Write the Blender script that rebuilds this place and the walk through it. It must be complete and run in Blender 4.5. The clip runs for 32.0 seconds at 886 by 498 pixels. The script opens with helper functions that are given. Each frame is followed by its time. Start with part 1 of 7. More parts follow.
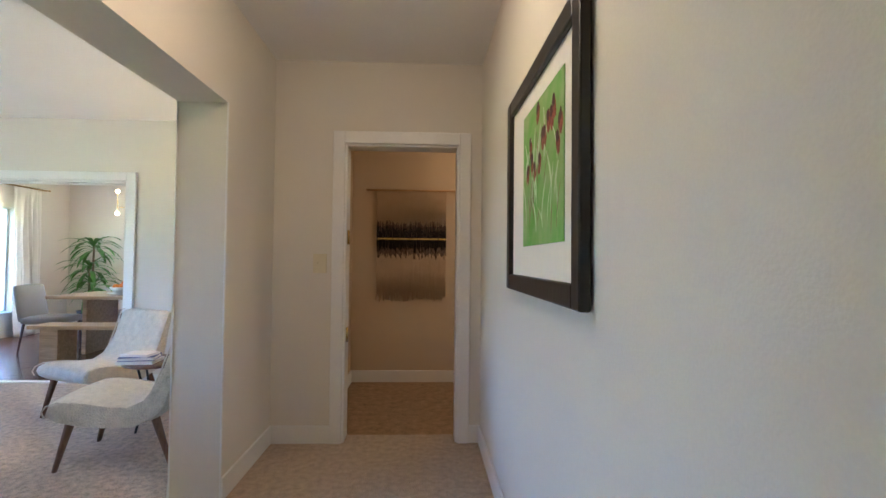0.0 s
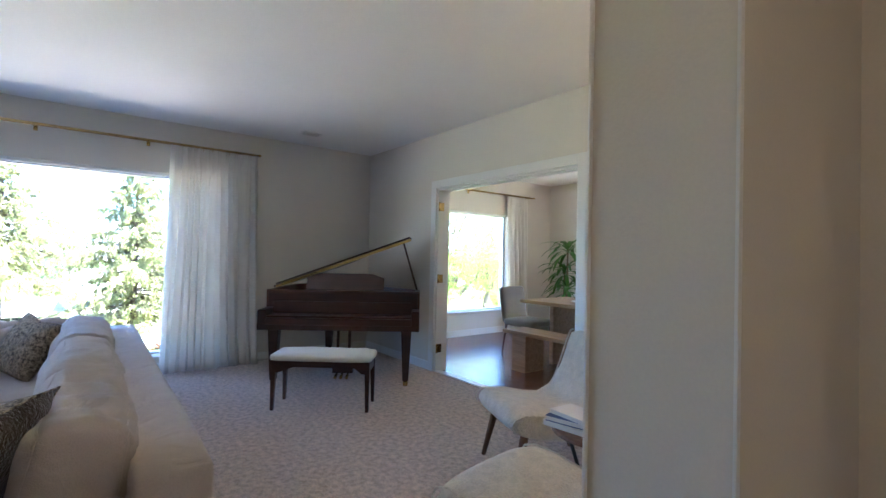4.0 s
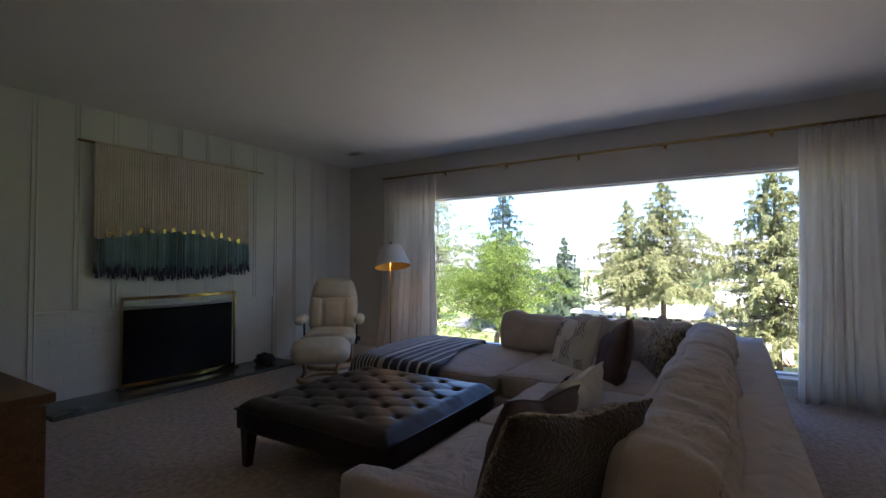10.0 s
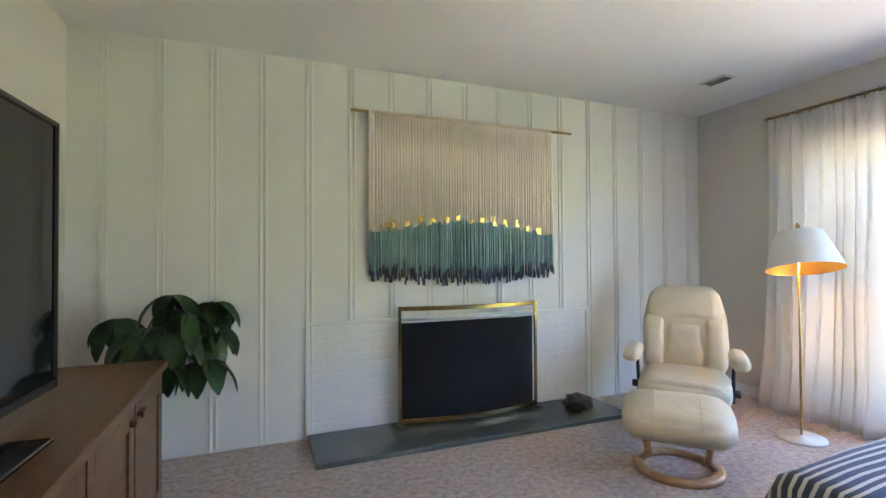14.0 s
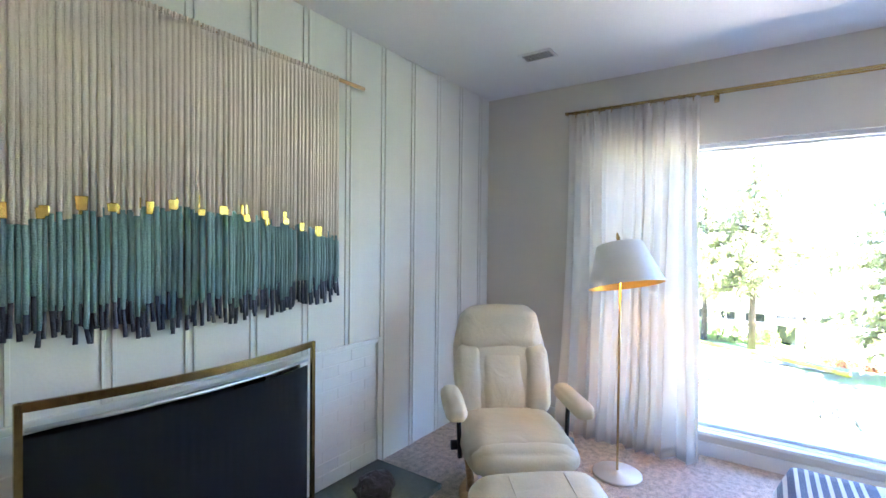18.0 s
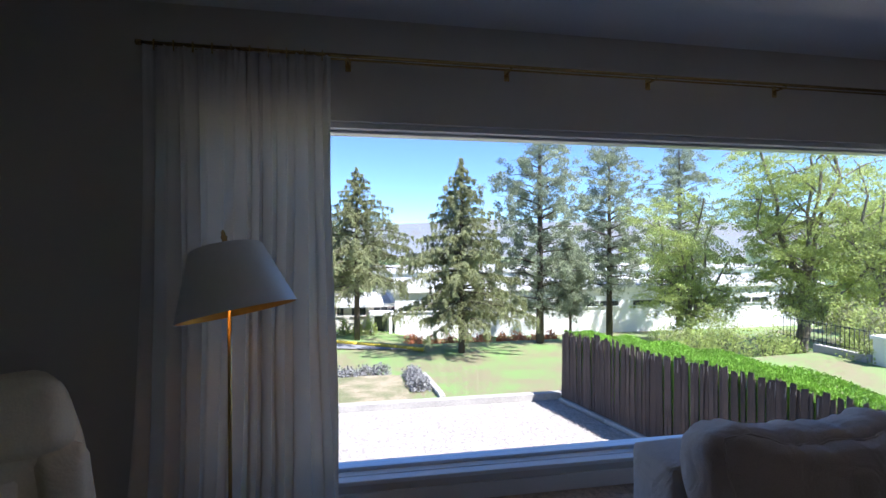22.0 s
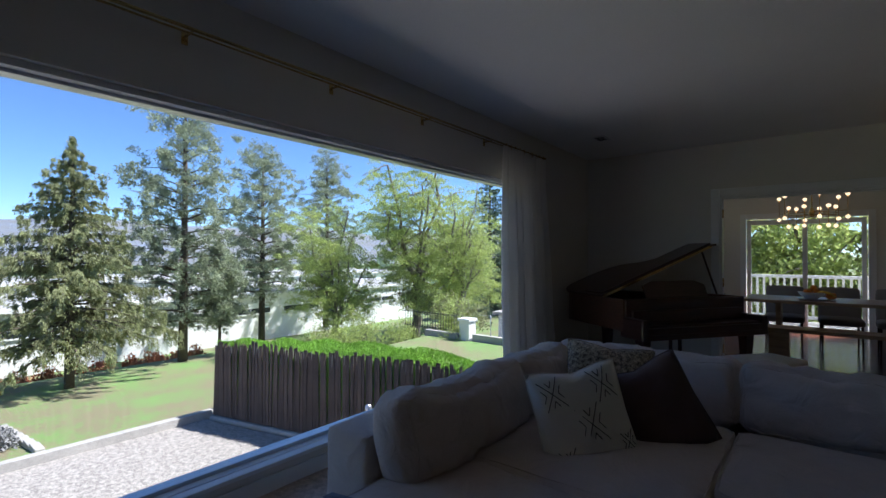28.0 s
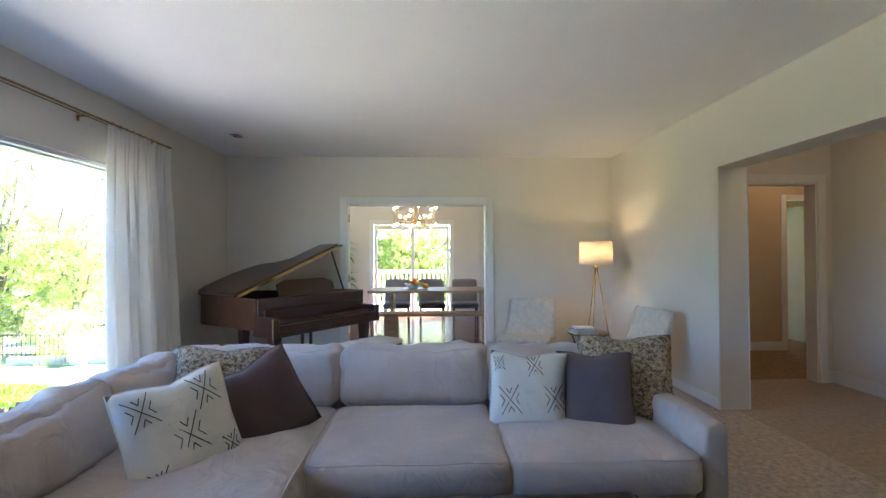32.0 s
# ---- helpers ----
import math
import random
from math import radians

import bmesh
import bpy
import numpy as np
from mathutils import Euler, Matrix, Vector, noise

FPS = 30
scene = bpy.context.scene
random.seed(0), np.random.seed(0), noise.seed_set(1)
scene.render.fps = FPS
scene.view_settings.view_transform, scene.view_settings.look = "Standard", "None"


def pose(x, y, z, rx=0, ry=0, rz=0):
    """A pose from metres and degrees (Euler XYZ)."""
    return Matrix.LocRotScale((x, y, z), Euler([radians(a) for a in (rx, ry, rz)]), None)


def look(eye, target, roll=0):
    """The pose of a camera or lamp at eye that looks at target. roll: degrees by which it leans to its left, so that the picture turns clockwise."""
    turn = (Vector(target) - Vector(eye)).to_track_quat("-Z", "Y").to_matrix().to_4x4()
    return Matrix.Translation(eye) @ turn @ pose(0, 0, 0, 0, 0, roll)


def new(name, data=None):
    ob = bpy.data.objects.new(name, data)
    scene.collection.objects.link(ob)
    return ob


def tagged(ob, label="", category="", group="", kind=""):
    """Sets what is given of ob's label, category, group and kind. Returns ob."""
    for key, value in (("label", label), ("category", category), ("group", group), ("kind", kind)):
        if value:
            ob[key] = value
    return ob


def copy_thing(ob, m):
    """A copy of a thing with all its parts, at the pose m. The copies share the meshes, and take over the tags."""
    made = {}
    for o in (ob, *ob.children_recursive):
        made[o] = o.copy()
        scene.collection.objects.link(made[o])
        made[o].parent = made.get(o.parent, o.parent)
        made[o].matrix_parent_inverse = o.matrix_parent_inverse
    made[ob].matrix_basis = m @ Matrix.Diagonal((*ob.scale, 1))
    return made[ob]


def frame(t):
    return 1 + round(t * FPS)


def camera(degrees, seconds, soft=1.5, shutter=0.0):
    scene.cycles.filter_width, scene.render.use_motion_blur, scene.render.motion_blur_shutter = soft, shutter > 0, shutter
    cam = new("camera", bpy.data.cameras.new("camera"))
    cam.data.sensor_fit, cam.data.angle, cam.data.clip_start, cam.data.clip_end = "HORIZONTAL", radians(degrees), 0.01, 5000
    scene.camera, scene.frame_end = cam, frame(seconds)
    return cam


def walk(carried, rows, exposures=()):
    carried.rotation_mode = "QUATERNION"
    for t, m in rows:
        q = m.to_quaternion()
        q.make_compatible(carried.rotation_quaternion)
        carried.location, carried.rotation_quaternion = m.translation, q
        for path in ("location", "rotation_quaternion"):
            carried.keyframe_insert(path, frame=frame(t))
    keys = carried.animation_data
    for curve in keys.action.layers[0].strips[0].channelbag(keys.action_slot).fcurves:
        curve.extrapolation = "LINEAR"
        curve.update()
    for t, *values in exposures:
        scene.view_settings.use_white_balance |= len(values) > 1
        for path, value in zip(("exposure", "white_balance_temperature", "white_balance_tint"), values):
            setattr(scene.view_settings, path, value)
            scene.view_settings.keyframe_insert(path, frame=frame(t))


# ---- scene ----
cam = camera(87.8, 32.0)
PATH = [
    (0, (6.278, 3.028, 1.232), (6.358, 5.026, 1.28), 0.6),
    (0.5, (6.309, 3.353, 1.242), (6.349, 5.352, 1.29), 0.3),
    (1, (6.252, 3.63, 1.251), (6.23, 5.629, 1.297), 0.4),
    (1.5, (6.191, 3.907, 1.271), (6.048, 5.902, 1.282), 0.1),
    (2, (6.087, 4.106, 1.277), (5.511, 6.021, 1.289), 0.9),
    (2.5, (5.906, 4.286, 1.267), (5.041, 6.089, 1.294), 1.3),
    (3, (5.783, 4.42, 1.248), (4.669, 6.081, 1.285), 1.3),
    (3.5, (5.659, 4.53, 1.241), (4.264, 5.962, 1.278), 1.3),
    (5.5, (5.169, 5.035, 1.234), (3.331, 5.823, 1.26), 0.9),
    (6, (5.08, 5.057, 1.216), (3.184, 5.692, 1.245), 0.7),
    (6.5, (5.056, 5.087, 1.21), (3.12, 5.586, 1.244), 0.5),
    (7, (5.05, 5.098, 1.211), (3.071, 5.383, 1.245), 0.3),
    (7.5, (5.061, 5.078, 1.22), (3.064, 5.169, 1.251), 0.3),
    (8, (5.083, 5.054, 1.22), (3.088, 4.928, 1.259), 0.2),
    (8.5, (5.097, 5.016, 1.231), (3.129, 4.663, 1.268), 0.1),
    (9, (5.112, 4.973, 1.234), (3.196, 4.401, 1.279), 0.1),
    (9.5, (5.114, 4.916, 1.23), (3.288, 4.101, 1.278), 0.0),
    (10, (5.043, 4.817, 1.191), (3.352, 3.75, 1.246), -0.2),
    (10.5, (4.944, 4.67, 1.19), (3.409, 3.389, 1.244), -0.2),
    (11, (4.816, 4.533, 1.192), (3.446, 3.076, 1.239), -0.4),
    (11.5, (4.628, 4.385, 1.219), (3.443, 2.774, 1.258), -0.5),
    (12, (4.459, 4.222, 1.224), (3.461, 2.49, 1.264), -0.5),
    (12.5, (4.324, 4.01, 1.236), (3.405, 2.234, 1.268), -0.4),
    (13, (4.181, 3.791, 1.237), (3.334, 1.98, 1.266), -0.4),
    (13.5, (4.034, 3.544, 1.256), (3.251, 1.704, 1.282), -0.3),
    (14, (3.963, 3.251, 1.232), (3.228, 1.391, 1.263), -0.3),
    (14.5, (3.91, 2.944, 1.237), (3.209, 1.071, 1.268), -0.3),
    (16.5, (3.648, 2.127, 1.275), (2.862, 0.288, 1.256), 0.0),
    (17, (3.538, 2.11, 1.331), (2.491, 0.407, 1.28), 0.4),
    (17.5, (3.467, 2.019, 1.35), (2.084, 0.575, 1.305), 0.7),
    (18, (3.446, 1.965, 1.388), (1.814, 0.814, 1.352), 0.6),
    (18.5, (3.465, 1.88, 1.405), (1.640, 1.062, 1.380), -0.1),
    (19, (3.473, 1.875, 1.432), (1.558, 1.3, 1.414), -0.6),
    (19.5, (3.451, 1.867, 1.425), (1.486, 1.493, 1.418), -0.5),
    (20, (3.37, 1.846, 1.415), (1.38, 1.648, 1.41), -0.6),
    (20.5, (3.183, 1.849, 1.397), (1.184, 1.818, 1.391), -0.4),
    (21, (2.954, 1.83, 1.426), (0.956, 1.928, 1.409), -0.4),
    (21.5, (2.715, 1.802, 1.394), (0.726, 2.011, 1.383), -0.4),
    (22, (2.458, 1.753, 1.377), (0.488, 2.095, 1.37), -0.2),
    (22.5, (2.212, 1.776, 1.327), (0.263, 2.223, 1.328), -0.0),
    (23, (1.978, 1.866, 1.325), (0.05, 2.397, 1.331), 0.1),
    (23.5, (1.822, 1.901, 1.305), (-0.085, 2.504, 1.317), 0.0),
    (24, (1.656, 1.928, 1.313), (-0.23, 2.593, 1.331), 0.0),
    (24.5, (1.608, 1.944, 1.326), (-0.254, 2.674, 1.349), 0.0),
    (26.5, (2.039, 1.704, 1.323), (0.332, 2.746, 1.368), 0.1),
    (27, (2.135, 1.684, 1.34), (0.518, 2.86, 1.372), 0.0),
    (27.5, (2.238, 1.644, 1.325), (0.79, 3.023, 1.352), 0.1),
    (28, (2.323, 1.602, 1.3), (1.079, 3.168, 1.326), 0.2),
    (28.5, (2.366, 1.601, 1.306), (1.33, 3.311, 1.326), 0.0),
    (29, (2.412, 1.628, 1.302), (1.612, 3.461, 1.324), -0.0),
    (29.5, (2.457, 1.649, 1.303), (1.858, 3.557, 1.324), -0.2),
    (30, (2.485, 1.65, 1.304), (2.052, 3.603, 1.326), -0.2),
    (30.5, (2.513, 1.654, 1.302), (2.235, 3.635, 1.326), -0.2),
    (31, (2.539, 1.656, 1.298), (2.41, 3.652, 1.323), -0.3),
    (31.5, (2.562, 1.661, 1.292), (2.541, 3.66, 1.321), -0.3),
    (32, (2.568, 1.651, 1.297), (2.639, 3.65, 1.324), -0.2),
]
EXPOSURES = [(t, stops, kelvin, tint) for t, stops, kelvin, tint in ((0, 5.1, 5650, 14), (1, 5.2, 5450, 14), (1.5, 5.15, 5450, 14), (3, 4.75, 5300, 14), (3.5, 4.5, 5400, 14), (6, 3.47, 5850, 22), (7.5, 2.53, 5850, 23), (9, 2.48, 6200, 23), (11, 2.5, 6250, 22), (12, 3.76, 6250, 22), (13, 4.67, 6400, 20), (14.5, 5.12, 6500, 18), (16.5, 5.12, 6000, 18), (17.2, 5.1, 5900, 18), (18, 5.12, 5750, 18), (19, 4.12, 5650, 18), (20, 3.27, 5700, 20), (21, 2.0, 5600, 23), (22, 1.53, 5650, 20), (23, 0.9, 5600, 18), (24, 0.82, 5550, 19), (27, 0.76, 5550, 19), (28, 1.07, 5650, 16), (29, 2.0, 5750, 18), (30, 2.98, 5750, 18), (31, 3.71, 5850, 16), (32, 4.23, 5900, 14))]
walk(cam, [(t, look(eye, target, roll)) for t, eye, target, roll in PATH], EXPOSURES)

# ---- world and sun ----
world = bpy.data.worlds.new("sky_world")
scene.world = world
world.use_nodes = True
wn = world.node_tree.nodes
sky = wn.new("ShaderNodeTexSky")
sky.sky_type = "NISHITA"
sky.sun_disc = False
sky.sun_elevation = radians(56)
sky.sun_rotation = radians(43)
sky.air_density = 1.0
sky.dust_density = 0.0
sky.altitude = 2200
sky.ozone_density = 6.5
world.node_tree.links.new(sky.outputs[0], wn["Background"].inputs[0])
wn["Background"].inputs[1].default_value = 0.105
sun_data = bpy.data.lights.new("sun", "SUN")
sun_data.energy = 5.2
sun_data.angle = radians(0.5)
sun_data.color = (1.0, 0.95, 0.87)
sun = new("sun", sun_data)
sun.matrix_world = look((6, 6.5, 13), (0, 0, 0))


# ---- materials ----
def mat(name, color, rough=0.6, metal=0.0, vary=0.12, scale=6.0, fine=60.0, bump=0.0, tint=None, spec=0.5, island=False, sheen=0.0, trans=0.0, coat=0.0, crease=0.0, contrast=1.0):
    """A node material: two scales of noise vary the colour, a fine noise gives relief."""
    m = bpy.data.materials.new(name)
    m.use_nodes = True
    n, l = m.node_tree.nodes, m.node_tree.links
    b = n["Principled BSDF"]
    co = n.new("ShaderNodeTexCoord")
    big, small = n.new("ShaderNodeTexNoise"), n.new("ShaderNodeTexNoise")
    for t, sc, de in ((big, scale, 3), (small, fine, 2)):
        t.inputs["Scale"].default_value = sc
        t.inputs["Detail"].default_value = de
        l.new(co.outputs["Object"], t.inputs["Vector"])
    add = n.new("ShaderNodeMath")
    add.operation = "MULTIPLY_ADD"
    add.inputs[1].default_value = 0.5
    l.new(small.outputs["Fac"], add.inputs[0])
    half = n.new("ShaderNodeMath")
    half.operation = "MULTIPLY"
    half.inputs[1].default_value = 0.5
    l.new(big.outputs["Fac"], half.inputs[0])
    l.new(half.outputs[0], add.inputs[2])
    fac = add.outputs[0]
    ramp = n.new("ShaderNodeValToRGB")
    other = tint or color
    ramp.color_ramp.elements[0].position, ramp.color_ramp.elements[1].position = 0.5 - 0.17 / contrast, 0.5 + 0.17 / contrast
    ramp.color_ramp.elements[0].color = (*[c * (1 - vary) for c in other], 1)
    ramp.color_ramp.elements[1].color = (*[min(1, c * (1 + vary)) for c in color], 1)
    l.new(fac, ramp.inputs[0])
    out = ramp.outputs[0]
    if island:
        geo = n.new("ShaderNodeObjectInfo" if island == "object" else "ShaderNodeNewGeometry")
        hsv = n.new("ShaderNodeHueSaturation")
        rng = n.new("ShaderNodeMapRange")
        rng.inputs["To Min"].default_value, rng.inputs["To Max"].default_value = 0.72, 1.28
        l.new(geo.outputs["Random" if island == "object" else "Random Per Island"], rng.inputs["Value"])
        l.new(rng.outputs[0], hsv.inputs["Value"])
        l.new(out, hsv.inputs["Color"])
        out = hsv.outputs[0]
    l.new(out, b.inputs["Base Color"])
    b.inputs["Roughness"].default_value = rough
    b.inputs["Metallic"].default_value = metal
    b.inputs["Specular IOR Level"].default_value = spec
    b.inputs["Sheen Weight"].default_value = sheen
    b.inputs["Coat Weight"].default_value = coat
    b.inputs["Coat Roughness"].default_value = 0.1
    if bump:
        bp = n.new("ShaderNodeBump")
        bp.inputs["Strength"].default_value = bump
        bp.inputs["Distance"].default_value = 0.01
        l.new(small.outputs["Fac"], bp.inputs["Height"])
        if crease:
            fold, fb = n.new("ShaderNodeTexNoise"), n.new("ShaderNodeBump")
            fold.inputs["Scale"].default_value = 6.0
            fold.inputs["Detail"].default_value = 3.0
            fold.inputs["Distortion"].default_value = 1.2
            fb.inputs["Strength"].default_value = crease
            fb.inputs["Distance"].default_value = 0.03
            l.new(co.outputs["Object"], fold.inputs["Vector"])
            l.new(fold.outputs["Fac"], fb.inputs["Height"])
            l.new(fb.outputs[0], bp.inputs["Normal"])
        l.new(bp.outputs[0], b.inputs["Normal"])
    if trans:
        tr = n.new("ShaderNodeBsdfTranslucent")
        l.new(out, tr.inputs["Color"])
        mx = n.new("ShaderNodeMixShader")
        mx.inputs[0].default_value = trans
        l.new(b.outputs[0], mx.inputs[1])
        l.new(tr.outputs[0], mx.inputs[2])
        l.new(mx.outputs[0], n["Material Output"].inputs["Surface"])
    return m


def glow(name, color, strength):
    m = bpy.data.materials.new(name)
    m.use_nodes = True
    b = m.node_tree.nodes["Principled BSDF"]
    b.inputs["Base Color"].default_value = (*color, 1)
    b.inputs["Emission Color"].default_value = (*color, 1)
    b.inputs["Emission Strength"].default_value = strength
    return m


def glass_mat(name):
    m = bpy.data.materials.new(name)
    m.use_nodes = True
    n, l = m.node_tree.nodes, m.node_tree.links
    tr, gl, lw, mx = n.new("ShaderNodeBsdfTransparent"), n.new("ShaderNodeBsdfGlossy"), n.new("ShaderNodeLayerWeight"), n.new("ShaderNodeMixShader")
    pw, sc = n.new("ShaderNodeMath"), n.new("ShaderNodeMath")
    pw.operation, sc.operation = "POWER", "MULTIPLY_ADD"
    pw.inputs[1].default_value = 4.0
    sc.inputs[1].default_value, sc.inputs[2].default_value = 0.35, 0.02
    lw.inputs["Blend"].default_value = 0.5
    l.new(lw.outputs["Facing"], pw.inputs[0])
    l.new(pw.outputs[0], sc.inputs[0])
    gl.inputs["Roughness"].default_value = 0.02
    tr.inputs["Color"].default_value = (0.95, 0.97, 0.96, 1)
    l.new(sc.outputs[0], mx.inputs[0])
    l.new(tr.outputs[0], mx.inputs[1])
    l.new(gl.outputs[0], mx.inputs[2])
    l.new(mx.outputs[0], n["Material Output"].inputs["Surface"])
    return m


WALL = mat("wall_paint", (0.72, 0.675, 0.60), 0.75, vary=0.03, scale=2, fine=180, bump=0.08)
# Cream wall paint with the passage's dim warm light put into its colour.
DIM_WALL = mat("dim_warm_wall_paint", (0.58, 0.465, 0.325), 0.75, vary=0.03, scale=2, fine=180, bump=0.08)
CEIL = mat("ceiling_paint", (0.86, 0.845, 0.82), 0.85, vary=0.03, scale=1.5, fine=120, bump=0.15)
TRIM = mat("white_trim_paint", (0.80, 0.79, 0.77), 0.4, vary=0.03, scale=4, fine=90, bump=0.02)
PANEL = mat("white_panel_paint", (0.80, 0.79, 0.74), 0.5, vary=0.03, scale=3, fine=90, bump=0.05)
CARPET = mat("beige_carpet", (0.545, 0.44, 0.365), 0.95, vary=0.36, scale=28, fine=130, bump=1.0, sheen=0.2, spec=0.1, contrast=1.3)
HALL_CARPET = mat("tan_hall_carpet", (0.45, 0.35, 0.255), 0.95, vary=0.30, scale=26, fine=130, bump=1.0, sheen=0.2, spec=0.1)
EXT = mat("house_siding_paint", (0.55, 0.52, 0.46), 0.8, vary=0.08)
GLASS = glass_mat("window_glass")
ALU = mat("aluminium", (0.62, 0.63, 0.65), 0.35, 0.8, vary=0.05)
# Brass darkened for the dim room that the fire screen mirrors.
DARK_BRASS = mat("dark_reflecting_brass", (0.34, 0.235, 0.095), 0.22, 1.0, vary=0.2, scale=9, fine=40)
BRASS = mat("brass", (0.62, 0.44, 0.18), 0.25, 1.0, vary=0.06, fine=20)
BLACK = mat("black_metal", (0.02, 0.02, 0.022), 0.45, vary=0.15)
GRAVEL = mat("gravel", (0.325, 0.288, 0.25), 0.95, vary=0.36, scale=13, fine=42, bump=1.0, contrast=2.2)
GRASS = mat("grass", (0.12, 0.20, 0.05), 0.9, vary=0.35, scale=0.55, fine=8, bump=0.8, tint=(0.33, 0.27, 0.15), contrast=2.4)
CONCRETE = mat("concrete", (0.40, 0.37, 0.33), 0.9, vary=0.2, scale=2, fine=25, bump=0.3)


# ---- mesh helpers ----
def box(bm, x0, y0, z0, x1, y1, z1, bevel=0.0, seg=2):
    m = Matrix.Translation(((x0 + x1) / 2, (y0 + y1) / 2, (z0 + z1) / 2)) @ Matrix.Diagonal((abs(x1 - x0), abs(y1 - y0), abs(z1 - z0), 1))
    r = bmesh.ops.create_cube(bm, size=1, matrix=m)
    if bevel:
        es = list({e for v in r["verts"] for e in v.link_edges})
        bmesh.ops.bevel(bm, geom=es, offset=bevel, segments=seg, affect="EDGES", profile=0.5)
    return r["verts"]


def tube(bm, pts, r, seg=8, r1=None, caps=True):
    """A round bar along points, tapering from r to r1."""
    r1 = r if r1 is None else r1
    pts = [Vector(p) for p in pts]
    rings = []
    side = None
    for i, p in enumerate(pts):
        d = (pts[min(i + 1, len(pts) - 1)] - pts[max(i - 1, 0)]).normalized()
        if side is None:
            side = d.orthogonal().normalized()
        side = (side - d * side.dot(d)).normalized()
        up = d.cross(side)
        rr = r + (r1 - r) * i / max(1, len(pts) - 1)
        rings.append([bm.verts.new(p + rr * (math.cos(2 * math.pi * k / seg) * side + math.sin(2 * math.pi * k / seg) * up)) for k in range(seg)])
    for a, b in zip(rings, rings[1:]):
        for k in range(seg):
            bm.faces.new((a[k], a[(k + 1) % seg], b[(k + 1) % seg], b[k])).smooth = True
    if caps:
        bm.faces.new(rings[0][::-1])
        bm.faces.new(rings[-1])


def lathe(bm, profile, seg=24, at=(0, 0, 0), smooth=True):
    """A turned shape: profile of (radius, height)."""
    at = Vector(at)
    rings = [[bm.verts.new(at + Vector((r * math.cos(2 * math.pi * k / seg), r * math.sin(2 * math.pi * k / seg), z))) for k in range(seg)] for r, z in profile]
    for a, b in zip(rings, rings[1:]):
        for k in range(seg):
            bm.faces.new((a[k], a[(k + 1) % seg], b[(k + 1) % seg], b[k])).smooth = smooth
    return rings


def prism(bm, outline, z0, z1):
    """A flat outline of (x, y), drawn up from z0 to z1."""
    lo, hi = [bm.verts.new((x, y, z0)) for x, y in outline], [bm.verts.new((x, y, z1)) for x, y in outline]
    n = len(lo)
    bm.faces.new(lo[::-1])
    bm.faces.new(hi)
    for i in range(n):
        bm.faces.new((lo[i], lo[(i + 1) % n], hi[(i + 1) % n], hi[i]))
    return lo + hi


def pillow(bm, w, d, h, power=4.0, n=12, soft=0.35, wrinkle=0.006, seed=0.0):
    """A stuffed cushion of size w, d, h about the origin: rounded plan, thin at the edges, fuller in the middle."""
    r = bmesh.ops.create_grid(bm, x_segments=n, y_segments=n, size=1)
    top = r["verts"]
    low = {}
    for v in top:
        v.co.z = 0
    geo = bmesh.ops.duplicate(bm, geom=list({f for v in top for f in v.link_faces}) + top + list({e for v in top for e in v.link_edges}))
    lows = [g for g in geo["geom"] if isinstance(g, bmesh.types.BMVert)]
    bmesh.ops.reverse_faces(bm, faces=[g for g in geo["geom"] if isinstance(g, bmesh.types.BMFace)])
    for vs, s in ((top, 1), (lows, -1)):
        for v in vs:
            u, t = v.co.x, v.co.y
            edge = (1 - abs(u) ** power) * (1 - abs(t) ** power)
            pinch = 1 - 0.05 * (1 - min(abs(u), abs(t))) * max(abs(u), abs(t))
            wr = wrinkle * noise.noise((u * 3 + seed, t * 3, s * 2 + seed))
            v.co = Vector((u * w / 2 * pinch, t * d / 2 * pinch, s * (h / 2) * max(edge, 0) ** soft + wr * (1 if edge > 0.02 else 0)))
    bmesh.ops.remove_doubles(bm, verts=top + lows, dist=0.0008)
    for f in bm.faces:
        f.smooth = True


def mesh_of(name, bm, material):
    me = bpy.data.meshes.new(name)
    bm.normal_update()
    bm.to_mesh(me)
    bm.free()
    for m in material if isinstance(material, (list, tuple)) else [material]:
        me.materials.append(m)
    return me


def part(name, bm, material, parent=None, label="", at=None):
    """Links a bmesh as one mesh object under a thing or a part."""
    ob = new(name, mesh_of(name, bm, material))
    if parent is not None:
        ob.parent = parent
    if at is not None:
        ob.matrix_local = at
    if label:
        ob["label"] = label
    return ob


def thing(name, label, category, at=None, group="", kind=""):
    ob = new(name)
    ob.empty_display_size = 0.1
    if at is not None:
        ob.matrix_world = at
    return tagged(ob, label, category, group, kind)


def solid(name, boxes, material, label="", category="", kind="structure", bevel=0.0):
    bm = bmesh.new()
    for b in boxes:
        box(bm, *b, bevel=bevel)
    return tagged(part(name, bm, material), label, category, "", kind)


def bpart(name, boxes, material, parent, label="", bevel=0.0, seg=2):
    bm = bmesh.new()
    for b in boxes:
        box(bm, *b, bevel=bevel, seg=seg)
    return part(name, bm, material, parent, label)


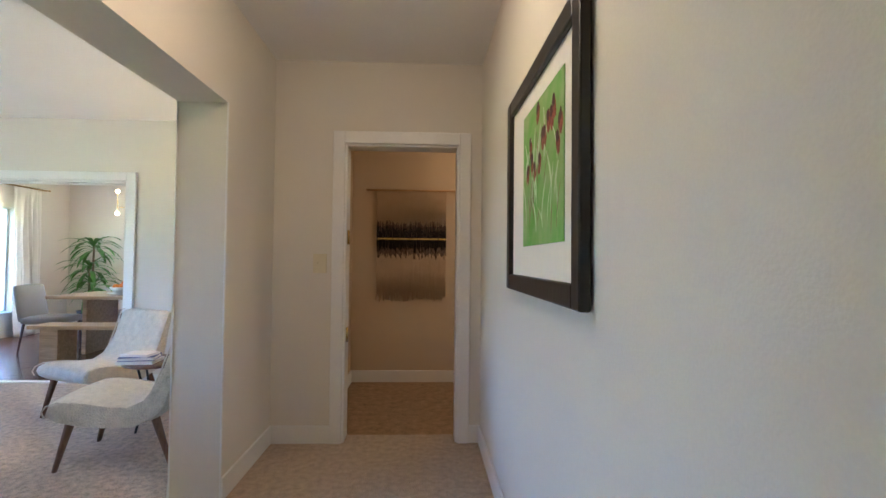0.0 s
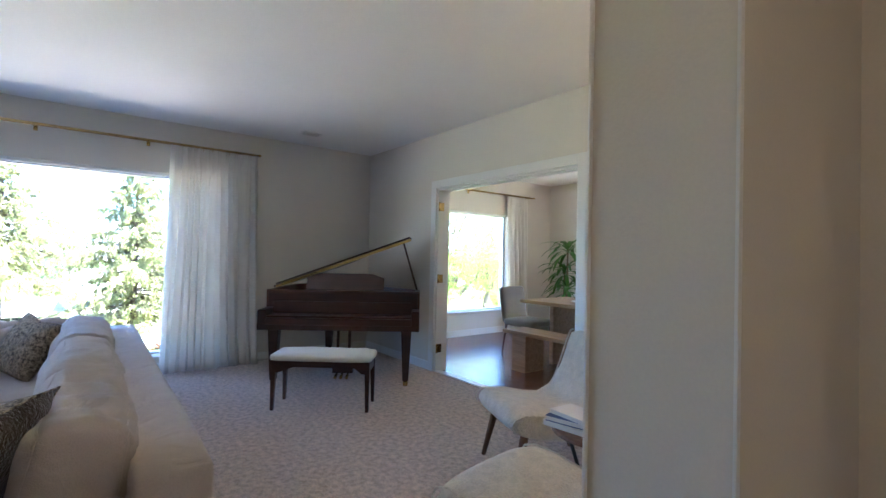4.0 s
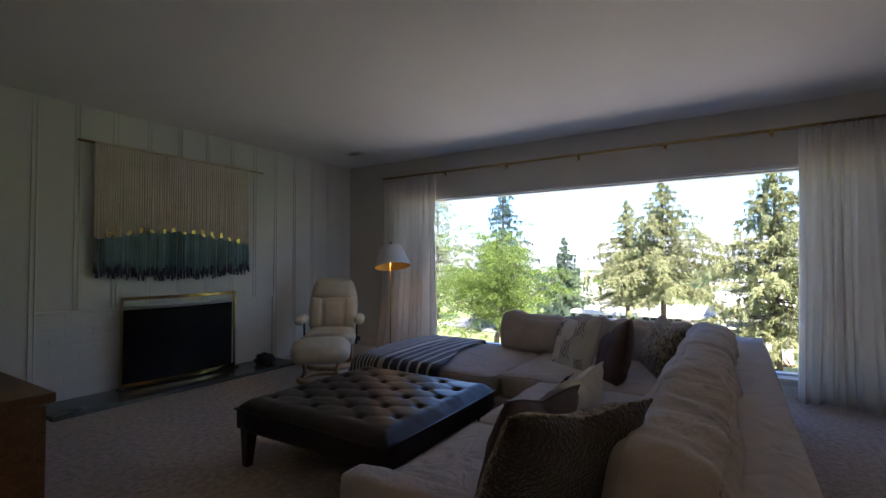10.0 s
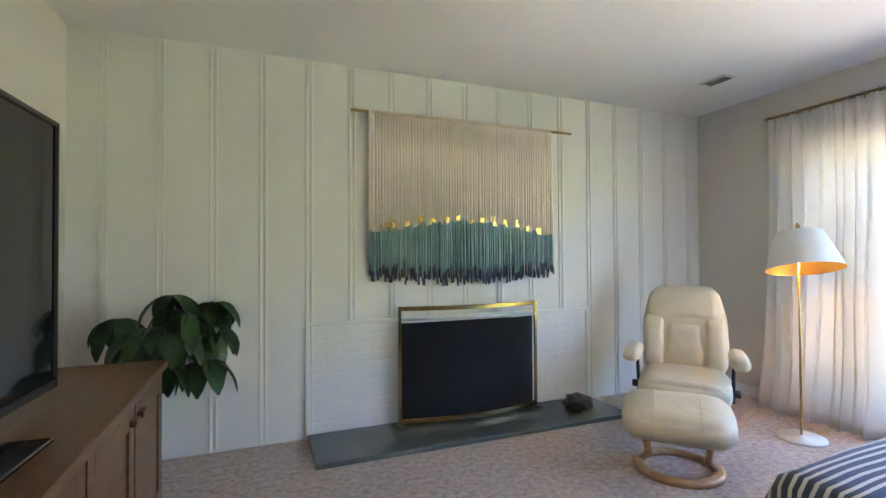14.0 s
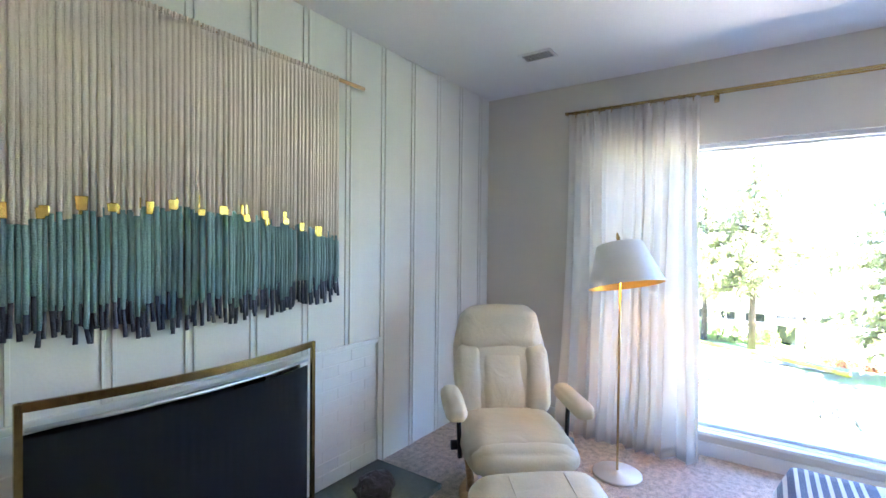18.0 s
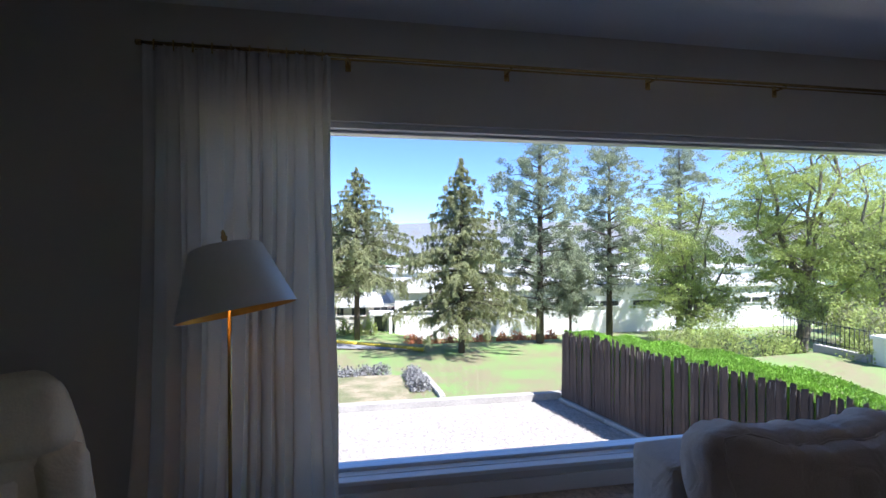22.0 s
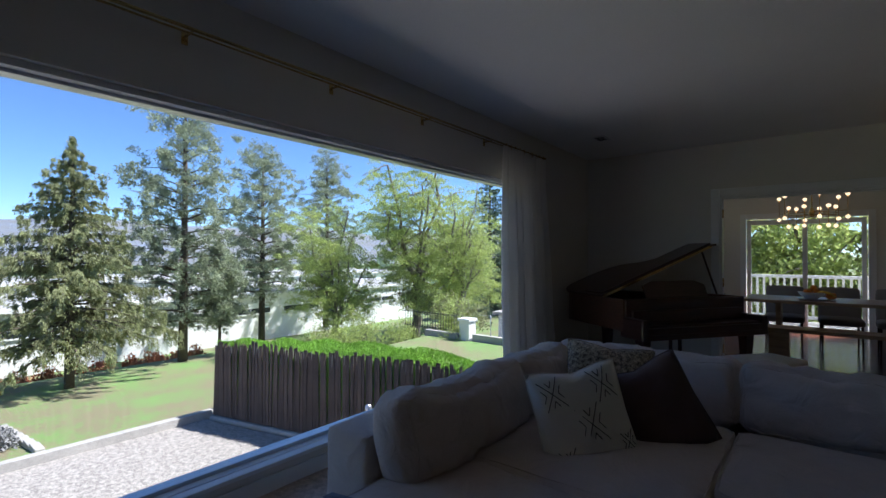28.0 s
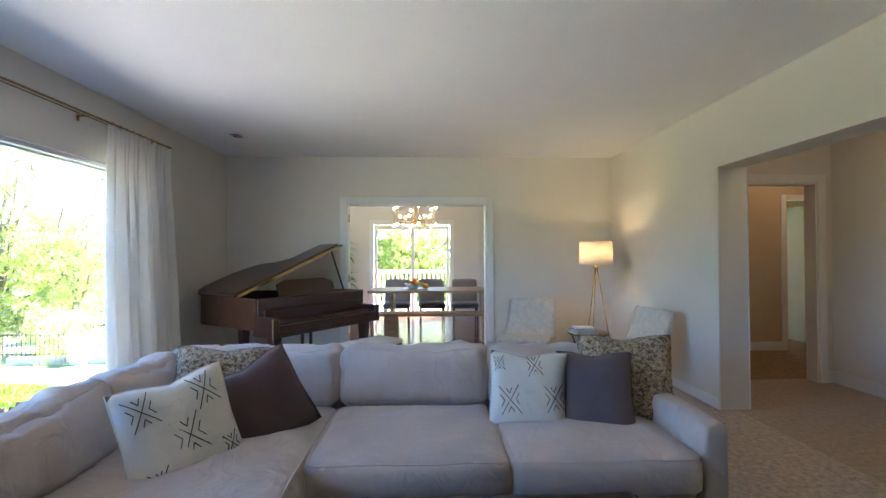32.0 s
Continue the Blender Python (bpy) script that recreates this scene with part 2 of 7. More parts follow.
# ---- structure ----
H = 2.58
GZ = -2.45
solid("floor", [(-0.05, -0.3, -0.15, 5.14, 7.72, 0)], CARPET, "beige cut-pile carpet over the living room", "floor")
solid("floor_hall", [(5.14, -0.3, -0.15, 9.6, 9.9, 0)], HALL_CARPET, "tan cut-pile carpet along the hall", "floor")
solid("ceiling", [(-0.2, -0.3, H, 9.6, 11.6, H + 0.15)], CEIL, "matt off-white plaster ceiling", "ceiling")
solid("wall_west", [(-0.2, -0.3, GZ - 0.5, 0, 0.92, H), (-0.2, 5.8, GZ - 0.5, 0, 8.3, H), (-0.2, 10.32, GZ - 0.5, 0, 11.6, H), (-0.2, 0.92, GZ - 0.5, 0, 5.8, 0.14), (-0.2, 8.3, GZ - 0.5, 0, 10.32, 0.36),
      (-0.2, 0.92, 2.04, 0, 5.8, H), (-0.2, 8.3, 1.97, 0, 10.32, H)], WALL, "warm cream painted wall with large picture windows", "wall")
solid("wall_north", [(0, 7.66, 0, 1.53, 7.80, H), (3.36, 7.66, 0, 5.01, 7.80, H), (1.53, 7.66, 1.98, 3.36, 7.80, H)], WALL, "warm cream painted wall with a wide dining room opening", "wall")
solid("wall_east", [(5.01, -0.3, 0, 5.26, 3.1, H), (5.01, 5.42, 0, 5.26, 7.8, H), (5.01, 3.1, 2.03, 5.26, 5.42, H)], WALL, "warm cream painted wall with a wide opening to the hall", "wall")
solid("wall_south", [(0, -0.3, 0, 1.93, 0, H), (3.02, -0.3, 0, 5.01, 0, H), (1.93, -0.3, 0.74, 3.02, 0, H)], PANEL, "white painted panelled fireplace wall", "wall")
solid("wall_hall_east", [(6.665, 0.8, 0, 6.8, 6.3, H)], WALL, "warm cream painted hall wall", "wall")
solid("wall_hall_south", [(5.26, 0.7, 0, 6.8, 0.8, H)], WALL, "warm cream painted hall wall", "wall")
solid("wall_hall_north", [(5.26, 6.165, 0, 5.73, 6.30, H), (6.515, 6.165, 0, 6.665, 6.30, H), (5.73, 6.165, 2.02, 6.515, 6.30, H)], WALL, "warm cream painted hall wall with a doorway", "wall")
for name, pieces in (("wall_passage_north", [(5.26, 7.70, 0, 7.42, 7.80, H), (8.2, 7.70, 0, 9.5, 7.8, H), (7.42, 7.7, 2.02, 8.2, 7.8, H)]),
                     ("wall_passage_west", [(5.40, 6.30, 0, 5.55, 7.70, H)]), ("wall_passage_east", [(9.4, 6.3, 0, 9.5, 9.8, H)]), ("wall_passage_south", [(6.8, 6.2, 0, 9.5, 6.3, H)]),
                     ("wall_far_room_west", [(6.9, 7.8, 0, 7.0, 9.8, H)]),
                     ("wall_far_room_north", [(6.9, 9.7, 0, 7.4, 9.8, H), (9.0, 9.7, 0, 9.5, 9.8, H), (7.4, 9.7, 0, 9.0, 9.8, 0.75), (7.4, 9.7, 2.1, 9.0, 9.8, H)])):
    solid(name, pieces, DIM_WALL, "cream wall of the small passage, dim warm light in its colour", "wall")
solid("wall_dining", [(0, 11.41, 0, 1.44, 11.6, H), (3.07, 11.41, 0, 5.2, 11.6, H), (1.44, 11.41, 1.95, 3.07, 11.6, H), (5.01, 7.8, 0, 5.2, 11.41, H)], WALL, "warm cream painted dining room wall", "wall")

# ---- more materials ----
def stripes(name, bands, axis, period, rough=0.9, offset=0.0):
    """Woven cloth with stripes: bands of (start 0..1, colour) along one axis of the object."""
    m = bpy.data.materials.new(name)
    m.use_nodes = True
    n, l = m.node_tree.nodes, m.node_tree.links
    b = n["Principled BSDF"]
    b.inputs["Roughness"].default_value = rough
    b.inputs["Sheen Weight"].default_value = 0.3
    co, sp, dv, fr, ramp = n.new("ShaderNodeTexCoord"), n.new("ShaderNodeSeparateXYZ"), n.new("ShaderNodeMath"), n.new("ShaderNodeMath"), n.new("ShaderNodeValToRGB")
    l.new(co.outputs["Object"], sp.inputs[0])
    dv.operation, fr.operation = "DIVIDE", "FRACT"
    dv.inputs[1].default_value = period
    sh = n.new("ShaderNodeMath")
    sh.operation = "SUBTRACT"
    sh.inputs[1].default_value = offset
    l.new(sp.outputs[axis], sh.inputs[0])
    l.new(sh.outputs[0], dv.inputs[0])
    l.new(dv.outputs[0], fr.inputs[0])
    l.new(fr.outputs[0], ramp.inputs[0])
    cr = ramp.color_ramp
    cr.interpolation = "CONSTANT"
    while len(cr.elements) < len(bands):
        cr.elements.new(0.5)
    for e, (p, c) in zip(cr.elements, bands):
        e.position, e.color = p, (*c, 1)
    nz, mx = n.new("ShaderNodeTexNoise"), n.new("ShaderNodeMix")
    nz.inputs["Scale"].default_value = 220
    l.new(co.outputs["Object"], nz.inputs["Vector"])
    bp = n.new("ShaderNodeBump")
    bp.inputs["Strength"].default_value = 0.5
    bp.inputs["Distance"].default_value = 0.004
    l.new(nz.outputs["Fac"], bp.inputs["Height"])
    l.new(bp.outputs[0], b.inputs["Normal"])
    l.new(ramp.outputs[0], b.inputs["Base Color"])
    return m


def woodgrain(name, dark, light, rough=0.35, along=0, coat=0.0, scale=1.0, island=False):
    """Wood with streaks along one axis of the object."""
    m = mat(name, light, rough, vary=0.12, scale=3, fine=40, tint=dark, bump=0.05, coat=coat, island=island)
    n, l = m.node_tree.nodes, m.node_tree.links
    mp = n.new("ShaderNodeMapping")
    sc = [14.0 * scale] * 3
    sc[along] = 1.2 * scale
    mp.inputs["Scale"].default_value = sc
    co = [x for x in n if x.bl_idname == "ShaderNodeTexCoord"][0]
    l.new(co.outputs["Object"], mp.inputs[0])
    for x in n:
        if x.bl_idname == "ShaderNodeTexNoise":
            x.inputs["Scale"].default_value = 2.0 if x.inputs["Scale"].default_value < 10 else 6.0
            x.inputs["Detail"].default_value = 5
            l.new(mp.outputs[0], x.inputs["Vector"])
    return m


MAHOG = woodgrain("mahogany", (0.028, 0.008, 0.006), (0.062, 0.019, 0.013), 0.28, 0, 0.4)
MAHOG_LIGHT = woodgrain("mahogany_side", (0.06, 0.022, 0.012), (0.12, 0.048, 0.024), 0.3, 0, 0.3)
WALNUT = woodgrain("walnut", (0.10, 0.045, 0.022), (0.2, 0.095, 0.05), 0.4, 2)
OAK = woodgrain("oak_credenza", (0.115, 0.048, 0.019), (0.195, 0.09, 0.038), 0.4, 1)
OAK_TABLE = woodgrain("oak_table", (0.30, 0.19, 0.11), (0.45, 0.31, 0.2), 0.4, 0)
BEECH = woodgrain("beech", (0.42, 0.24, 0.11), (0.56, 0.36, 0.19), 0.35, 0)
FLOORWOOD = woodgrain("dark_red_floorboards", (0.10, 0.032, 0.018), (0.19, 0.066, 0.034), 0.24, 0, 0.25, 0.6, "object")
SOFA = mat("sofa_linen", (0.56, 0.47, 0.415), 0.9, vary=0.10, scale=5, fine=260, bump=0.4, sheen=0.3, spec=0.2, crease=0.8)
WHITE_CLOTH = mat("white_cotton", (0.74, 0.70, 0.62), 0.9, vary=0.05, scale=6, fine=240, bump=0.4, sheen=0.2, spec=0.2, crease=0.4)
BOUCLE = mat("white_boucle", (0.68, 0.62, 0.52), 0.95, vary=0.16, scale=20, fine=110, bump=1.0, sheen=0.3, spec=0.15)
BROWN_CLOTH = mat("dark_brown_cloth", (0.115, 0.074, 0.066), 0.85, vary=0.12, scale=6, fine=240, bump=0.4, sheen=0.1, crease=0.3, spec=0.2)
PURPLE_CLOTH = mat("mauve_grey_cloth", (0.15, 0.115, 0.118), 0.85, vary=0.12, scale=6, fine=240, bump=0.4, sheen=0.1, crease=0.3, spec=0.2)
TWEED = mat("brown_tweed", (0.42, 0.33, 0.22), 0.95, vary=0.5, scale=48, fine=150, bump=1.0, sheen=0.2, spec=0.15, tint=(0.15, 0.105, 0.068), contrast=1.8)
FUR = mat("dark_brown_cushion_back", (0.055, 0.042, 0.034), 0.95, vary=0.3, scale=25, fine=90, bump=1.0, sheen=0.6, spec=0.1)
LEATHER = mat("dark_brown_leather", (0.020, 0.014, 0.015), 0.34, vary=0.35, scale=7, fine=120, bump=0.10, tint=(0.045, 0.025, 0.02))
CREAM_LEATHER = mat("cream_leather", (0.72, 0.63, 0.46), 0.45, vary=0.06, scale=5, fine=150, bump=0.10, crease=0.35)
CURTAIN = mat("white_linen_curtain", (0.92, 0.885, 0.83), 0.9, vary=0.04, scale=4, fine=200, bump=0.2, trans=0.36, spec=0.1)
SLATE = mat("polished_slate", (0.10, 0.115, 0.10), 0.22, vary=0.14, scale=3, fine=40)
SOOT = mat("sooted_firebrick", (0.012, 0.011, 0.010), 0.95, vary=0.3)
MESH = mat("black_mesh_curtain", (0.006, 0.006, 0.007), 0.9, vary=0.2, fine=300, bump=0.3)
mn, ml = MESH.node_tree.nodes, MESH.node_tree.links
see, mesh_mix = mn.new("ShaderNodeBsdfTransparent"), mn.new("ShaderNodeMixShader")
mesh_mix.inputs[0].default_value = 0.05
ml.new(mn["Principled BSDF"].outputs[0], mesh_mix.inputs[1])
ml.new(see.outputs[0], mesh_mix.inputs[2])
ml.new(mesh_mix.outputs[0], mn["Material Output"].inputs["Surface"])
ROPE_C = mat("cream_cotton_rope", (0.90, 0.80, 0.69), 0.95, vary=0.07, scale=9, fine=200, bump=0.5, spec=0.1)
ROPE_T = mat("teal_dyed_rope", (0.27, 0.41, 0.42), 0.95, vary=0.25, scale=5, fine=200, bump=0.5, island="object", spec=0.1)
ROPE_D = mat("dark_dyed_rope", (0.09, 0.10, 0.13), 0.95, vary=0.3, scale=9, fine=200, bump=0.5, island="object", spec=0.1)
GOLD = mat("gold_leaf", (0.75, 0.52, 0.16), 0.25, 1.0, vary=0.15, fine=50)
SCREEN = mat("dark_tv_glass", (0.006, 0.006, 0.007), 0.06, vary=0.05)
PLASTIC = mat("black_plastic", (0.012, 0.012, 0.013), 0.35, vary=0.1)
LEAF = mat("glossy_leaf", (0.022, 0.07, 0.018), 0.35, vary=0.35, scale=12, fine=60, island=True, tint=(0.012, 0.045, 0.014), trans=0.08)
PALM = mat("palm_leaf", (0.07, 0.20, 0.03), 0.4, vary=0.3, scale=8, fine=40, island=True, trans=0.25)
POT = mat("dark_ceramic", (0.06, 0.055, 0.05), 0.4, vary=0.15)
PAPER = mat("white_mat_board", (0.80, 0.78, 0.73), 0.8, vary=0.02)
PANELGREY = mat("grey_upholstery", (0.27, 0.245, 0.225), 0.9, vary=0.08, scale=6, fine=240, bump=0.4, sheen=0.3, spec=0.2)
WHITE_METAL = mat("white_enamel", (0.80, 0.79, 0.77), 0.35, vary=0.02)
IVORY = mat("ivory_plastic", (0.70, 0.63, 0.45), 0.45, vary=0.03)
LAMP_GOLD = mat("gilt_shade_lining", (0.72, 0.43, 0.10), 0.35, 0.9, vary=0.08)
SHADE = mat("linen_lampshade", (0.85, 0.80, 0.70), 0.9, vary=0.03, fine=200, trans=0.5, spec=0.1)
BULB = glow("warm_bulb", (1.0, 0.62, 0.25), 2.0)
BULB_W = glow("frosted_globe_bulb", (1.0, 0.70, 0.38), 0.8)


def smooth_all(bm):
    for f in bm.faces:
        f.smooth = True


def puff(bm, x0, y0, z0, x1, y1, z1, r=0.06, bulge=0.03, n=9, wr=0.008, seed=0.0):
    """An upholstered block: rounded edges, swollen faces and soft creases."""
    cx, cy, cz = (x0 + x1) / 2, (y0 + y1) / 2, (z0 + z1) / 2
    hx, hy, hz = (x1 - x0) / 2, (y1 - y0) / 2, (z1 - z0) / 2
    r = min(r, hx * 0.95, hy * 0.95, hz * 0.95)
    v0 = set(bm.verts)
    bmesh.ops.create_cube(bm, size=2)
    vs = [v for v in bm.verts if v not in v0]
    es = list({e for v in vs for e in v.link_edges})
    bmesh.ops.subdivide_edges(bm, edges=es, cuts=n, use_grid_fill=True)

    def swell(c):
        p = Vector((c.x * hx, c.y * hy, c.z * hz))
        q = Vector((max(-hx + r, min(hx - r, p.x)), max(-hy + r, min(hy - r, p.y)), max(-hz + r, min(hz - r, p.z))))
        d = p - q
        if d.length > 1e-6:
            p = q + d.normalized() * r
        for k, h in ((0, hx), (1, hy), (2, hz)):
            o = [j for j in range(3) if j != k]
            if abs(c[k]) > 0.999:
                p[k] += math.copysign(bulge * (1 - c[o[0]] ** 2) * (1 - c[o[1]] ** 2), c[k])
        p += Vector((0, 0, 1)) * wr * noise.noise((p.x * 7 + seed, p.y * 7 + seed * 2, p.z * 7))
        p += Vector((noise.noise((p.x * 5, p.y * 5, p.z * 9 + seed)), noise.noise((p.y * 5 + 9, p.x * 5, p.z * 9 + seed)), 0)) * wr
        if wr > 0.01:
            k = noise.noise((p.x * 16 + seed, p.y * 16, p.z * 5 + seed))
            p += Vector((0, 0, 1)) * wr * 0.4 * k + Vector((1, 1, 0)) * wr * 0.2 * k
        return p + Vector((cx, cy, cz))

    for v in [v for v in bm.verts if v not in v0]:
        v.co = swell(v.co.copy())
    smooth_all(bm)
    return swell


def piping(swell, axis, sign, material, parent, radius=0.0045):
    """A sewn cord round one face of an upholstered block."""
    ring_pts = []
    for k in range(64):
        a = 2 * math.pi * (k + 0.5) / 64
        m = max(abs(math.cos(a)), abs(math.sin(a)))
        c = [math.cos(a) / m, math.sin(a) / m]
        c.insert(axis, sign)
        ring_pts.append(swell(Vector(c)))
    bm = bmesh.new()
    tube(bm, ring_pts + [ring_pts[0]], radius, 6, caps=False)
    return part("piping", bm, material, parent)


def ppart(name, b, material, parent, label="", **k):
    bm = bmesh.new()
    puff(bm, *b, **k)
    return part(name, bm, material, parent, label)


# ---- trim, windows and doors of the setting ----
def casing(name, boxes, label="white painted wooden casing round an opening"):
    return solid(name, boxes, TRIM, label, "trim", bevel=0.006)


casing("trim_dining_opening", [(1.447, 7.632, 0, 1.535, 7.66, 2.06), (3.357, 7.632, 0, 3.445, 7.66, 2.06), (1.535, 7.632, 1.975, 3.357, 7.66, 2.06)])
casing("trim_dining_jamb", [(1.53, 7.655, 0, 1.555, 7.81, 1.98), (3.335, 7.655, 0, 3.36, 7.81, 1.98), (1.555, 7.655, 1.955, 3.335, 7.81, 1.98), (1.70, 7.71, 1.94, 3.3, 7.735, 1.956)])
casing("trim_hall_door", [(5.655, 6.14, 0, 5.735, 6.165, 2.10), (6.51, 6.14, 0, 6.59, 6.165, 2.10), (5.735, 6.14, 2.015, 6.51, 6.165, 2.10)])
casing("trim_hall_door_jamb", [(5.73, 6.158, 0, 5.75, 6.305, 2.02), (6.495, 6.158, 0, 6.515, 6.305, 2.02), (5.75, 6.158, 2.0, 6.495, 6.305, 2.02)])
casing("trim_hall_opening", [(5.005, 5.412, 0, 5.012, 5.425, 2.032), (5.258, 5.412, 0, 5.265, 5.425, 2.032)], "white rounded corner bead of the hall opening")
for name, b in (("baseboard_west", [(0, 0.0, 0, 0.014, 7.66, 0.09)]), ("baseboard_north", [(0.014, 7.646, 0, 1.447, 7.66, 0.09), (3.445, 7.646, 0, 5.01, 7.66, 0.09)]),
                ("baseboard_east", [(4.996, 5.42, 0, 5.01, 7.646, 0.09), (4.996, 0, 0, 5.01, 3.1, 0.09)]),
                ("baseboard_hall", [(5.26, 5.42, 0, 5.274, 6.165, 0.12), (5.274, 6.151, 0, 5.655, 6.165, 0.12), (6.59, 6.151, 0, 6.665, 6.165, 0.12), (6.651, 0.8, 0, 6.665, 6.151, 0.12)]),
                ("baseboard_passage", [(5.55, 7.686, 0, 7.42, 7.70, 0.12), (5.55, 6.3, 0, 5.564, 7.686, 0.12)]),
                ("baseboard_dining", [(0, 7.8, 0, 0.014, 11.41, 0.1), (0.014, 11.396, 0, 1.35, 11.41, 0.1), (3.16, 11.396, 0, 5.01, 11.41, 0.1)])):
    solid(name, b, TRIM, "white painted wooden skirting board", "baseboard", bevel=0.004)


def fixed_window(name, y0, y1, z0, z1, label):
    w = thing(name, label, "window", kind="structure")
    f = 0.045
    bpart("window_frame", [(-0.16, y0, z0, -0.08, y0 + f, z1), (-0.16, y1 - f, z0, -0.08, y1, z1), (-0.16, y0 + f, z1 - f, -0.08, y1 - f, z1), (-0.16, y0 + f, z0, -0.08, y1 - f, z0 + f)], ALU, w, "grey aluminium frame", bevel=0.004)
    bpart("stop_bead", [(-0.08, y0, z1 - 0.03, -0.03, y1, z1), (-0.08, y0, z0, -0.03, y1, z0 + 0.025)], TRIM, w, bevel=0.003)
    bpart("window_sill", [(-0.03, y0 + 0.002, z0 - 0.002, 0.03, y1 - 0.002, z0 + 0.022)], TRIM, w, "white painted sill", bevel=0.005)
    p = bpart("pane", [(-0.122, y0 + f, z0 + f, -0.116, y1 - f, z1 - f)], GLASS, w, "clear glass")
    p.visible_shadow = False
    return w


fixed_window("window_1", 0.92, 5.8, 0.14, 2.04, "large fixed picture window with a grey aluminium frame")
fixed_window("window_2", 8.3, 10.32, 0.36, 1.97, "fixed dining room window with a grey aluminium frame")

slider = thing("window_3", "sliding glass patio door with white casing", "patio door", kind="structure")
for x0, x1, y in ((1.46, 2.30, 11.47), (2.25, 3.05, 11.52)):
    bpart("sash", [(x0, y, 0.02, x0 + 0.06, y + 0.04, 1.93), (x1 - 0.06, y, 0.02, x1, y + 0.04, 1.93), (x0 + 0.06, y, 1.85, x1 - 0.06, y + 0.04, 1.93), (x0 + 0.06, y, 0.02, x1 - 0.06, y + 0.04, 0.12)], TRIM, slider, "white sash", bevel=0.004)
    g = bpart("pane", [(x0 + 0.06, y + 0.017, 0.12, x1 - 0.06, y + 0.023, 1.85)], GLASS, slider, "clear glass")
    g.visible_shadow = False
bpart("casing", [(1.36, 11.39, 0, 1.45, 11.41, 2.04), (3.06, 11.39, 0, 3.15, 11.41, 2.04), (1.45, 11.39, 1.945, 3.06, 11.41, 2.04)], TRIM, slider, "white casing", bevel=0.004)

# panelled fireplace wall: battens, frame and bricks are pieces of the wall
south = bpy.data.objects["wall_south"]
batten = bmesh.new()
for dx in (-0.017, 0.017):
    box(batten, dx - 0.008, 0, 0, dx + 0.008, 0.009, 1, bevel=0.003)
batten_mesh = mesh_of("batten", batten, PANEL)
for i in range(17):
    x = 4.83 - 0.293 * i
    low = 0.0 if x > 3.6 or x < 1.40 else 0.78
    if x < 0.1:
        continue
    b = new("batten", batten_mesh)
    b.parent = south
    b.matrix_local = Matrix.Translation((x, 0, low)) @ Matrix.Diagonal((1, 1, H - low, 1))
bpart("brick_frame", [(3.655, 0, 0.03, 3.685, 0.018, 0.785), (1.335, 0, 0.03, 1.365, 0.018, 0.785), (1.365, 0, 0.755, 3.655, 0.018, 0.785)], PANEL, south, "white moulding round the brick", bevel=0.004)
brick_mesh = {}
for w in (0.21, 0.10, 0.15):
    bm = bmesh.new()
    box(bm, 0.001, 0, 0.001, w - 0.001, 0.0056, 0.0642, bevel=0.0022, seg=1)
    brick_mesh[w] = mesh_of("brick", bm, PANEL)
for course in range(11):
    z = 0.035 + course * 0.0652
    for lo, hi in ((1.366, 1.93), (3.02, 3.654)):
        x = lo
        first = True
        while x < hi - 0.05:
            w = 0.10 if first and course % 2 else 0.21
            if x + w > hi:
                w = 0.15 if hi - x >= 0.15 else 0.10
                if x + w > hi + 0.012:
                    break
            b = new("brick", brick_mesh[w])
            b.parent = south
            b.matrix_local = Matrix.Translation((x, random.uniform(-0.0042, -0.0032), z))
            x += w
            first = False
solid("firebox", [(1.88, -0.62, 0.0, 1.93, -0.02, 0.8), (3.02, -0.62, 0, 3.07, -0.02, 0.8), (1.88, -0.67, 0, 3.07, -0.62, 0.8), (1.88, -0.62, 0.76, 3.07, -0.3, 0.8), (1.93, -0.62, -0.02, 3.02, 0.0, 0.028)], SOOT, "sooted black brick firebox", "fireplace")
hearth = bmesh.new()
box(hearth, 1.36, 0.014, 0, 3.67, 0.50, 0.034, bevel=0.005)
tagged(part("hearth_slab", hearth, SLATE), "polished dark grey-green slate hearth slab on the carpet", "hearth")

# planks of the dining room floor
dining = solid("dining_floor", [(0, 7.72, -0.15, 5.01, 11.55, -0.012)], FLOORWOOD, "dark reddish hardwood floor with a glossy finish", "floor")
solid("threshold", [(1.555, 7.66, 0, 3.335, 7.73, 0.012)], TRIM, "pale metal strip between carpet and floorboards", "threshold")
plank_mesh = []
for ln in (0.9, 1.2, 1.5):
    bm = bmesh.new()
    box(bm, 0.001, 0.001, 0, ln - 0.001, 0.119, 0.012, bevel=0.0015, seg=1)
    plank_mesh.append((ln, mesh_of("plank", bm, FLOORWOOD)))
for row in range(32):
    x = -random.uniform(0, 0.8)
    while x < 5.0:
        ln, me = random.choice(plank_mesh)
        p = new("plank", me)
        p.parent = dining
        p.matrix_local = Matrix.Translation((x, 7.72 + row * 0.12, -0.012))
        x += ln

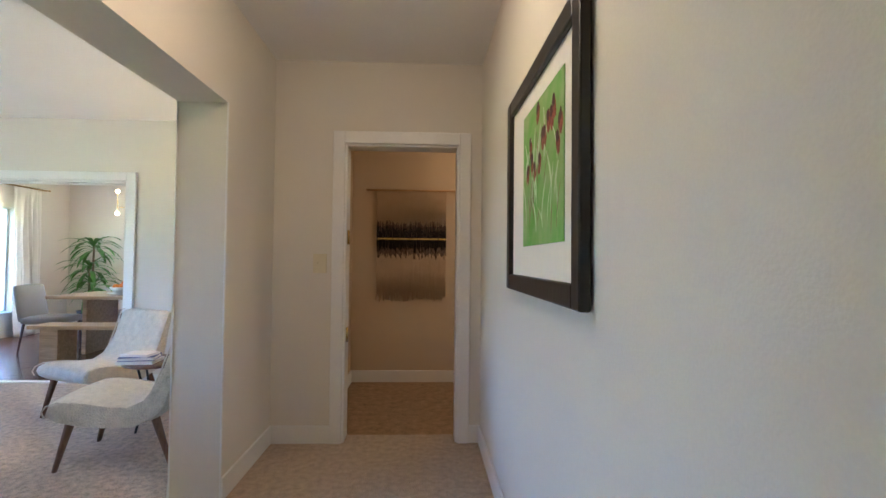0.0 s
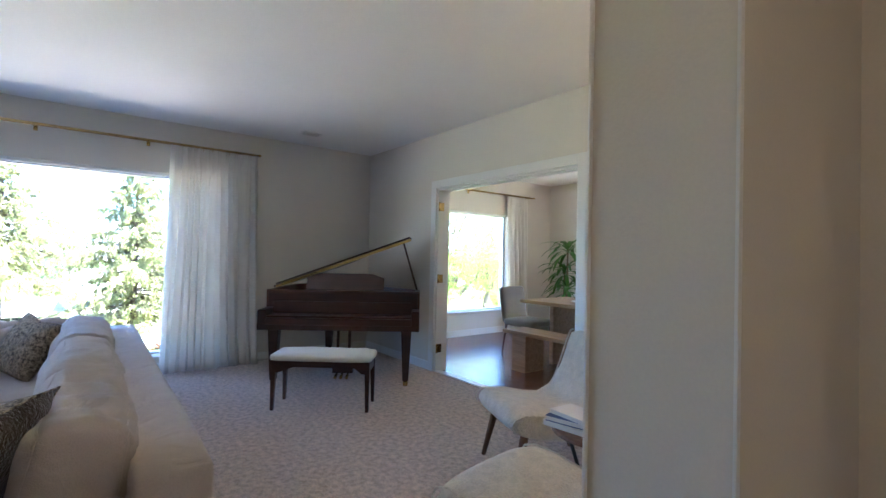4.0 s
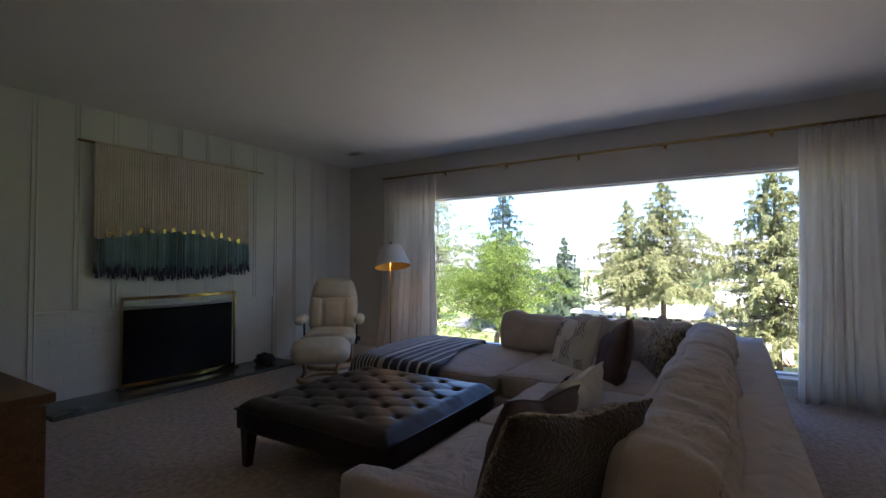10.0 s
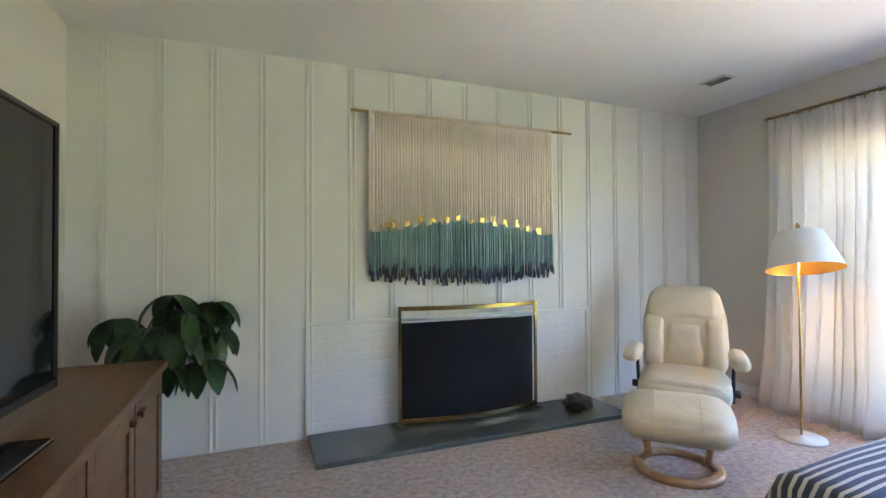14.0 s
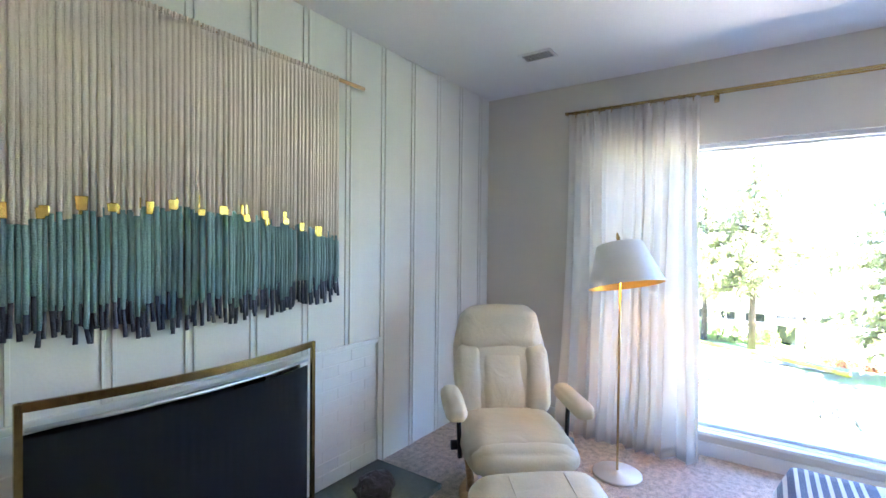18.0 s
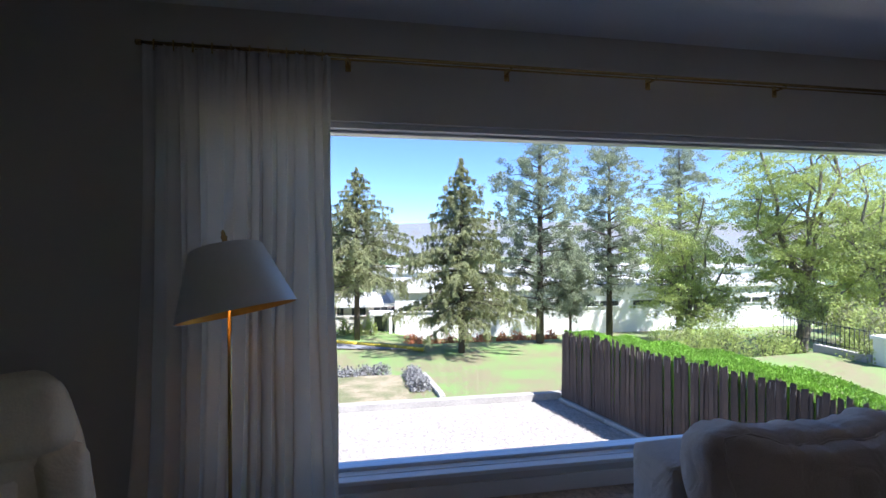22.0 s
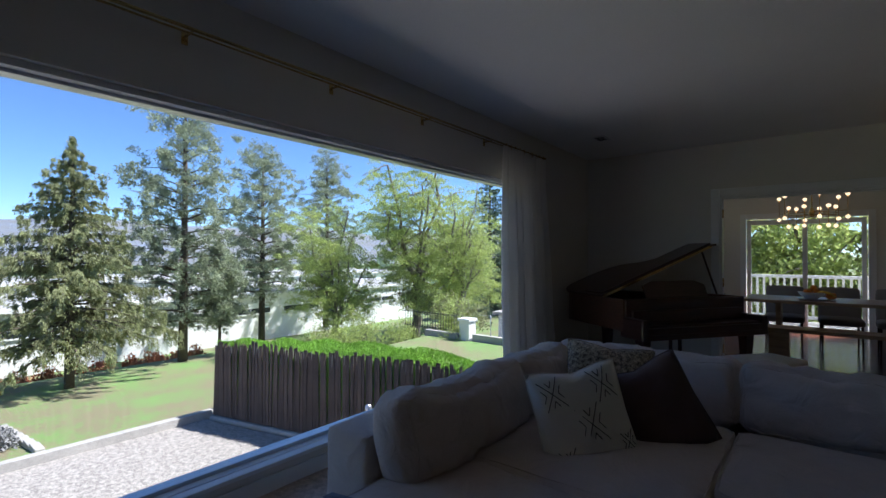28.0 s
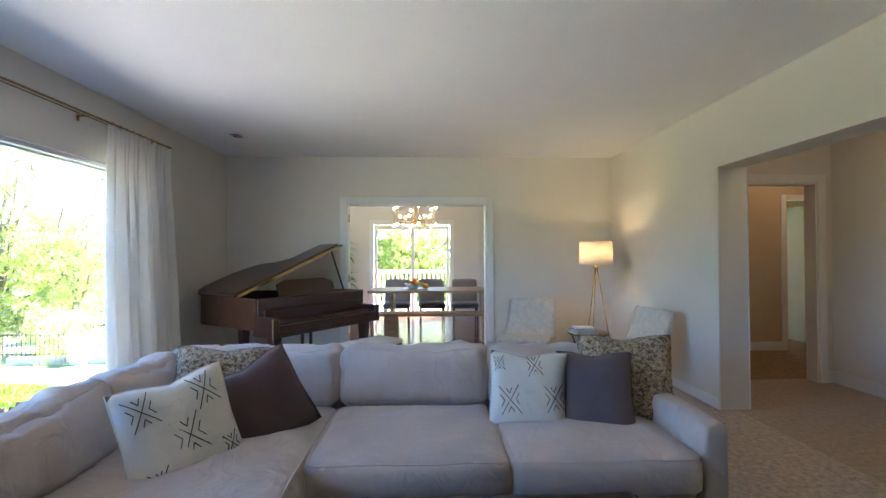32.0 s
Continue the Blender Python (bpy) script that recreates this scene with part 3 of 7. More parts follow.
# ---- ceiling vents, switch, hinges ----
def vent(x, y):
    v = thing("ceiling_vent", "white metal ceiling air vent with angled slats", "vent", pose(x, y, H - 0.001), "ceiling vents")
    bpart("frame", [(-0.07, -0.11, -0.008, -0.05, 0.11, 0), (0.05, -0.11, -0.008, 0.07, 0.11, 0), (-0.05, 0.09, -0.008, 0.05, 0.11, 0), (-0.05, -0.11, -0.008, 0.05, -0.09, 0)], WHITE_METAL, v, bevel=0.002)
    # Black plate paints the darkness between the slats; there is no duct.
    bpart("backing", [(-0.05, -0.09, -0.003, 0.05, 0.09, -0.001)], BLACK, v, "black plate behind the slats for the unlit duct")
    for i in range(5):
        bm = bmesh.new()
        box(bm, -0.009, -0.09, -0.0008, 0.009, 0.09, 0.0008)
        part("slat", bm, WHITE_METAL, v, at=pose(-0.042 + i * 0.021, 0, -0.007, 0, 35, 0))


vent(0.68, 0.74)
vent(0.55, 6.6)
sw = thing("light_switch", "ivory plastic double light switch plate on the wall", "switch", pose(5.575, 6.165, 1.2))
bpart("plate", [(-0.045, -0.007, -0.065, 0.045, 0, 0.065)], IVORY, sw, bevel=0.003)
for dx in (-0.017, 0.017):
    bpart("toggle", [(dx - 0.005, -0.016, -0.004, dx + 0.005, -0.006, 0.012)], IVORY, sw, bevel=0.002)
outlet = thing("wall_socket", "white plastic wall socket plate", "socket", pose(4.5, 7.66, 0.3))
bpart("plate", [(-0.035, -0.006, -0.057, 0.035, 0, 0.057)], WHITE_METAL, outlet, bevel=0.003)


def hinge(x, y, z, turn=0):
    h = thing("hinge", "brass butt hinge on the door jamb", "hinge", pose(x, y, z, 0, 0, turn), "brass hinges")
    bpart("leaf", [(0, -0.035, -0.045, 0.004, 0.03, 0.045)], BRASS, h, bevel=0.001)
    bm = bmesh.new()
    tube(bm, [(0.008, -0.038, -0.048), (0.008, -0.038, 0.048)], 0.008)
    part("knuckle", bm, BRASS, h)


for z in (0.25, 1.0, 1.78):
    hinge(1.556, 7.70, z)
for z in (0.72, 1.38):
    hinge(5.752, 6.22, z)

# white door standing open in the bright room past the passage
d = thing("door_1", "white painted panel door standing open with a brass knob", "door", pose(8.18, 7.80, 0, 0, 0, 100), kind="structure")
bpart("leaf", [(0, 0, 0.01, 0.76, 0.035, 2.0)], TRIM, d, bevel=0.003)
bm = bmesh.new()
lathe(bm, [(0, 0), (0.012, 0), (0.012, 0.03), (0.028, 0.04), (0.028, 0.06), (0, 0.07)], 16)
part("knob", bm, BRASS, d, "brass knob", at=pose(0.70, 0.035, 0.95, -90))
room_window = thing("window_4", "small window of the room past the passage", "window", kind="structure")
g = bpart("pane", [(7.4, 9.74, 0.75, 9.0, 9.746, 2.1)], GLASS, room_window)
g.visible_shadow = False
casing("trim_passage_door", [(7.34, 7.68, 0, 7.42, 7.70, 2.1), (8.2, 7.68, 0, 8.28, 7.70, 2.1), (7.42, 7.68, 2.02, 8.2, 7.70, 2.1)])

# ceiling lights added out of view to give the hall and passage warm light
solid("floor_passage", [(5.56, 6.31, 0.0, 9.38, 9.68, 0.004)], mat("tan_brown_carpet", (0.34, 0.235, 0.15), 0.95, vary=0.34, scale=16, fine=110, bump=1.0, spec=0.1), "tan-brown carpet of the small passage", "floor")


def ceiling_light(x, y, watts, tone):
    c = thing("ceiling_light", "unseen frosted glass ceiling light with a brass ring, added for warm light", "ceiling light", pose(x, y, H), "hall ceiling lights")
    bm = bmesh.new()
    lathe(bm, [(0, 0), (0.16, 0), (0.165, -0.02), (0.15, -0.025), (0, -0.025)], 30)
    part("ring", bm, BRASS, c)
    bm = bmesh.new()
    lathe(bm, [(0.145, -0.025), (0.13, -0.06), (0.08, -0.085), (0, -0.095)], 30)
    part("bowl", bm, BULB_W, c, "glowing frosted glass bowl")
    d = bpy.data.lights.new("ceiling_lamp", "POINT")
    d.energy, d.color, d.shadow_soft_size = watts, tone, 0.06
    o = new("ceiling_lamp", d)
    o.location = (x, y, H - 0.19)


ceiling_light(5.96, 4.5, 0.20, (1.0, 0.78, 0.56))
ceiling_light(7.15, 6.95, 0.10, (1.0, 0.6, 0.3))

# ---- curtains ----
def curtain(name, x, y0, y1, top, bottom, waves, label, seed):
    c = thing(name, label, "curtain", group="white linen curtains")
    bm = bmesh.new()
    nu, nv = waves * 14, 30
    g = []
    for j in range(nv + 1):
        v = j / nv
        row = []
        for i in range(nu + 1):
            u = i / nu
            flare = 1 + 0.10 * v ** 2.2
            wide = min(1.0, 0.25 + 1.3 * v)
            ph = waves * 2 * math.pi * (u + 0.035 * math.sin(7 * u + 1.2 * v + seed) + 0.02 * math.sin(17 * u + seed * 2 - v))
            fold = math.sin(ph) + 0.35 * math.sin(0.5 * ph + seed) + 0.22 * math.sin(2.0 * ph + 3 * v)
            heading = 0.010 * math.sin(waves * 6 * math.pi * u) * max(0.0, 1 - 9 * v)
            hem = 0.05 * max(0.0, v - 0.86) / 0.14 * (0.5 + noise.noise((u * 9 + seed, 3, 0)))
            yy = (y0 + y1) / 2 + (u - 0.5) * (y1 - y0) * flare + 0.012 * wide * math.sin(2 * ph)
            xx = x + 0.052 * wide * fold * (0.9 + 0.4 * noise.noise((u * 7 + seed, v * 1.1, 0))) + 0.014 * noise.noise((u * 3, v * 4 + seed, 2)) + heading + hem + 0.07 * v * v
            row.append(bm.verts.new((xx, yy, top + (bottom - top) * v)))
        g.append(row)
    for j in range(nv):
        for i in range(nu):
            bm.faces.new((g[j][i], g[j][i + 1], g[j + 1][i + 1], g[j + 1][i])).smooth = True
    cloth = part("cloth", bm, CURTAIN, c)
    so = cloth.modifiers.new("thickness", "SOLIDIFY")
    so.thickness = 0.002
    for i in range(waves):
        yy = y0 + (i + 0.5) * (y1 - y0) / waves
        bpart("pleat_hook", [(x - 0.004, yy - 0.003, top - 0.02, x + 0.004, yy + 0.003, top + 0.03)], BRASS, c)
    return c


curtain("curtain", 0.105, 0.75, 1.60, 2.325, 0.01, 10, "white linen curtain hanging from a brass rod to the carpet", 1.3)
curtain("curtain", 0.105, 5.31, 6.16, 2.325, 0.01, 10, "white linen curtain hanging from a brass rod to the carpet", 4.1)
curtain("curtain", 0.075, 10.20, 10.70, 2.28, 0.01, 5, "white linen curtain beside the dining room window", 2.2)


def rod(y0, y1, z, brackets, x=0.085):
    r = thing("curtain_rod", "thin brass curtain rod on wall brackets", "curtain rod")
    bm = bmesh.new()
    tube(bm, [(x, y0, z), (x, y1, z)], 0.009, 10)
    part("pole", bm, BRASS, r)
    bm = bmesh.new()
    tube(bm, [(x - 0.035, y0 + 0.02, z - 0.006), (x - 0.035, y1 - 0.02, z - 0.006)], 0.006, 8)
    part("rear_pole", bm, BRASS, r)
    for y in (y0, y1):
        bm = bmesh.new()
        lathe(bm, [(0, -0.012), (0.013, -0.012), (0.013, 0.012), (0, 0.012)], 12)
        part("end_cap", bm, BRASS, r, at=pose(x, y, z, 90))
    for y in brackets:
        bm = bmesh.new()
        tube(bm, [(0.0, y, z - 0.012), (x - 0.02, y, z - 0.014), (x, y, z - 0.013)], 0.006, 6)
        box(bm, 0, y - 0.015, z - 0.05, 0.006, y + 0.015, z + 0.02, bevel=0.002)
        part("bracket", bm, BRASS, r)


rod(0.72, 6.19, 2.345, (0.80, 1.68, 2.54, 3.40, 4.26, 5.12, 6.1))
rod(8.0, 10.87, 2.30, (8.1, 9.4, 10.75), 0.075)

# ---- sectional sofa ----
sofa = thing("sectional_sofa", "large L-shaped beige linen sectional sofa with loose cushions", "sofa")
ppart("base", (0.92, 2.12, 0.06, 2.06, 3.74, 0.21), SOFA, sofa, r=0.03, bulge=0.004, wr=0.002)
ppart("base", (0.92, 3.74, 0.06, 3.82, 4.77, 0.21), SOFA, sofa, r=0.03, bulge=0.004, wr=0.002)
ppart("back_frame", (0.62, 2.90, 0.06, 0.90, 4.80, 0.54), SOFA, sofa, r=0.03, bulge=0.006, wr=0.003, seed=3)
ppart("back_frame", (0.62, 4.78, 0.06, 3.96, 5.01, 0.59), SOFA, sofa, r=0.03, bulge=0.006, wr=0.003, seed=4)
ppart("arm", (3.825, 3.72, 0.06, 3.96, 4.78, 0.515), SOFA, sofa, r=0.035, bulge=0.006, wr=0.003, seed=5)
for i, b in enumerate(((0.90, 2.08, 0.205, 2.10, 3.36, 0.375), (0.90, 3.37, 0.205, 2.02, 4.50, 0.385), (2.02, 3.68, 0.205, 2.94, 4.50, 0.385), (2.945, 3.68, 0.205, 3.82, 4.50, 0.385))):
    bm = bmesh.new()
    sw = puff(bm, *b, r=0.04, bulge=0.022, wr=0.008, n=16, seed=i * 3.1)
    scu = part("seat_cushion", bm, SOFA, sofa)
    piping(sw, 2, 1, SOFA, scu)


def slump(bm, sw, w, h, sag):
    """Let the top edge of a back cushion sink between its two corners."""
    def low(p):
        u = 2 * p.x / w - 1
        pull = 0.010 * noise.noise((p.x * 15 + w * 5, p.z * 3, p.y * 4)) + 0.006 * noise.noise((p.x * 30, p.z * 5 + w, 2))
        pull -= 0.013 * max(0.0, p.z / h - 0.45) * sum(math.exp(-((p.x / w - c + 0.05 * math.sin(9 * p.y + 20 * c)) * w / 0.022) ** 2) for c in (0.09, 0.21, 0.30, 0.45, 0.56, 0.72, 0.81, 0.93))
        return Vector((p.x, p.y + pull * 0.6, p.z + pull - (sag * max(0.0, 1 - u * u) + 0.012 * noise.noise((p.x * 6, 1, w * 9))) * max(0.0, min(1.2, p.z / h)) ** 2))
    for v in bm.verts:
        v.co = low(v.co)
    return lambda c: low(sw(c))


for i, (w, x) in enumerate(((0.92, 2.03), (0.865, 2.955), (1.04, 0.98))):
    bm = bmesh.new()
    sw = puff(bm, 0, 0, 0, w, 0.27, 0.375, r=0.065, bulge=0.04, n=36, wr=0.016, seed=7 + i * 2.3)
    sw = slump(bm, sw, w, 0.375, 0.03)
    bc = part("back_cushion", bm, SOFA, sofa, at=pose(x, 4.485, 0.375, -11, 0, 0))
    piping(sw, 1, -1, SOFA, bc)
    piping(sw, 1, 1, SOFA, bc)
for i, (w, y) in enumerate(((0.95, 2.97), (0.62, 3.93))):
    bm = bmesh.new()
    sw = puff(bm, 0, 0, 0, w, 0.25, 0.385, r=0.07, bulge=0.06, n=36, wr=0.016, seed=15 + i * 4)
    sw = slump(bm, sw, w, 0.38, 0.06)
    bc = part("back_cushion", bm, SOFA, sofa, at=pose(1.14, y, 0.375, -13, 0, 90))
    piping(sw, 1, -1, SOFA, bc)
    piping(sw, 1, 1, SOFA, bc)
for x, y in ((1.0, 2.2), (1.98, 2.2), (0.7, 4.9), (3.86, 4.9), (3.86, 3.82), (2.1, 3.82)):
    bm = bmesh.new()
    lathe(bm, [(0.0, 0), (0.02, 0), (0.026, 0.07), (0, 0.07)], 12, (x, y, 0))
    part("leg", bm, WALNUT, sofa, "dark wooden foot")


# ---- loose cushions ----
def scatter(name, label, w, h, t, at, material, group="", seed=0.0, backing=None):
    """A scatter cushion; the local z axis faces out of it."""
    c = thing(name, label, "cushion", at, group)
    bm = bmesh.new()
    pillow(bm, w, h, t, power=3.0, n=18, soft=0.55, wrinkle=0.012, seed=seed)
    for v in bm.verts:
        if v.co.y > 0:
            v.co.y -= 0.05 * h * max(0, 1 - abs(v.co.x) * 3.2 / w)
    if backing:
        bm.normal_update()
        for f in bm.faces:
            f.material_index = 1 if f.calc_center_median().z < -0.004 else 0
    part("cover", bm, [material, backing] if backing else material, c)
    bm = bmesh.new()
    e = []
    for k in range(48):
        a = 2 * math.pi * k / 48
        ca, sa = math.cos(a), math.sin(a)
        m = max(abs(ca), abs(sa))
        u, v2 = ca / m, sa / m
        pinch = 1 - 0.05 * (1 - min(abs(u), abs(v2))) * max(abs(u), abs(v2))
        yy = v2 * h / 2 * pinch
        if yy > 0:
            yy -= 0.05 * h * max(0, 1 - abs(u * pinch) * 1.6)
        e.append((u * w / 2 * pinch, yy, 0))
    tube(bm, e + [e[0]], 0.0035, 6, caps=False)
    part("piping", bm, material, c)
    return c


def marks(c, spots, t):
    """Black stitched crosses with chevrons on the front of a cushion."""
    for cx, cy, s in spots:
        m = pose(cx, cy, 0, 0, 0, 8)
        d, e = s * 0.72, s * 0.42
        strokes = [(-d, -s, d, s), (-d, s, d, -s)]
        for k in (-1, 1):
            strokes += [(k * e, 0.0, k * (e + 0.36 * d), 0.42 * s), (k * e, 0.0, k * (e + 0.36 * d), -0.42 * s)]
            strokes += [(0.0, k * 0.45 * s, 0.30 * d, k * 0.85 * s), (0.0, k * 0.45 * s, -0.30 * d, k * 0.85 * s)]
        for x0, y0, x1, y1 in strokes:
            p, q = m @ Vector((x0, y0, 0)), m @ Vector((x1, y1, 0))
            bm = bmesh.new()
            tube(bm, [(r.x, r.y, t(r.x, r.y)) for r in (p.lerp(q, i / 5) for i in range(6))], 0.0021, 5)
            part("stitched_stroke", bm, BLACK, c, "black stitched line")


def bulge_of(w, h, t):
    def z(x, y):
        u, v = min(1, abs(x * 2 / w)), min(1, abs(y * 2 / h))
        return t / 2 * max(0.0, (1 - u ** 3) * (1 - v ** 3)) ** 0.55 + 0.002
    return z


w1 = scatter("scatter_cushion", "white cotton cushion with black stitched crosses in the sofa corner", 0.485, 0.485, 0.16, pose(1.47, 3.76, 0.52, 69, 14, 44) @ pose(0, 0, 0, 0, 0, 22), WHITE_CLOTH, "crossed cushions", 1)
marks(w1, ((0.0, -0.03, 0.085), (0.11, 0.14, 0.075), (-0.15, 0.13, 0.07), (-0.14, -0.17, 0.055), (0.17, -0.14, 0.05)), bulge_of(0.485, 0.485, 0.16))
w2 = scatter("scatter_cushion", "white cotton cushion with black stitched crosses against the sofa back", 0.43, 0.44, 0.14, pose(3.135, 4.23, 0.53, 73, 2, -8), WHITE_CLOTH, "crossed cushions", 5)
marks(w2, ((-0.10, -0.05, 0.075), (0.14, -0.03, 0.07), (0.03, 0.14, 0.055), (-0.165, 0.145, 0.04)), bulge_of(0.43, 0.44, 0.14))
scatter("scatter_cushion", "dark brown cloth cushion in the sofa corner", 0.46, 0.46, 0.17, pose(1.70, 4.10, 0.525, 71, 12, 22) @ pose(0, 0, 0, 0, 0, 37), BROWN_CLOTH, "", 9)
scatter("scatter_cushion", "mauve-grey cloth cushion leaning on the sofa back", 0.40, 0.45, 0.15, pose(3.50, 4.19, 0.53, 70, -2, -18), PURPLE_CLOTH, "", 12)
scatter("scatter_cushion", "brown and cream tweed cushion in the sofa corner", 0.50, 0.40, 0.16, pose(1.39, 4.36, 0.575, 66, 6, 24), TWEED, "tweed cushions", 14)
scatter("scatter_cushion", "brown and cream tweed cushion leaning on the sofa arm", 0.54, 0.52, 0.17, pose(3.74, 4.37, 0.565, 64, -4, -28), TWEED, "tweed cushions", 17, FUR)
# striped throw over the chaise end
NAVY, CREAM = (0.045, 0.052, 0.105), (0.66, 0.62, 0.56)
STRIPED = stripes("navy_striped_wool", [(0, NAVY)] + [q for k in range(9) for q in (((0.02 + k * 0.036) / 1.2, CREAM), ((0.034 + k * 0.036) / 1.2, NAVY))] + [(0.36 / 1.2, CREAM), (0.415 / 1.2, NAVY)] + [q for k in range(5) for q in (((0.47 + k * 0.093) / 1.2, CREAM), ((0.492 + k * 0.093) / 1.2, NAVY))], 1, 1.2, offset=1.98)
blanket = thing("striped_throw", "navy and cream striped wool throw draped over the chaise", "throw")
bm = bmesh.new()
nu, nv = 40, 26
prof = [(0.86, 0.20), (0.865, 0.30), (0.88, 0.37)] + [(0.92 + i * 0.0575, 0.402 + 0.018 * math.sin(i / 19 * math.pi)) for i in range(20)] + [(2.09, 0.398), (2.125, 0.36), (2.135, 0.28), (2.14, 0.20), (2.142, 0.13)]
rows = []
for i, (x, z) in enumerate(prof):
    row = []
    for j in range(nv + 1):
        v = j / nv
        y = 1.985 + v * (0.70 + 0.24 * (x - 0.9) / 1.2 + 0.02 * math.sin(i * 0.35))
        zz = z
        if y < 2.07:
            zz -= (2.07 - y) * 2.2 * min(1, z / 0.37)
        row.append(bm.verts.new((x, max(y, 2.015) + 0.004 * math.sin(i), max(0.02, zz + 0.006 * noise.noise((x * 5, y * 9, 1))))))
    rows.append(row)
for a, b in zip(rows, rows[1:]):
    for j in range(nv):
        bm.faces.new((a[j], a[j + 1], b[j + 1], b[j])).smooth = True
cl = part("cloth", bm, STRIPED, blanket)
cl.modifiers.new("thickness", "SOLIDIFY").thickness = 0.008
bm = bmesh.new()
for j in range(62):
    y = 2.02 + j * 0.0142
    tube(bm, [(2.142, y, 0.13), (2.146, y + random.uniform(-0.004, 0.004), 0.085)], 0.002, 4)
tagged(part("fringe", bm, WHITE_CLOTH, blanket), kind="stuff")

# ---- tufted leather ottoman ----
ott = thing("tufted_ottoman", "square dark brown button-tufted leather ottoman on tapered wooden legs", "ottoman", pose(2.83, 2.90, 0))
bm = bmesh.new()
N = 72
tuft = [(-0.40 + 0.2 * i + (0.1 if j % 2 else 0), -0.425 + 0.17 * j) for j in range(6) for i in range(5 - (j % 2))]
g = []
for j in range(N + 1):
    row = []
    for i in range(N + 1):
        x, y = (i / N - 0.5) * 1.12, (j / N - 0.5) * 1.12
        dd = sorted(math.hypot(x - a, y - b) for a, b in tuft)
        edge = min(1, (0.56 - max(abs(x), abs(y))) / 0.09)
        pp, qq = (x + 0.40) / 0.2 + (y + 0.425) / 0.34, (x + 0.40) / 0.2 - (y + 0.425) / 0.34
        cp, cq = abs(pp - round(pp)), abs(qq - round(qq))
        inner = 1 if max(abs(x), abs(y)) < 0.44 else max(0, 1 - (max(abs(x), abs(y)) - 0.44) / 0.08)
        z = 0.392 - 0.016 * math.exp(-(dd[0] / 0.024) ** 2) - 0.0040 * inner * (math.exp(-(cp / 0.09) ** 2) + math.exp(-(cq / 0.09) ** 2)) - 0.004 * inner * math.exp(-(dd[0] / 0.06) ** 2)
        z = z - 0.05 * (1 - max(0, edge)) ** 2 + 0.004 * noise.noise((x * 9, y * 9, 0)) + 0.0015 * noise.noise((x * 30, y * 30, 4))
        row.append(bm.verts.new((x, y, z)))
    g.append(row)
for j in range(N):
    for i in range(N):
        bm.faces.new((g[j][i], g[j][i + 1], g[j + 1][i + 1], g[j + 1][i])).smooth = True
part("tufted_top", bm, LEATHER, ott)
ppart("side_band", (-0.565, -0.565, 0.215, 0.565, 0.565, 0.345), LEATHER, ott, r=0.02, bulge=0.006, wr=0.002)
for z in (0.335,):
    bm = bmesh.new()
    q = 0.568
    tube(bm, [(-q, -q, z), (q, -q, z), (q, q, z), (-q, q, z), (-q, -q, z)], 0.006, 6)
    part("welt", bm, LEATHER, ott)
for a, b in tuft:
    bm = bmesh.new()
    lathe(bm, [(0.011, 0.0), (0.010, 0.004), (0.006, 0.007), (0, 0.008)], 10, (a, b, 0.362))
    part("button", bm, LEATHER, ott)
for sx in (-1, 1):
    for sy in (-1, 1):
        bm = bmesh.new()
        vs = box(bm, sx * 0.51 - 0.035, sy * 0.51 - 0.035, 0, sx * 0.51 + 0.035, sy * 0.51 + 0.035, 0.222, bevel=0.003)
        for v in bm.verts:
            if v.co.z < 0.05:
                v.co.x = sx * 0.515 + (v.co.x - sx * 0.51) * 0.6
                v.co.y = sy * 0.515 + (v.co.y - sy * 0.51) * 0.6
        part("leg", bm, MAHOG, ott, "dark tapered wooden leg")


# ---- recliner and footstool ----
def ring(bm, r, w, h, z, seg=40, open_deg=0):
    outer = []
    for k in range(seg + 1):
        a = radians(open_deg / 2) + (2 * math.pi - radians(open_deg)) * k / seg
        outer.append([bm.verts.new(((r + dx) * math.cos(a), (r + dx) * math.sin(a), z + dz)) for dx, dz in ((-w / 2, 0), (w / 2, 0), (w / 2, h * 0.7), (w * 0.3, h), (-w * 0.3, h), (-w / 2, h * 0.7))])
    for a, b in zip(outer, outer[1:]):
        for k in range(6):
            bm.faces.new((a[k], a[(k + 1) % 6], b[(k + 1) % 6], b[k])).smooth = True


rec = thing("recliner_chair", "cream leather swivel recliner on a round beech base", "armchair", pose(1.21, 0.86, 0, 0, 0, 130) @ Matrix.Diagonal((0.93, 0.97, 1, 1)))
bm = bmesh.new()
ring(bm, 0.27, 0.075, 0.045, 0.0)
part("base_ring", bm, BEECH, rec, "round beech base")
for s in (-1, 1):
    bm = bmesh.new()
    tube(bm, [(s * 0.245, 0.02, 0.04), (s * 0.25, -0.05, 0.13), (s * 0.26, 0.0, 0.24), (s * 0.27, 0.04, 0.30)], 0.022, 8)
    part("side_bow", bm, BEECH, rec, "bent beech bow")
    bm = bmesh.new()
    tube(bm, [(s * 0.31, -0.02, 0.24), (s * 0.32, -0.02, 0.50)], 0.013, 8)
    tube(bm, [(s * 0.29, 0.0, 0.30), (s * 0.36, 0.0, 0.30)], 0.026, 10)
    part("arm_post", bm, BLACK, rec, "black metal post")
    bm = bmesh.new()
    puff(bm, s * 0.35 - 0.055, -0.22, 0.49, s * 0.35 + 0.055, 0.20, 0.57, r=0.045, bulge=0.008, wr=0.003, seed=s)
    part("armrest", bm, CREAM_LEATHER, rec)
bm = bmesh.new()
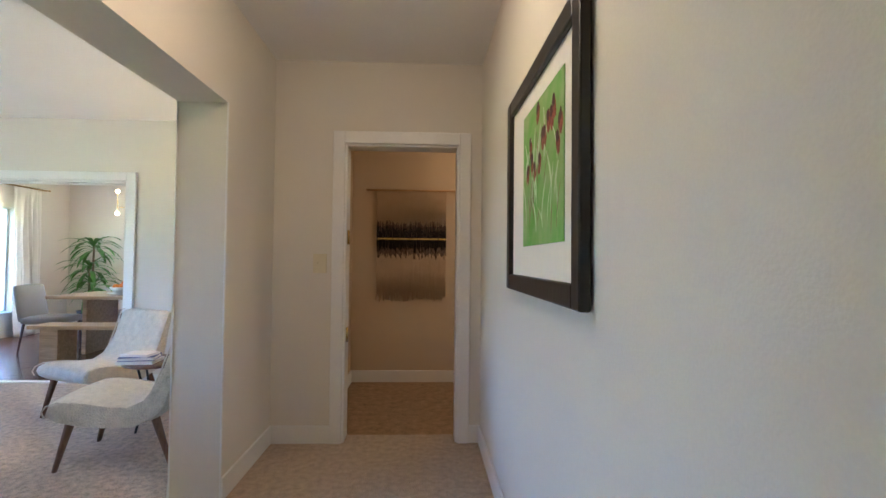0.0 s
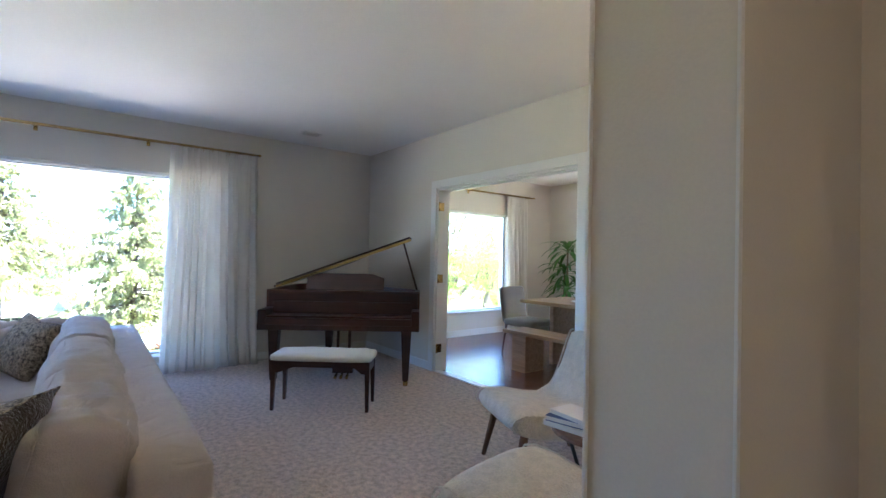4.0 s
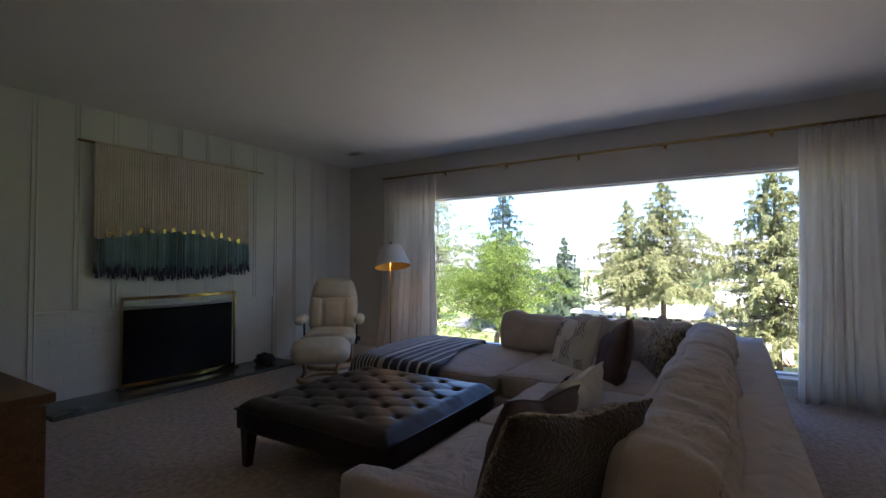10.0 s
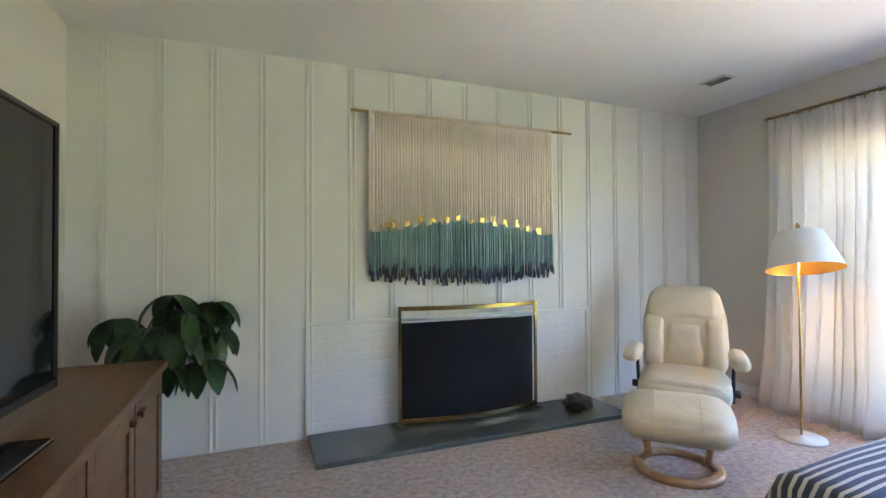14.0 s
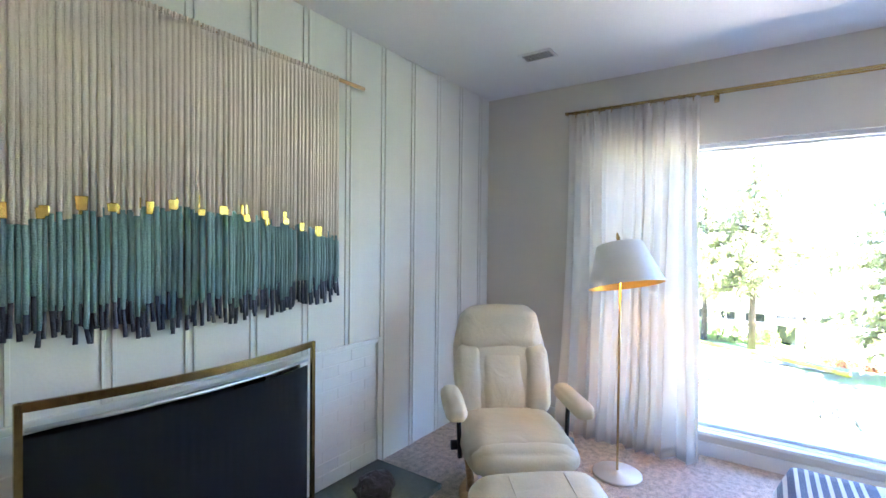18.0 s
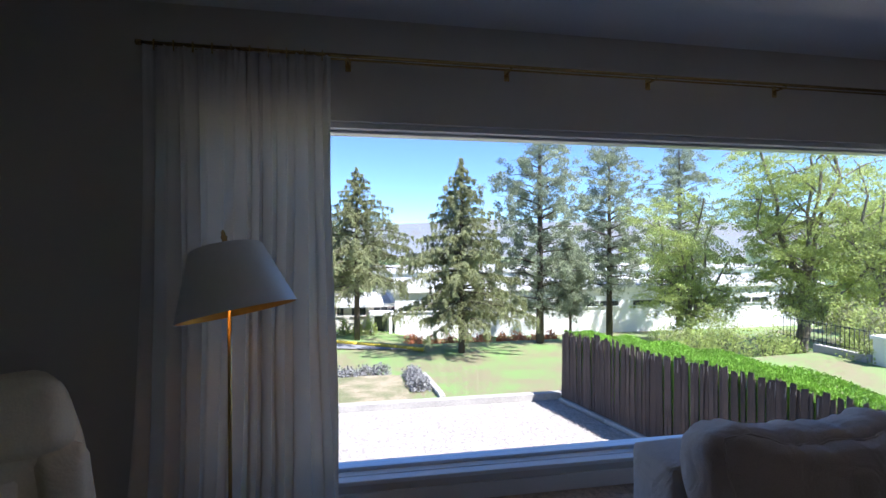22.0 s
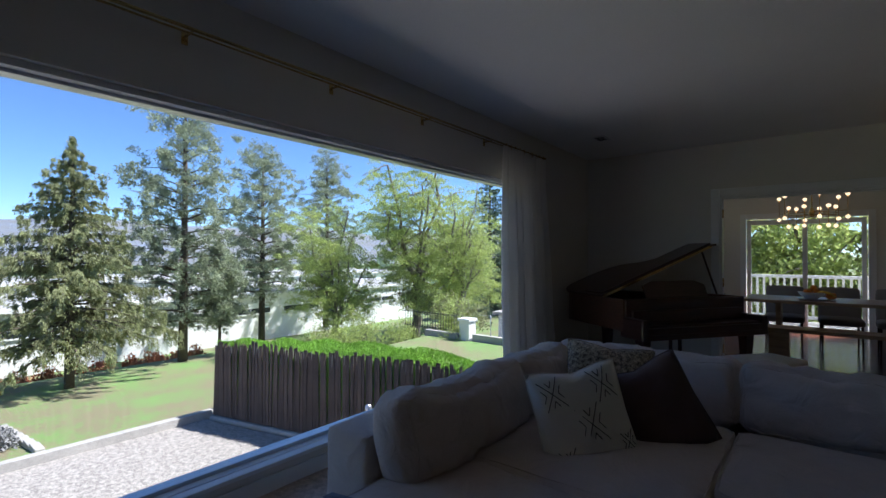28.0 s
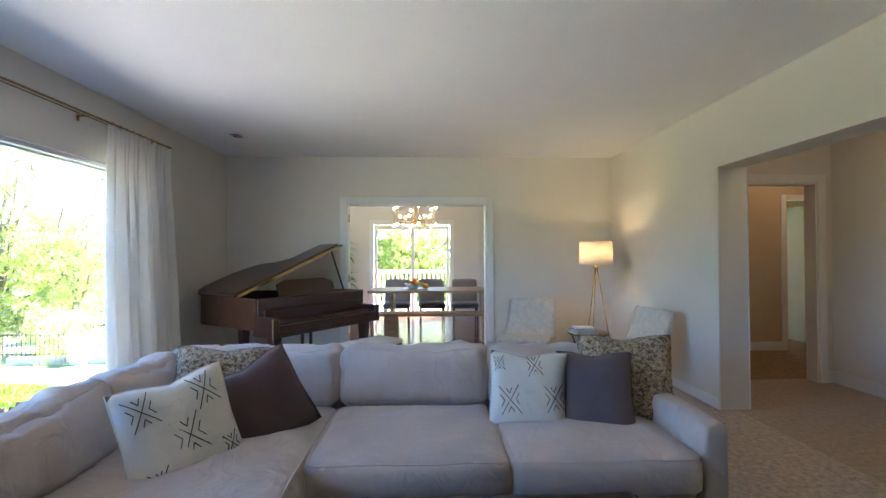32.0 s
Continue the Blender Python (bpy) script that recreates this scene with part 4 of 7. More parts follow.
puff(bm, -0.29, -0.30, 0.25, 0.29, 0.30, 0.41, r=0.07, bulge=0.02, wr=0.008, n=13, seed=2)
part("seat", bm, CREAM_LEATHER, rec)
bm = bmesh.new()
puff(bm, -0.27, -0.34, 0.27, 0.27, -0.22, 0.40, r=0.06, bulge=0.02, wr=0.006, n=11, seed=6)
part("seat_roll", bm, CREAM_LEATHER, rec)
back = bmesh.new()
puff(back, -0.285, -0.06, 0, 0.285, 0.10, 0.665, r=0.078, bulge=0.02, wr=0.008, n=15, seed=4)
for v in back.verts:
    if v.co.z > 0.36:
        v.co.x *= 1 - 0.14 * ((v.co.z - 0.36) / 0.30) ** 2
bk = part("backrest", back, CREAM_LEATHER, rec, at=pose(0, 0.25, 0.34, -17, 0, 0))
for s in (-1, 1):
    bm = bmesh.new()
    puff(bm, s * 0.22 - 0.075, -0.088, 0.04, s * 0.22 + 0.075, -0.01, 0.42, r=0.045, bulge=0.012, wr=0.005, n=9, seed=s * 3)
    part("side_bolster", bm, CREAM_LEATHER, bk)
bm = bmesh.new()
puff(bm, -0.13, -0.08, 0.05, 0.13, -0.02, 0.38, r=0.03, bulge=0.012, wr=0.005, n=9, seed=11)
part("centre_pad", bm, CREAM_LEATHER, bk)
bm = bmesh.new()
puff(bm, -0.262, -0.092, 0.40, 0.262, 0.02, 0.655, r=0.055, bulge=0.012, wr=0.006, n=13, seed=8)
for v in bm.verts:
    v.co.x *= 1 - 0.15 * max(0, (v.co.z - 0.42) / 0.24) ** 2
part("headrest", bm, CREAM_LEATHER, bk)

fs = thing("footstool", "cream leather footstool on a round beech base", "footstool", pose(1.73, 1.26, 0, 0, 0, 132))
bm = bmesh.new()
ring(bm, 0.21, 0.06, 0.035, 0.0)
part("base_ring", bm, BEECH, fs, "round beech base")
for s in (-1, 1):
    bm = bmesh.new()
    tube(bm, [(s * 0.19, 0.0, 0.03), (s * 0.15, -0.06, 0.09), (s * 0.17, 0.0, 0.17), (s * 0.2, 0.05, 0.24)], 0.02, 8)
    part("side_bow", bm, BEECH, fs, "bent beech bow")
bm = bmesh.new()
puff(bm, -0.275, -0.19, -0.075, 0.275, 0.19, 0.085, r=0.075, bulge=0.02, wr=0.008, n=13, seed=21)
cush = part("cushion", bm, CREAM_LEATHER, fs, at=pose(0, 0, 0.29, 14, 0, 0))
for s in (-1, 1):
    bm = bmesh.new()
    tube(bm, [(s * 0.12, -0.185, 0.0), (s * 0.12, -0.19, 0.06), (s * 0.12, -0.12, 0.098), (s * 0.12, 0.0, 0.106), (s * 0.12, 0.13, 0.096)], 0.003, 5)
    part("seam", bm, CREAM_LEATHER, cush)

# ---- floor lamp ----
fl = thing("floor_lamp", "brass floor lamp with a tilted white shade, gold inside, switched on", "floor lamp", pose(0.61, 1.255, 0))
bm = bmesh.new()
lathe(bm, [(0, 0), (0.135, 0), (0.14, 0.006), (0.138, 0.018), (0.02, 0.022), (0.018, 0.03), (0, 0.03)], 36)
part("base", bm, WHITE_METAL, fl, "round white base")
bm = bmesh.new()
tube(bm, [(0, 0, 0.02), (0, 0, 1.32)], 0.007, 10)
part("pole", bm, BRASS, fl, "thin brass pole")
bm = bmesh.new()
lathe(bm, [(0.218, 0), (0.132, 0.250), (0.124, 0.255), (0.0, 0.257)], 40)
sh = part("shade", bm, WHITE_METAL, fl, "white enamelled shade", at=pose(-0.01, 0.03, 1.132, 12, -8, 0))
bm = bmesh.new()
lathe(bm, [(0.2165, 0.001), (0.1305, 0.247), (0.0, 0.250)], 40)
part("lining", bm, LAMP_GOLD, sh, "gilt lining")
bm = bmesh.new()
lathe(bm, [(0, 0.253), (0.016, 0.256), (0.016, 0.278), (0.008, 0.283), (0.013, 0.298), (0, 0.310)], 14)
part("finial", bm, BRASS, sh, "brass finial")
bm = bmesh.new()
tube(bm, [(-0.02, 0, 0.256), (-0.02, 0, 0.29), (-0.012, 0, 0.315), (0.0, 0, 0.322), (0.012, 0, 0.315), (0.02, 0, 0.29), (0.02, 0, 0.256)], 0.0045, 8)
part("carry_loop", bm, BRASS, sh, "brass carrying loop")
bm = bmesh.new()
bmesh.ops.create_uvsphere(bm, u_segments=14, v_segments=8, radius=0.03, matrix=Matrix.Translation((0, 0, 0.10)))
smooth_all(bm)
part("bulb", bm, BULB, sh, "glowing warm bulb")
ld = bpy.data.lights.new("lamp_light", "POINT")
ld.energy, ld.color, ld.shadow_soft_size = 0.16, (1.0, 0.66, 0.32), 0.03
lo = new("lamp_light", ld)
lo.location = (0.61, 1.29, 1.215)

# ---- fireplace screen, logs, rock ----
scr = thing("fireplace_screen", "bowed black mesh fireplace screen with a brass frame", "fire screen")
def bow(x):
    return 0.10 + 0.085 * (1 - ((x - 2.49) / 0.57) ** 2)
xs = [1.93 + i * 0.07 for i in range(17)]
for nm, z, h in (("top_rail", 0.845, 0.03), ("bottom_rail", 0.05, 0.036)):
    bm = bmesh.new()
    for a, b in zip(xs, xs[1:]):
        vs = [bm.verts.new(p) for p in ((a, bow(a), z), (b, bow(b), z), (b, bow(b), z + h), (a, bow(a), z + h), (a, bow(a) - 0.014, z), (b, bow(b) - 0.014, z), (b, bow(b) - 0.014, z + h), (a, bow(a) - 0.014, z + h))]
        for q in ((0, 1, 2, 3), (7, 6, 5, 4), (3, 2, 6, 7), (4, 5, 1, 0)):
            bm.faces.new([vs[k] for k in q])
    bmesh.ops.remove_doubles(bm, verts=bm.verts[:], dist=0.0005)
    part(nm, bm, DARK_BRASS, scr, "polished brass rail")
for x in (1.93, 3.05):
    bpart("side_post", [(x - 0.011, bow(x) - 0.014, 0.034, x + 0.011, bow(x) + 0.004, 0.875)], DARK_BRASS, scr, "brass post", bevel=0.003)
    bpart("foot", [(x - 0.016, 0.05, 0.034, x + 0.016, bow(x) + 0.06, 0.05)], BLACK, scr, bevel=0.004)
bm = bmesh.new()
pl = []
for i, x in enumerate([1.945 + k * 0.0078 for k in range(140)]):
    y = bow(x) - 0.03 + 0.0004 * math.sin(i * 1.3)
    pl.append((bm.verts.new((x, y, 0.055)), bm.verts.new((x, y, 0.755))))
for a, b in zip(pl, pl[1:]):
    bm.faces.new((a[0], b[0], b[1], a[1])).smooth = True
part("mesh_curtain", bm, MESH, scr, "black metal mesh")
bm = bmesh.new()
tube(bm, [(1.95, 0.08, 0.78), (2.2, 0.135, 0.78), (2.49, 0.155, 0.78), (2.78, 0.135, 0.78), (3.03, 0.08, 0.78)], 0.008, 8)
part("mesh_rod", bm, ALU, scr, "steel rod")
logs = thing("fire_grate", "black iron grate holding charred logs in the firebox", "fire grate", pose(2.45, -0.28, 0.028))
for i in range(5):
    bm = bmesh.new()
    tube(bm, [(-0.24 + i * 0.12, 0.16, 0.16), (-0.24 + i * 0.12, 0.14, 0.09), (-0.24 + i * 0.12, -0.15, 0.08), (-0.24 + i * 0.12, -0.15, 0.0)], 0.009, 6)
    part("bar", bm, BLACK, logs)
ASH = mat("charred_log", (0.05, 0.045, 0.04), 0.9, vary=0.6, scale=10, fine=40, bump=0.6)
for i, (y, z, a) in enumerate(((0.05, 0.14, 4), (-0.08, 0.14, -6), (0.0, 0.22, 12))):
    bm = bmesh.new()
    tube(bm, [(-0.26, 0, 0), (-0.1, 0.01, 0.005), (0.1, -0.008, 0), (0.27, 0, 0.01)], 0.045, 10, 0.038)
    part("log", bm, ASH, logs, "charred log", at=pose(0, y, z, 0, 0, a))
bm = bmesh.new()
tube(bm, [(-0.14, 0, -0.01), (-0.05, 0, -0.02), (0.06, 0.01, 0.0), (0.20, 0, 0.05)], 0.012, 7, 0.009)
part("log", bm, mat("ashy_branch", (0.55, 0.53, 0.50), 0.9, vary=0.3), logs, "pale ashy branch", at=pose(0, 0.16, 0.22))
rock = bmesh.new()
bmesh.ops.create_icosphere(rock, subdivisions=3, radius=1)
for v in rock.verts:
    k = 1 + 0.35 * noise.noise(v.co * 1.7) + 0.12 * noise.noise(v.co * 5)
    v.co = Vector((v.co.x * 0.115, v.co.y * 0.085, v.co.z * 0.075)) * k
    v.co.z = max(v.co.z, -0.055)
tagged(part("dark_rock", rock, mat("geode_rock", (0.035, 0.03, 0.032), 0.45, vary=0.6, scale=12, fine=50, bump=0.8), at=pose(1.69, 0.30, 0.089)), "lumpy dark brown rock on the slate hearth", "rock")

# ---- rope wall hanging ----
hang = thing("rope_wall_hanging", "cream rope wall hanging dipped in teal dye on a wooden dowel", "wall hanging")
bm = bmesh.new()
tube(bm, [(1.52, 0.035, 2.262), (3.38, 0.035, 2.262)], 0.011, 10)
part("dowel", bm, BEECH, hang, "pale wooden dowel")
random.seed(31)
n_rope = 136
for i in range(n_rope):
    x = 1.72 + 1.53 * i / (n_rope - 1)
    u = (x - 2.49) / 0.77
    y = 0.034 + 0.006 * (i % 2) + random.uniform(-0.002, 0.003)
    dye = 1.40 + 0.10 * (1 - abs(u) ** 1.5) + random.uniform(-0.02, 0.02)
    end = 1.09 - 0.05 * (1 - u * u) + random.uniform(-0.035, 0.03)
    dk = end + random.uniform(0.05, 0.12)
    sx = random.uniform(-0.006, 0.006)
    bm = bmesh.new()
    tube(bm, [(x, y, 2.24), (x, y + 0.012, 2.27), (x, 0.022, 2.276), (x, 0.014, 2.25)], 0.006, 5)
    tube(bm, [(x, y, 2.27), (x + sx * 0.5, y + 0.003, 1.9), (x + sx, y, dye)], 0.0094, 6)
    pale = len(bm.faces)
    tube(bm, [(x + sx, y, dye), (x + sx * 1.6, y + 0.004, (dye + dk) / 2), (x + sx * 1.2, y, dk)], 0.0088, 5)
    blue = len(bm.faces)
    tube(bm, [(x + sx * 1.2, y, dk), (x + sx * 2 + random.uniform(-0.006, 0.006), y + random.uniform(0, 0.006), end)], 0.0068, 5, 0.0082)
    for k, f in enumerate(bm.faces):
        f.material_index = 0 if k < pale else 1 if k < blue else 2
    cord = part("cord", bm, [ROPE_C, ROPE_T, ROPE_D], hang)
    if i % 9 in (2, 3) and random.random() < 0.8 or random.random() < 0.05:
        bm = bmesh.new()
        wd, up = random.uniform(0.010, 0.026), random.uniform(0.022, 0.05)
        box(bm, x - 0.009, y + 0.003, dye - 0.006, x + wd, y + 0.0115, dye + up, bevel=0.002, seg=1)
        for v in bm.verts:
            if v.co.z > dye + 0.01:
                v.co.x += random.uniform(-0.006, 0.006)
        part("gold_wrap", bm, GOLD, cord, "gold leaf wrap")

# dark fringe hanging in the passage
hg = thing("fringe_wall_hanging", "beige rope wall hanging with a dark dip-dyed band on a dowel", "wall hanging")
bm = bmesh.new()
tube(bm, [(5.69, 7.67, 1.93), (6.60, 7.67, 1.93)], 0.010, 8)
part("dowel", bm, BEECH, hg, "wooden dowel")
TAN_ROPE = mat("tan_cotton_rope", (0.54, 0.41, 0.28), 0.95, vary=0.08, scale=9, fine=200, bump=0.5, spec=0.1)
MID_ROPE = mat("half_dyed_rope", (0.17, 0.115, 0.085), 0.95, vary=0.3, scale=20, fine=120)
BLACK_ROPE = mat("black_dyed_rope", (0.02, 0.015, 0.015), 0.95, vary=0.3)
for i in range(84):
    x = 5.80 + 0.69 * i / 83
    y = 7.672 + 0.004 * (i % 2) - random.uniform(0.0, 0.003)
    a, b = 1.545 + random.uniform(-0.035, 0.035), 1.335 + random.uniform(-0.04, 0.03)
    hem = 0.86 + random.uniform(-0.05, 0.05)
    bm = bmesh.new()
    for z0, z1, k in ((1.935, a + 0.05, 0), (a + 0.05, a, 1), (a, b, 2), (b, b - 0.06, 1), (b - 0.06, hem, 0)):
        n0 = len(bm.faces)
        tube(bm, [(x, y, z0), (x + random.uniform(-0.0015, 0.0015), y, z1)], 0.0054, 4)
        bm.faces.ensure_lookup_table()
        for f in bm.faces[n0:]:
            f.material_index = k
    cord = part("cord", bm, [TAN_ROPE, MID_ROPE, BLACK_ROPE], hg)
    if random.random() < 0.8:
        bpart("gold_wrap", [(x - 0.0055, y - 0.009, 1.432, x + 0.0055, y - 0.004, 1.449)], GOLD, cord, "gold wrap")

# ---- credenza, television, plant ----
BRONZE = mat("bronze_pull", (0.16, 0.085, 0.04), 0.4, 0.8, vary=0.2)
cr = thing("credenza", "long oak credenza with panel doors and bronze pulls", "credenza")
bpart("body", [(4.42, 0.68, 0.06, 4.985, 2.76, 0.70)], OAK, cr, bevel=0.004)
bpart("top", [(4.385, 0.655, 0.70, 4.99, 2.785, 0.735)], OAK, cr, "oiled oak top", bevel=0.005)
bpart("plinth", [(4.46, 0.70, 0, 4.98, 2.74, 0.06)], OAK, cr)
for i in range(4):
    y0 = 0.70 + i * 0.515
    dr = bpart("door", [(4.402, y0 + 0.005, 0.08, 4.42, y0 + 0.075, 0.685), (4.402, y0 + 0.44, 0.08, 4.42, y0 + 0.505, 0.685), (4.402, y0 + 0.075, 0.61, 4.42, y0 + 0.44, 0.685), (4.402, y0 + 0.075, 0.08, 4.42, y0 + 0.44, 0.155), (4.412, y0 + 0.075, 0.155, 4.42, y0 + 0.44, 0.61)], OAK, cr, bevel=0.002)
    yh = y0 + (0.46 if i % 2 == 0 else 0.05)
    bpart("pull", [(4.378, yh - 0.035, 0.622, 4.402, yh + 0.035, 0.646)], BRONZE, dr, "bronze bar pull", bevel=0.006)
tv = thing("television", "large flat black television on a stand, switched off", "television", pose(4.656, 1.974, 0.735, 0, 0, -2.5) @ Matrix.Diagonal((1, 0.875, 1, 1)))
bpart("bezel", [(-0.02, -0.77, 0.06, 0.015, -0.755, 0.96), (-0.02, 0.755, 0.06, 0.015, 0.77, 0.96), (-0.02, -0.755, 0.945, 0.015, 0.755, 0.96), (-0.02, -0.755, 0.06, 0.015, 0.755, 0.085)], PLASTIC, tv, "glossy black bezel", bevel=0.003)
bpart("screen", [(-0.012, -0.755, 0.085, 0.0, 0.755, 0.945)], SCREEN, tv, "dark reflecting screen")
bpart("back_shell", [(0.0, -0.72, 0.12, 0.035, 0.72, 0.90)], PLASTIC, tv, bevel=0.015)
bpart("neck", [(0.0, -0.06, 0.01, 0.04, 0.06, 0.2)], PLASTIC, tv, bevel=0.006)
bpart("foot", [(-0.16, -0.33, 0.0, 0.14, 0.33, 0.012)], SCREEN, tv, "black glass foot", bevel=0.004)
cable = thing("television_cable", "black power cable hanging behind the television", "cable")
bm = bmesh.new()
tube(bm, [(4.70, 2.42, 1.16), (4.73, 2.47, 1.175), (4.765, 2.52, 1.165), (4.80, 2.56, 1.12), (4.82, 2.585, 1.05), (4.82, 2.595, 0.96), (4.81, 2.59, 0.86), (4.82, 2.57, 0.78), (4.86, 2.54, 0.745), (4.93, 2.51, 0.742), (4.985, 2.50, 0.742)], 0.0035, 6)
part("lead", bm, PLASTIC, cable)


def leaf(bm, root, tip_dir, length, width, droop, fold=0.3, n=6):
    """A pointed leaf that bends down along its length."""
    d = Vector(tip_dir).normalized()
    side = d.cross(Vector((0, 0, 1)))
    side = side.normalized() if side.length > 1e-4 else Vector((1, 0, 0))
    p = Vector(root)
    rows = []
    for i in range(n + 1):
        t = i / n
        w = width * (math.sin(math.pi * min(1, t * 0.92 + 0.06)) ** 0.8) / 2
        up = side.cross(d).normalized()
        rows.append((bm.verts.new(p - side * w + up * w * fold), bm.verts.new(p), bm.verts.new(p + side * w + up * w * fold)))
        d = (d + Vector((0, 0, -droop / n))).normalized()
        p = p + d * (length / n)
    for a, b in zip(rows, rows[1:]):
        for k in (0, 1):
            bm.faces.new((a[k], a[k + 1], b[k + 1], b[k])).smooth = True


pl = thing("potted_plant", "bushy dark green broad-leaved plant in a pot beside the credenza", "potted plant", pose(4.71, 0.33, 0))
bm = bmesh.new()
lathe(bm, [(0, 0), (0.12, 0), (0.15, 0.25), (0.155, 0.28), (0.14, 0.28), (0.13, 0.24), (0, 0.24)], 24)
part("pot", bm, POT, pl, "dark ceramic pot")
bm = bmesh.new()
for i in range(6):
    a = i * 1.05
    tube(bm, [(0.03 * math.cos(a), 0.03 * math.sin(a), 0.24), (0.06 * math.cos(a) - 0.10, 0.06 * math.sin(a), 0.60), (0.15 * math.cos(a) - 0.30, 0.14 * math.sin(a), 0.92)], 0.008, 6, 0.004)
part("stems", bm, mat("green_stem", (0.08, 0.12, 0.03), 0.6), pl)
random.seed(5)
for i in range(18):
    a = random.uniform(0, 6.28)
    r = random.uniform(0.03, 0.25)
    z = random.uniform(0.68, 1.04)
    c = Vector((1.15 * r * math.cos(a) - 0.32, r * math.sin(a) * 0.8 + 0.03, z))
    for k in range(6):
        b = a + k * 1.05 + random.uniform(-0.2, 0.2)
        bm = bmesh.new()
        leaf(bm, c, (math.cos(b), math.sin(b), 0.25), random.uniform(0.18, 0.27), random.uniform(0.085, 0.115), random.uniform(2.0, 3.4))
        part("leaf", bm, LEAF, pl)

# ---- framed picture in the hall ----
pic = thing("framed_picture", "green abstract flower painting in a white mat and black frame", "picture", pose(6.66, 4.53, 1.505, 0, 0, 0))
w, h, f = 0.465, 0.39, 0.062
FRAME_BLACK = woodgrain("black_stained_frame", (0.010, 0.009, 0.009), (0.022, 0.018, 0.016), 0.35, 2)
bpart("frame_bar", [(-0.03, -w, -h, 0.0, -w + f, h)], FRAME_BLACK, pic, bevel=0.006)
bpart("frame_bar", [(-0.03, w - f, -h, 0.0, w, h)], FRAME_BLACK, pic, bevel=0.006)
bpart("frame_bar", [(-0.029, -w + f, h - f, 0.0, w - f, h)], FRAME_BLACK, pic, bevel=0.006)
bpart("frame_bar", [(-0.029, -w + f, -h, 0.0, w - f, -h + f)], FRAME_BLACK, pic, bevel=0.006)
bpart("mat_board", [(-0.012, -w + f, -h + f, -0.004, w - f, h - f)], PAPER, pic, "white mat board")
art = mat("green_wash_paint", (0.11, 0.33, 0.05), 0.6, vary=0.25, scale=5, fine=16, tint=(0.40, 0.60, 0.24), contrast=1.5)
pt = bpart("painting", [(-0.015, -0.30, -0.22, -0.0125, 0.20, 0.255)], art, pic, "green wash painting of flower stems")
RED = mat("red_brown_paint", (0.22, 0.05, 0.03), 0.6, vary=0.5, scale=20, fine=60)
DARKRED = mat("maroon_paint", (0.07, 0.02, 0.02), 0.6, vary=0.4, scale=30, fine=80)
PALE = mat("pale_green_paint", (0.58, 0.72, 0.48), 0.6, vary=0.2, scale=10, fine=40)
random.seed(11)
for i in range(13):
    y, z = -0.27 + 0.43 * ((i * 0.382) % 1), random.uniform(0.02, 0.21)
    for k in range(2):
        bm = bmesh.new()
        bmesh.ops.create_uvsphere(bm, u_segments=12, v_segments=7, radius=1)
        for v in bm.verts:
            q = 1 + 0.55 * noise.noise(v.co * 2.4 + Vector((i, k * 3, 0)))
            v.co = Vector((v.co.x * 0.0012, v.co.y * (0.019 - 0.004 * k) * q, v.co.z * (0.032 - 0.010 * k) * q))
        part("painted_petal", bm, DARKRED if k else RED, pt, "dark red brush mark", at=pose(-0.0155 - 0.0004 * k, y + 0.005 * k, z + 0.018 * k, random.uniform(-25, 25)))
for i in range(40):
    y, z = random.uniform(-0.27, 0.17), random.uniform(-0.20, 0.08)
    ln = random.uniform(0.07, 0.16)
    bend = random.uniform(-0.07, 0.07)
    w0 = random.uniform(0.003, 0.008) if i % 3 else 0.0025
    bm = bmesh.new()
    pts = [(-0.0158, y + bend * (f / 5) ** 2, z + ln * f / 5) for f in range(6)]
    rows = []
    for f, p in enumerate(pts):
        ww = w0 * math.sin(math.pi * (f + 0.6) / 6.4)
        rows.append((bm.verts.new((p[0] - 0.0001 * (i % 7), p[1] - ww, p[2])), bm.verts.new((p[0] - 0.0001 * (i % 7), p[1] + ww, p[2]))))
    for r0, r1 in zip(rows, rows[1:]):
        bm.faces.new((r0[0], r0[1], r1[1], r1[0]))
    part("painted_stem", bm, PALE if i % 3 else RED, pt)

# ---- grand piano ----
pn = thing("grand_piano", "dark mahogany baby grand piano with its lid propped open", "piano", pose(1.17, 5.90, 0, 0, 0, 55.4))
def rim_outline(inset=0.0, v0=0.26):
    """Plan of the case: straight bass side at u = 0, curved treble side."""
    pts = [(inset, v0), (1.48 - inset, v0), (1.48 - inset, 0.50)]
    for i in range(1, 15):
        t = i / 14
        u = 1.48 - 0.62 * (3 * t * t - 2 * t ** 3) - inset
        v = 0.50 + 0.62 * t
        pts.append((u, v))
    for i in range(1, 9):
        a = math.pi / 2 * i / 8
        pts.append((0.43 + (0.43 - inset) * math.cos(a) * 1.0, 1.12 + (0.24 - inset) * math.sin(a)))
    for i in range(1, 7):
        a = math.pi / 2 + math.pi / 2 * i / 6
        pts.append((0.25 + (0.25 - inset) * math.cos(a), 1.12 + (0.24 - inset) * math.sin(a)))
    return pts
bm = bmesh.new()
oo, ii = rim_outline(), rim_outline(0.045, 0.30)
rings4 = []
for pts, z in ((oo, 0.585), (oo, 0.885), (ii, 0.885), (ii, 0.76)):
    rings4.append([bm.verts.new((u, v, z)) for u, v in pts])
nn = len(oo)
for a, b in zip(rings4, rings4[1:]):
    for k in range(nn):
        bm.faces.new((a[k], a[(k + 1) % nn], b[(k + 1) % nn], b[k])).smooth = False
bm.faces.new(rings4[3])
bm.faces.new(rings4[0][::-1])
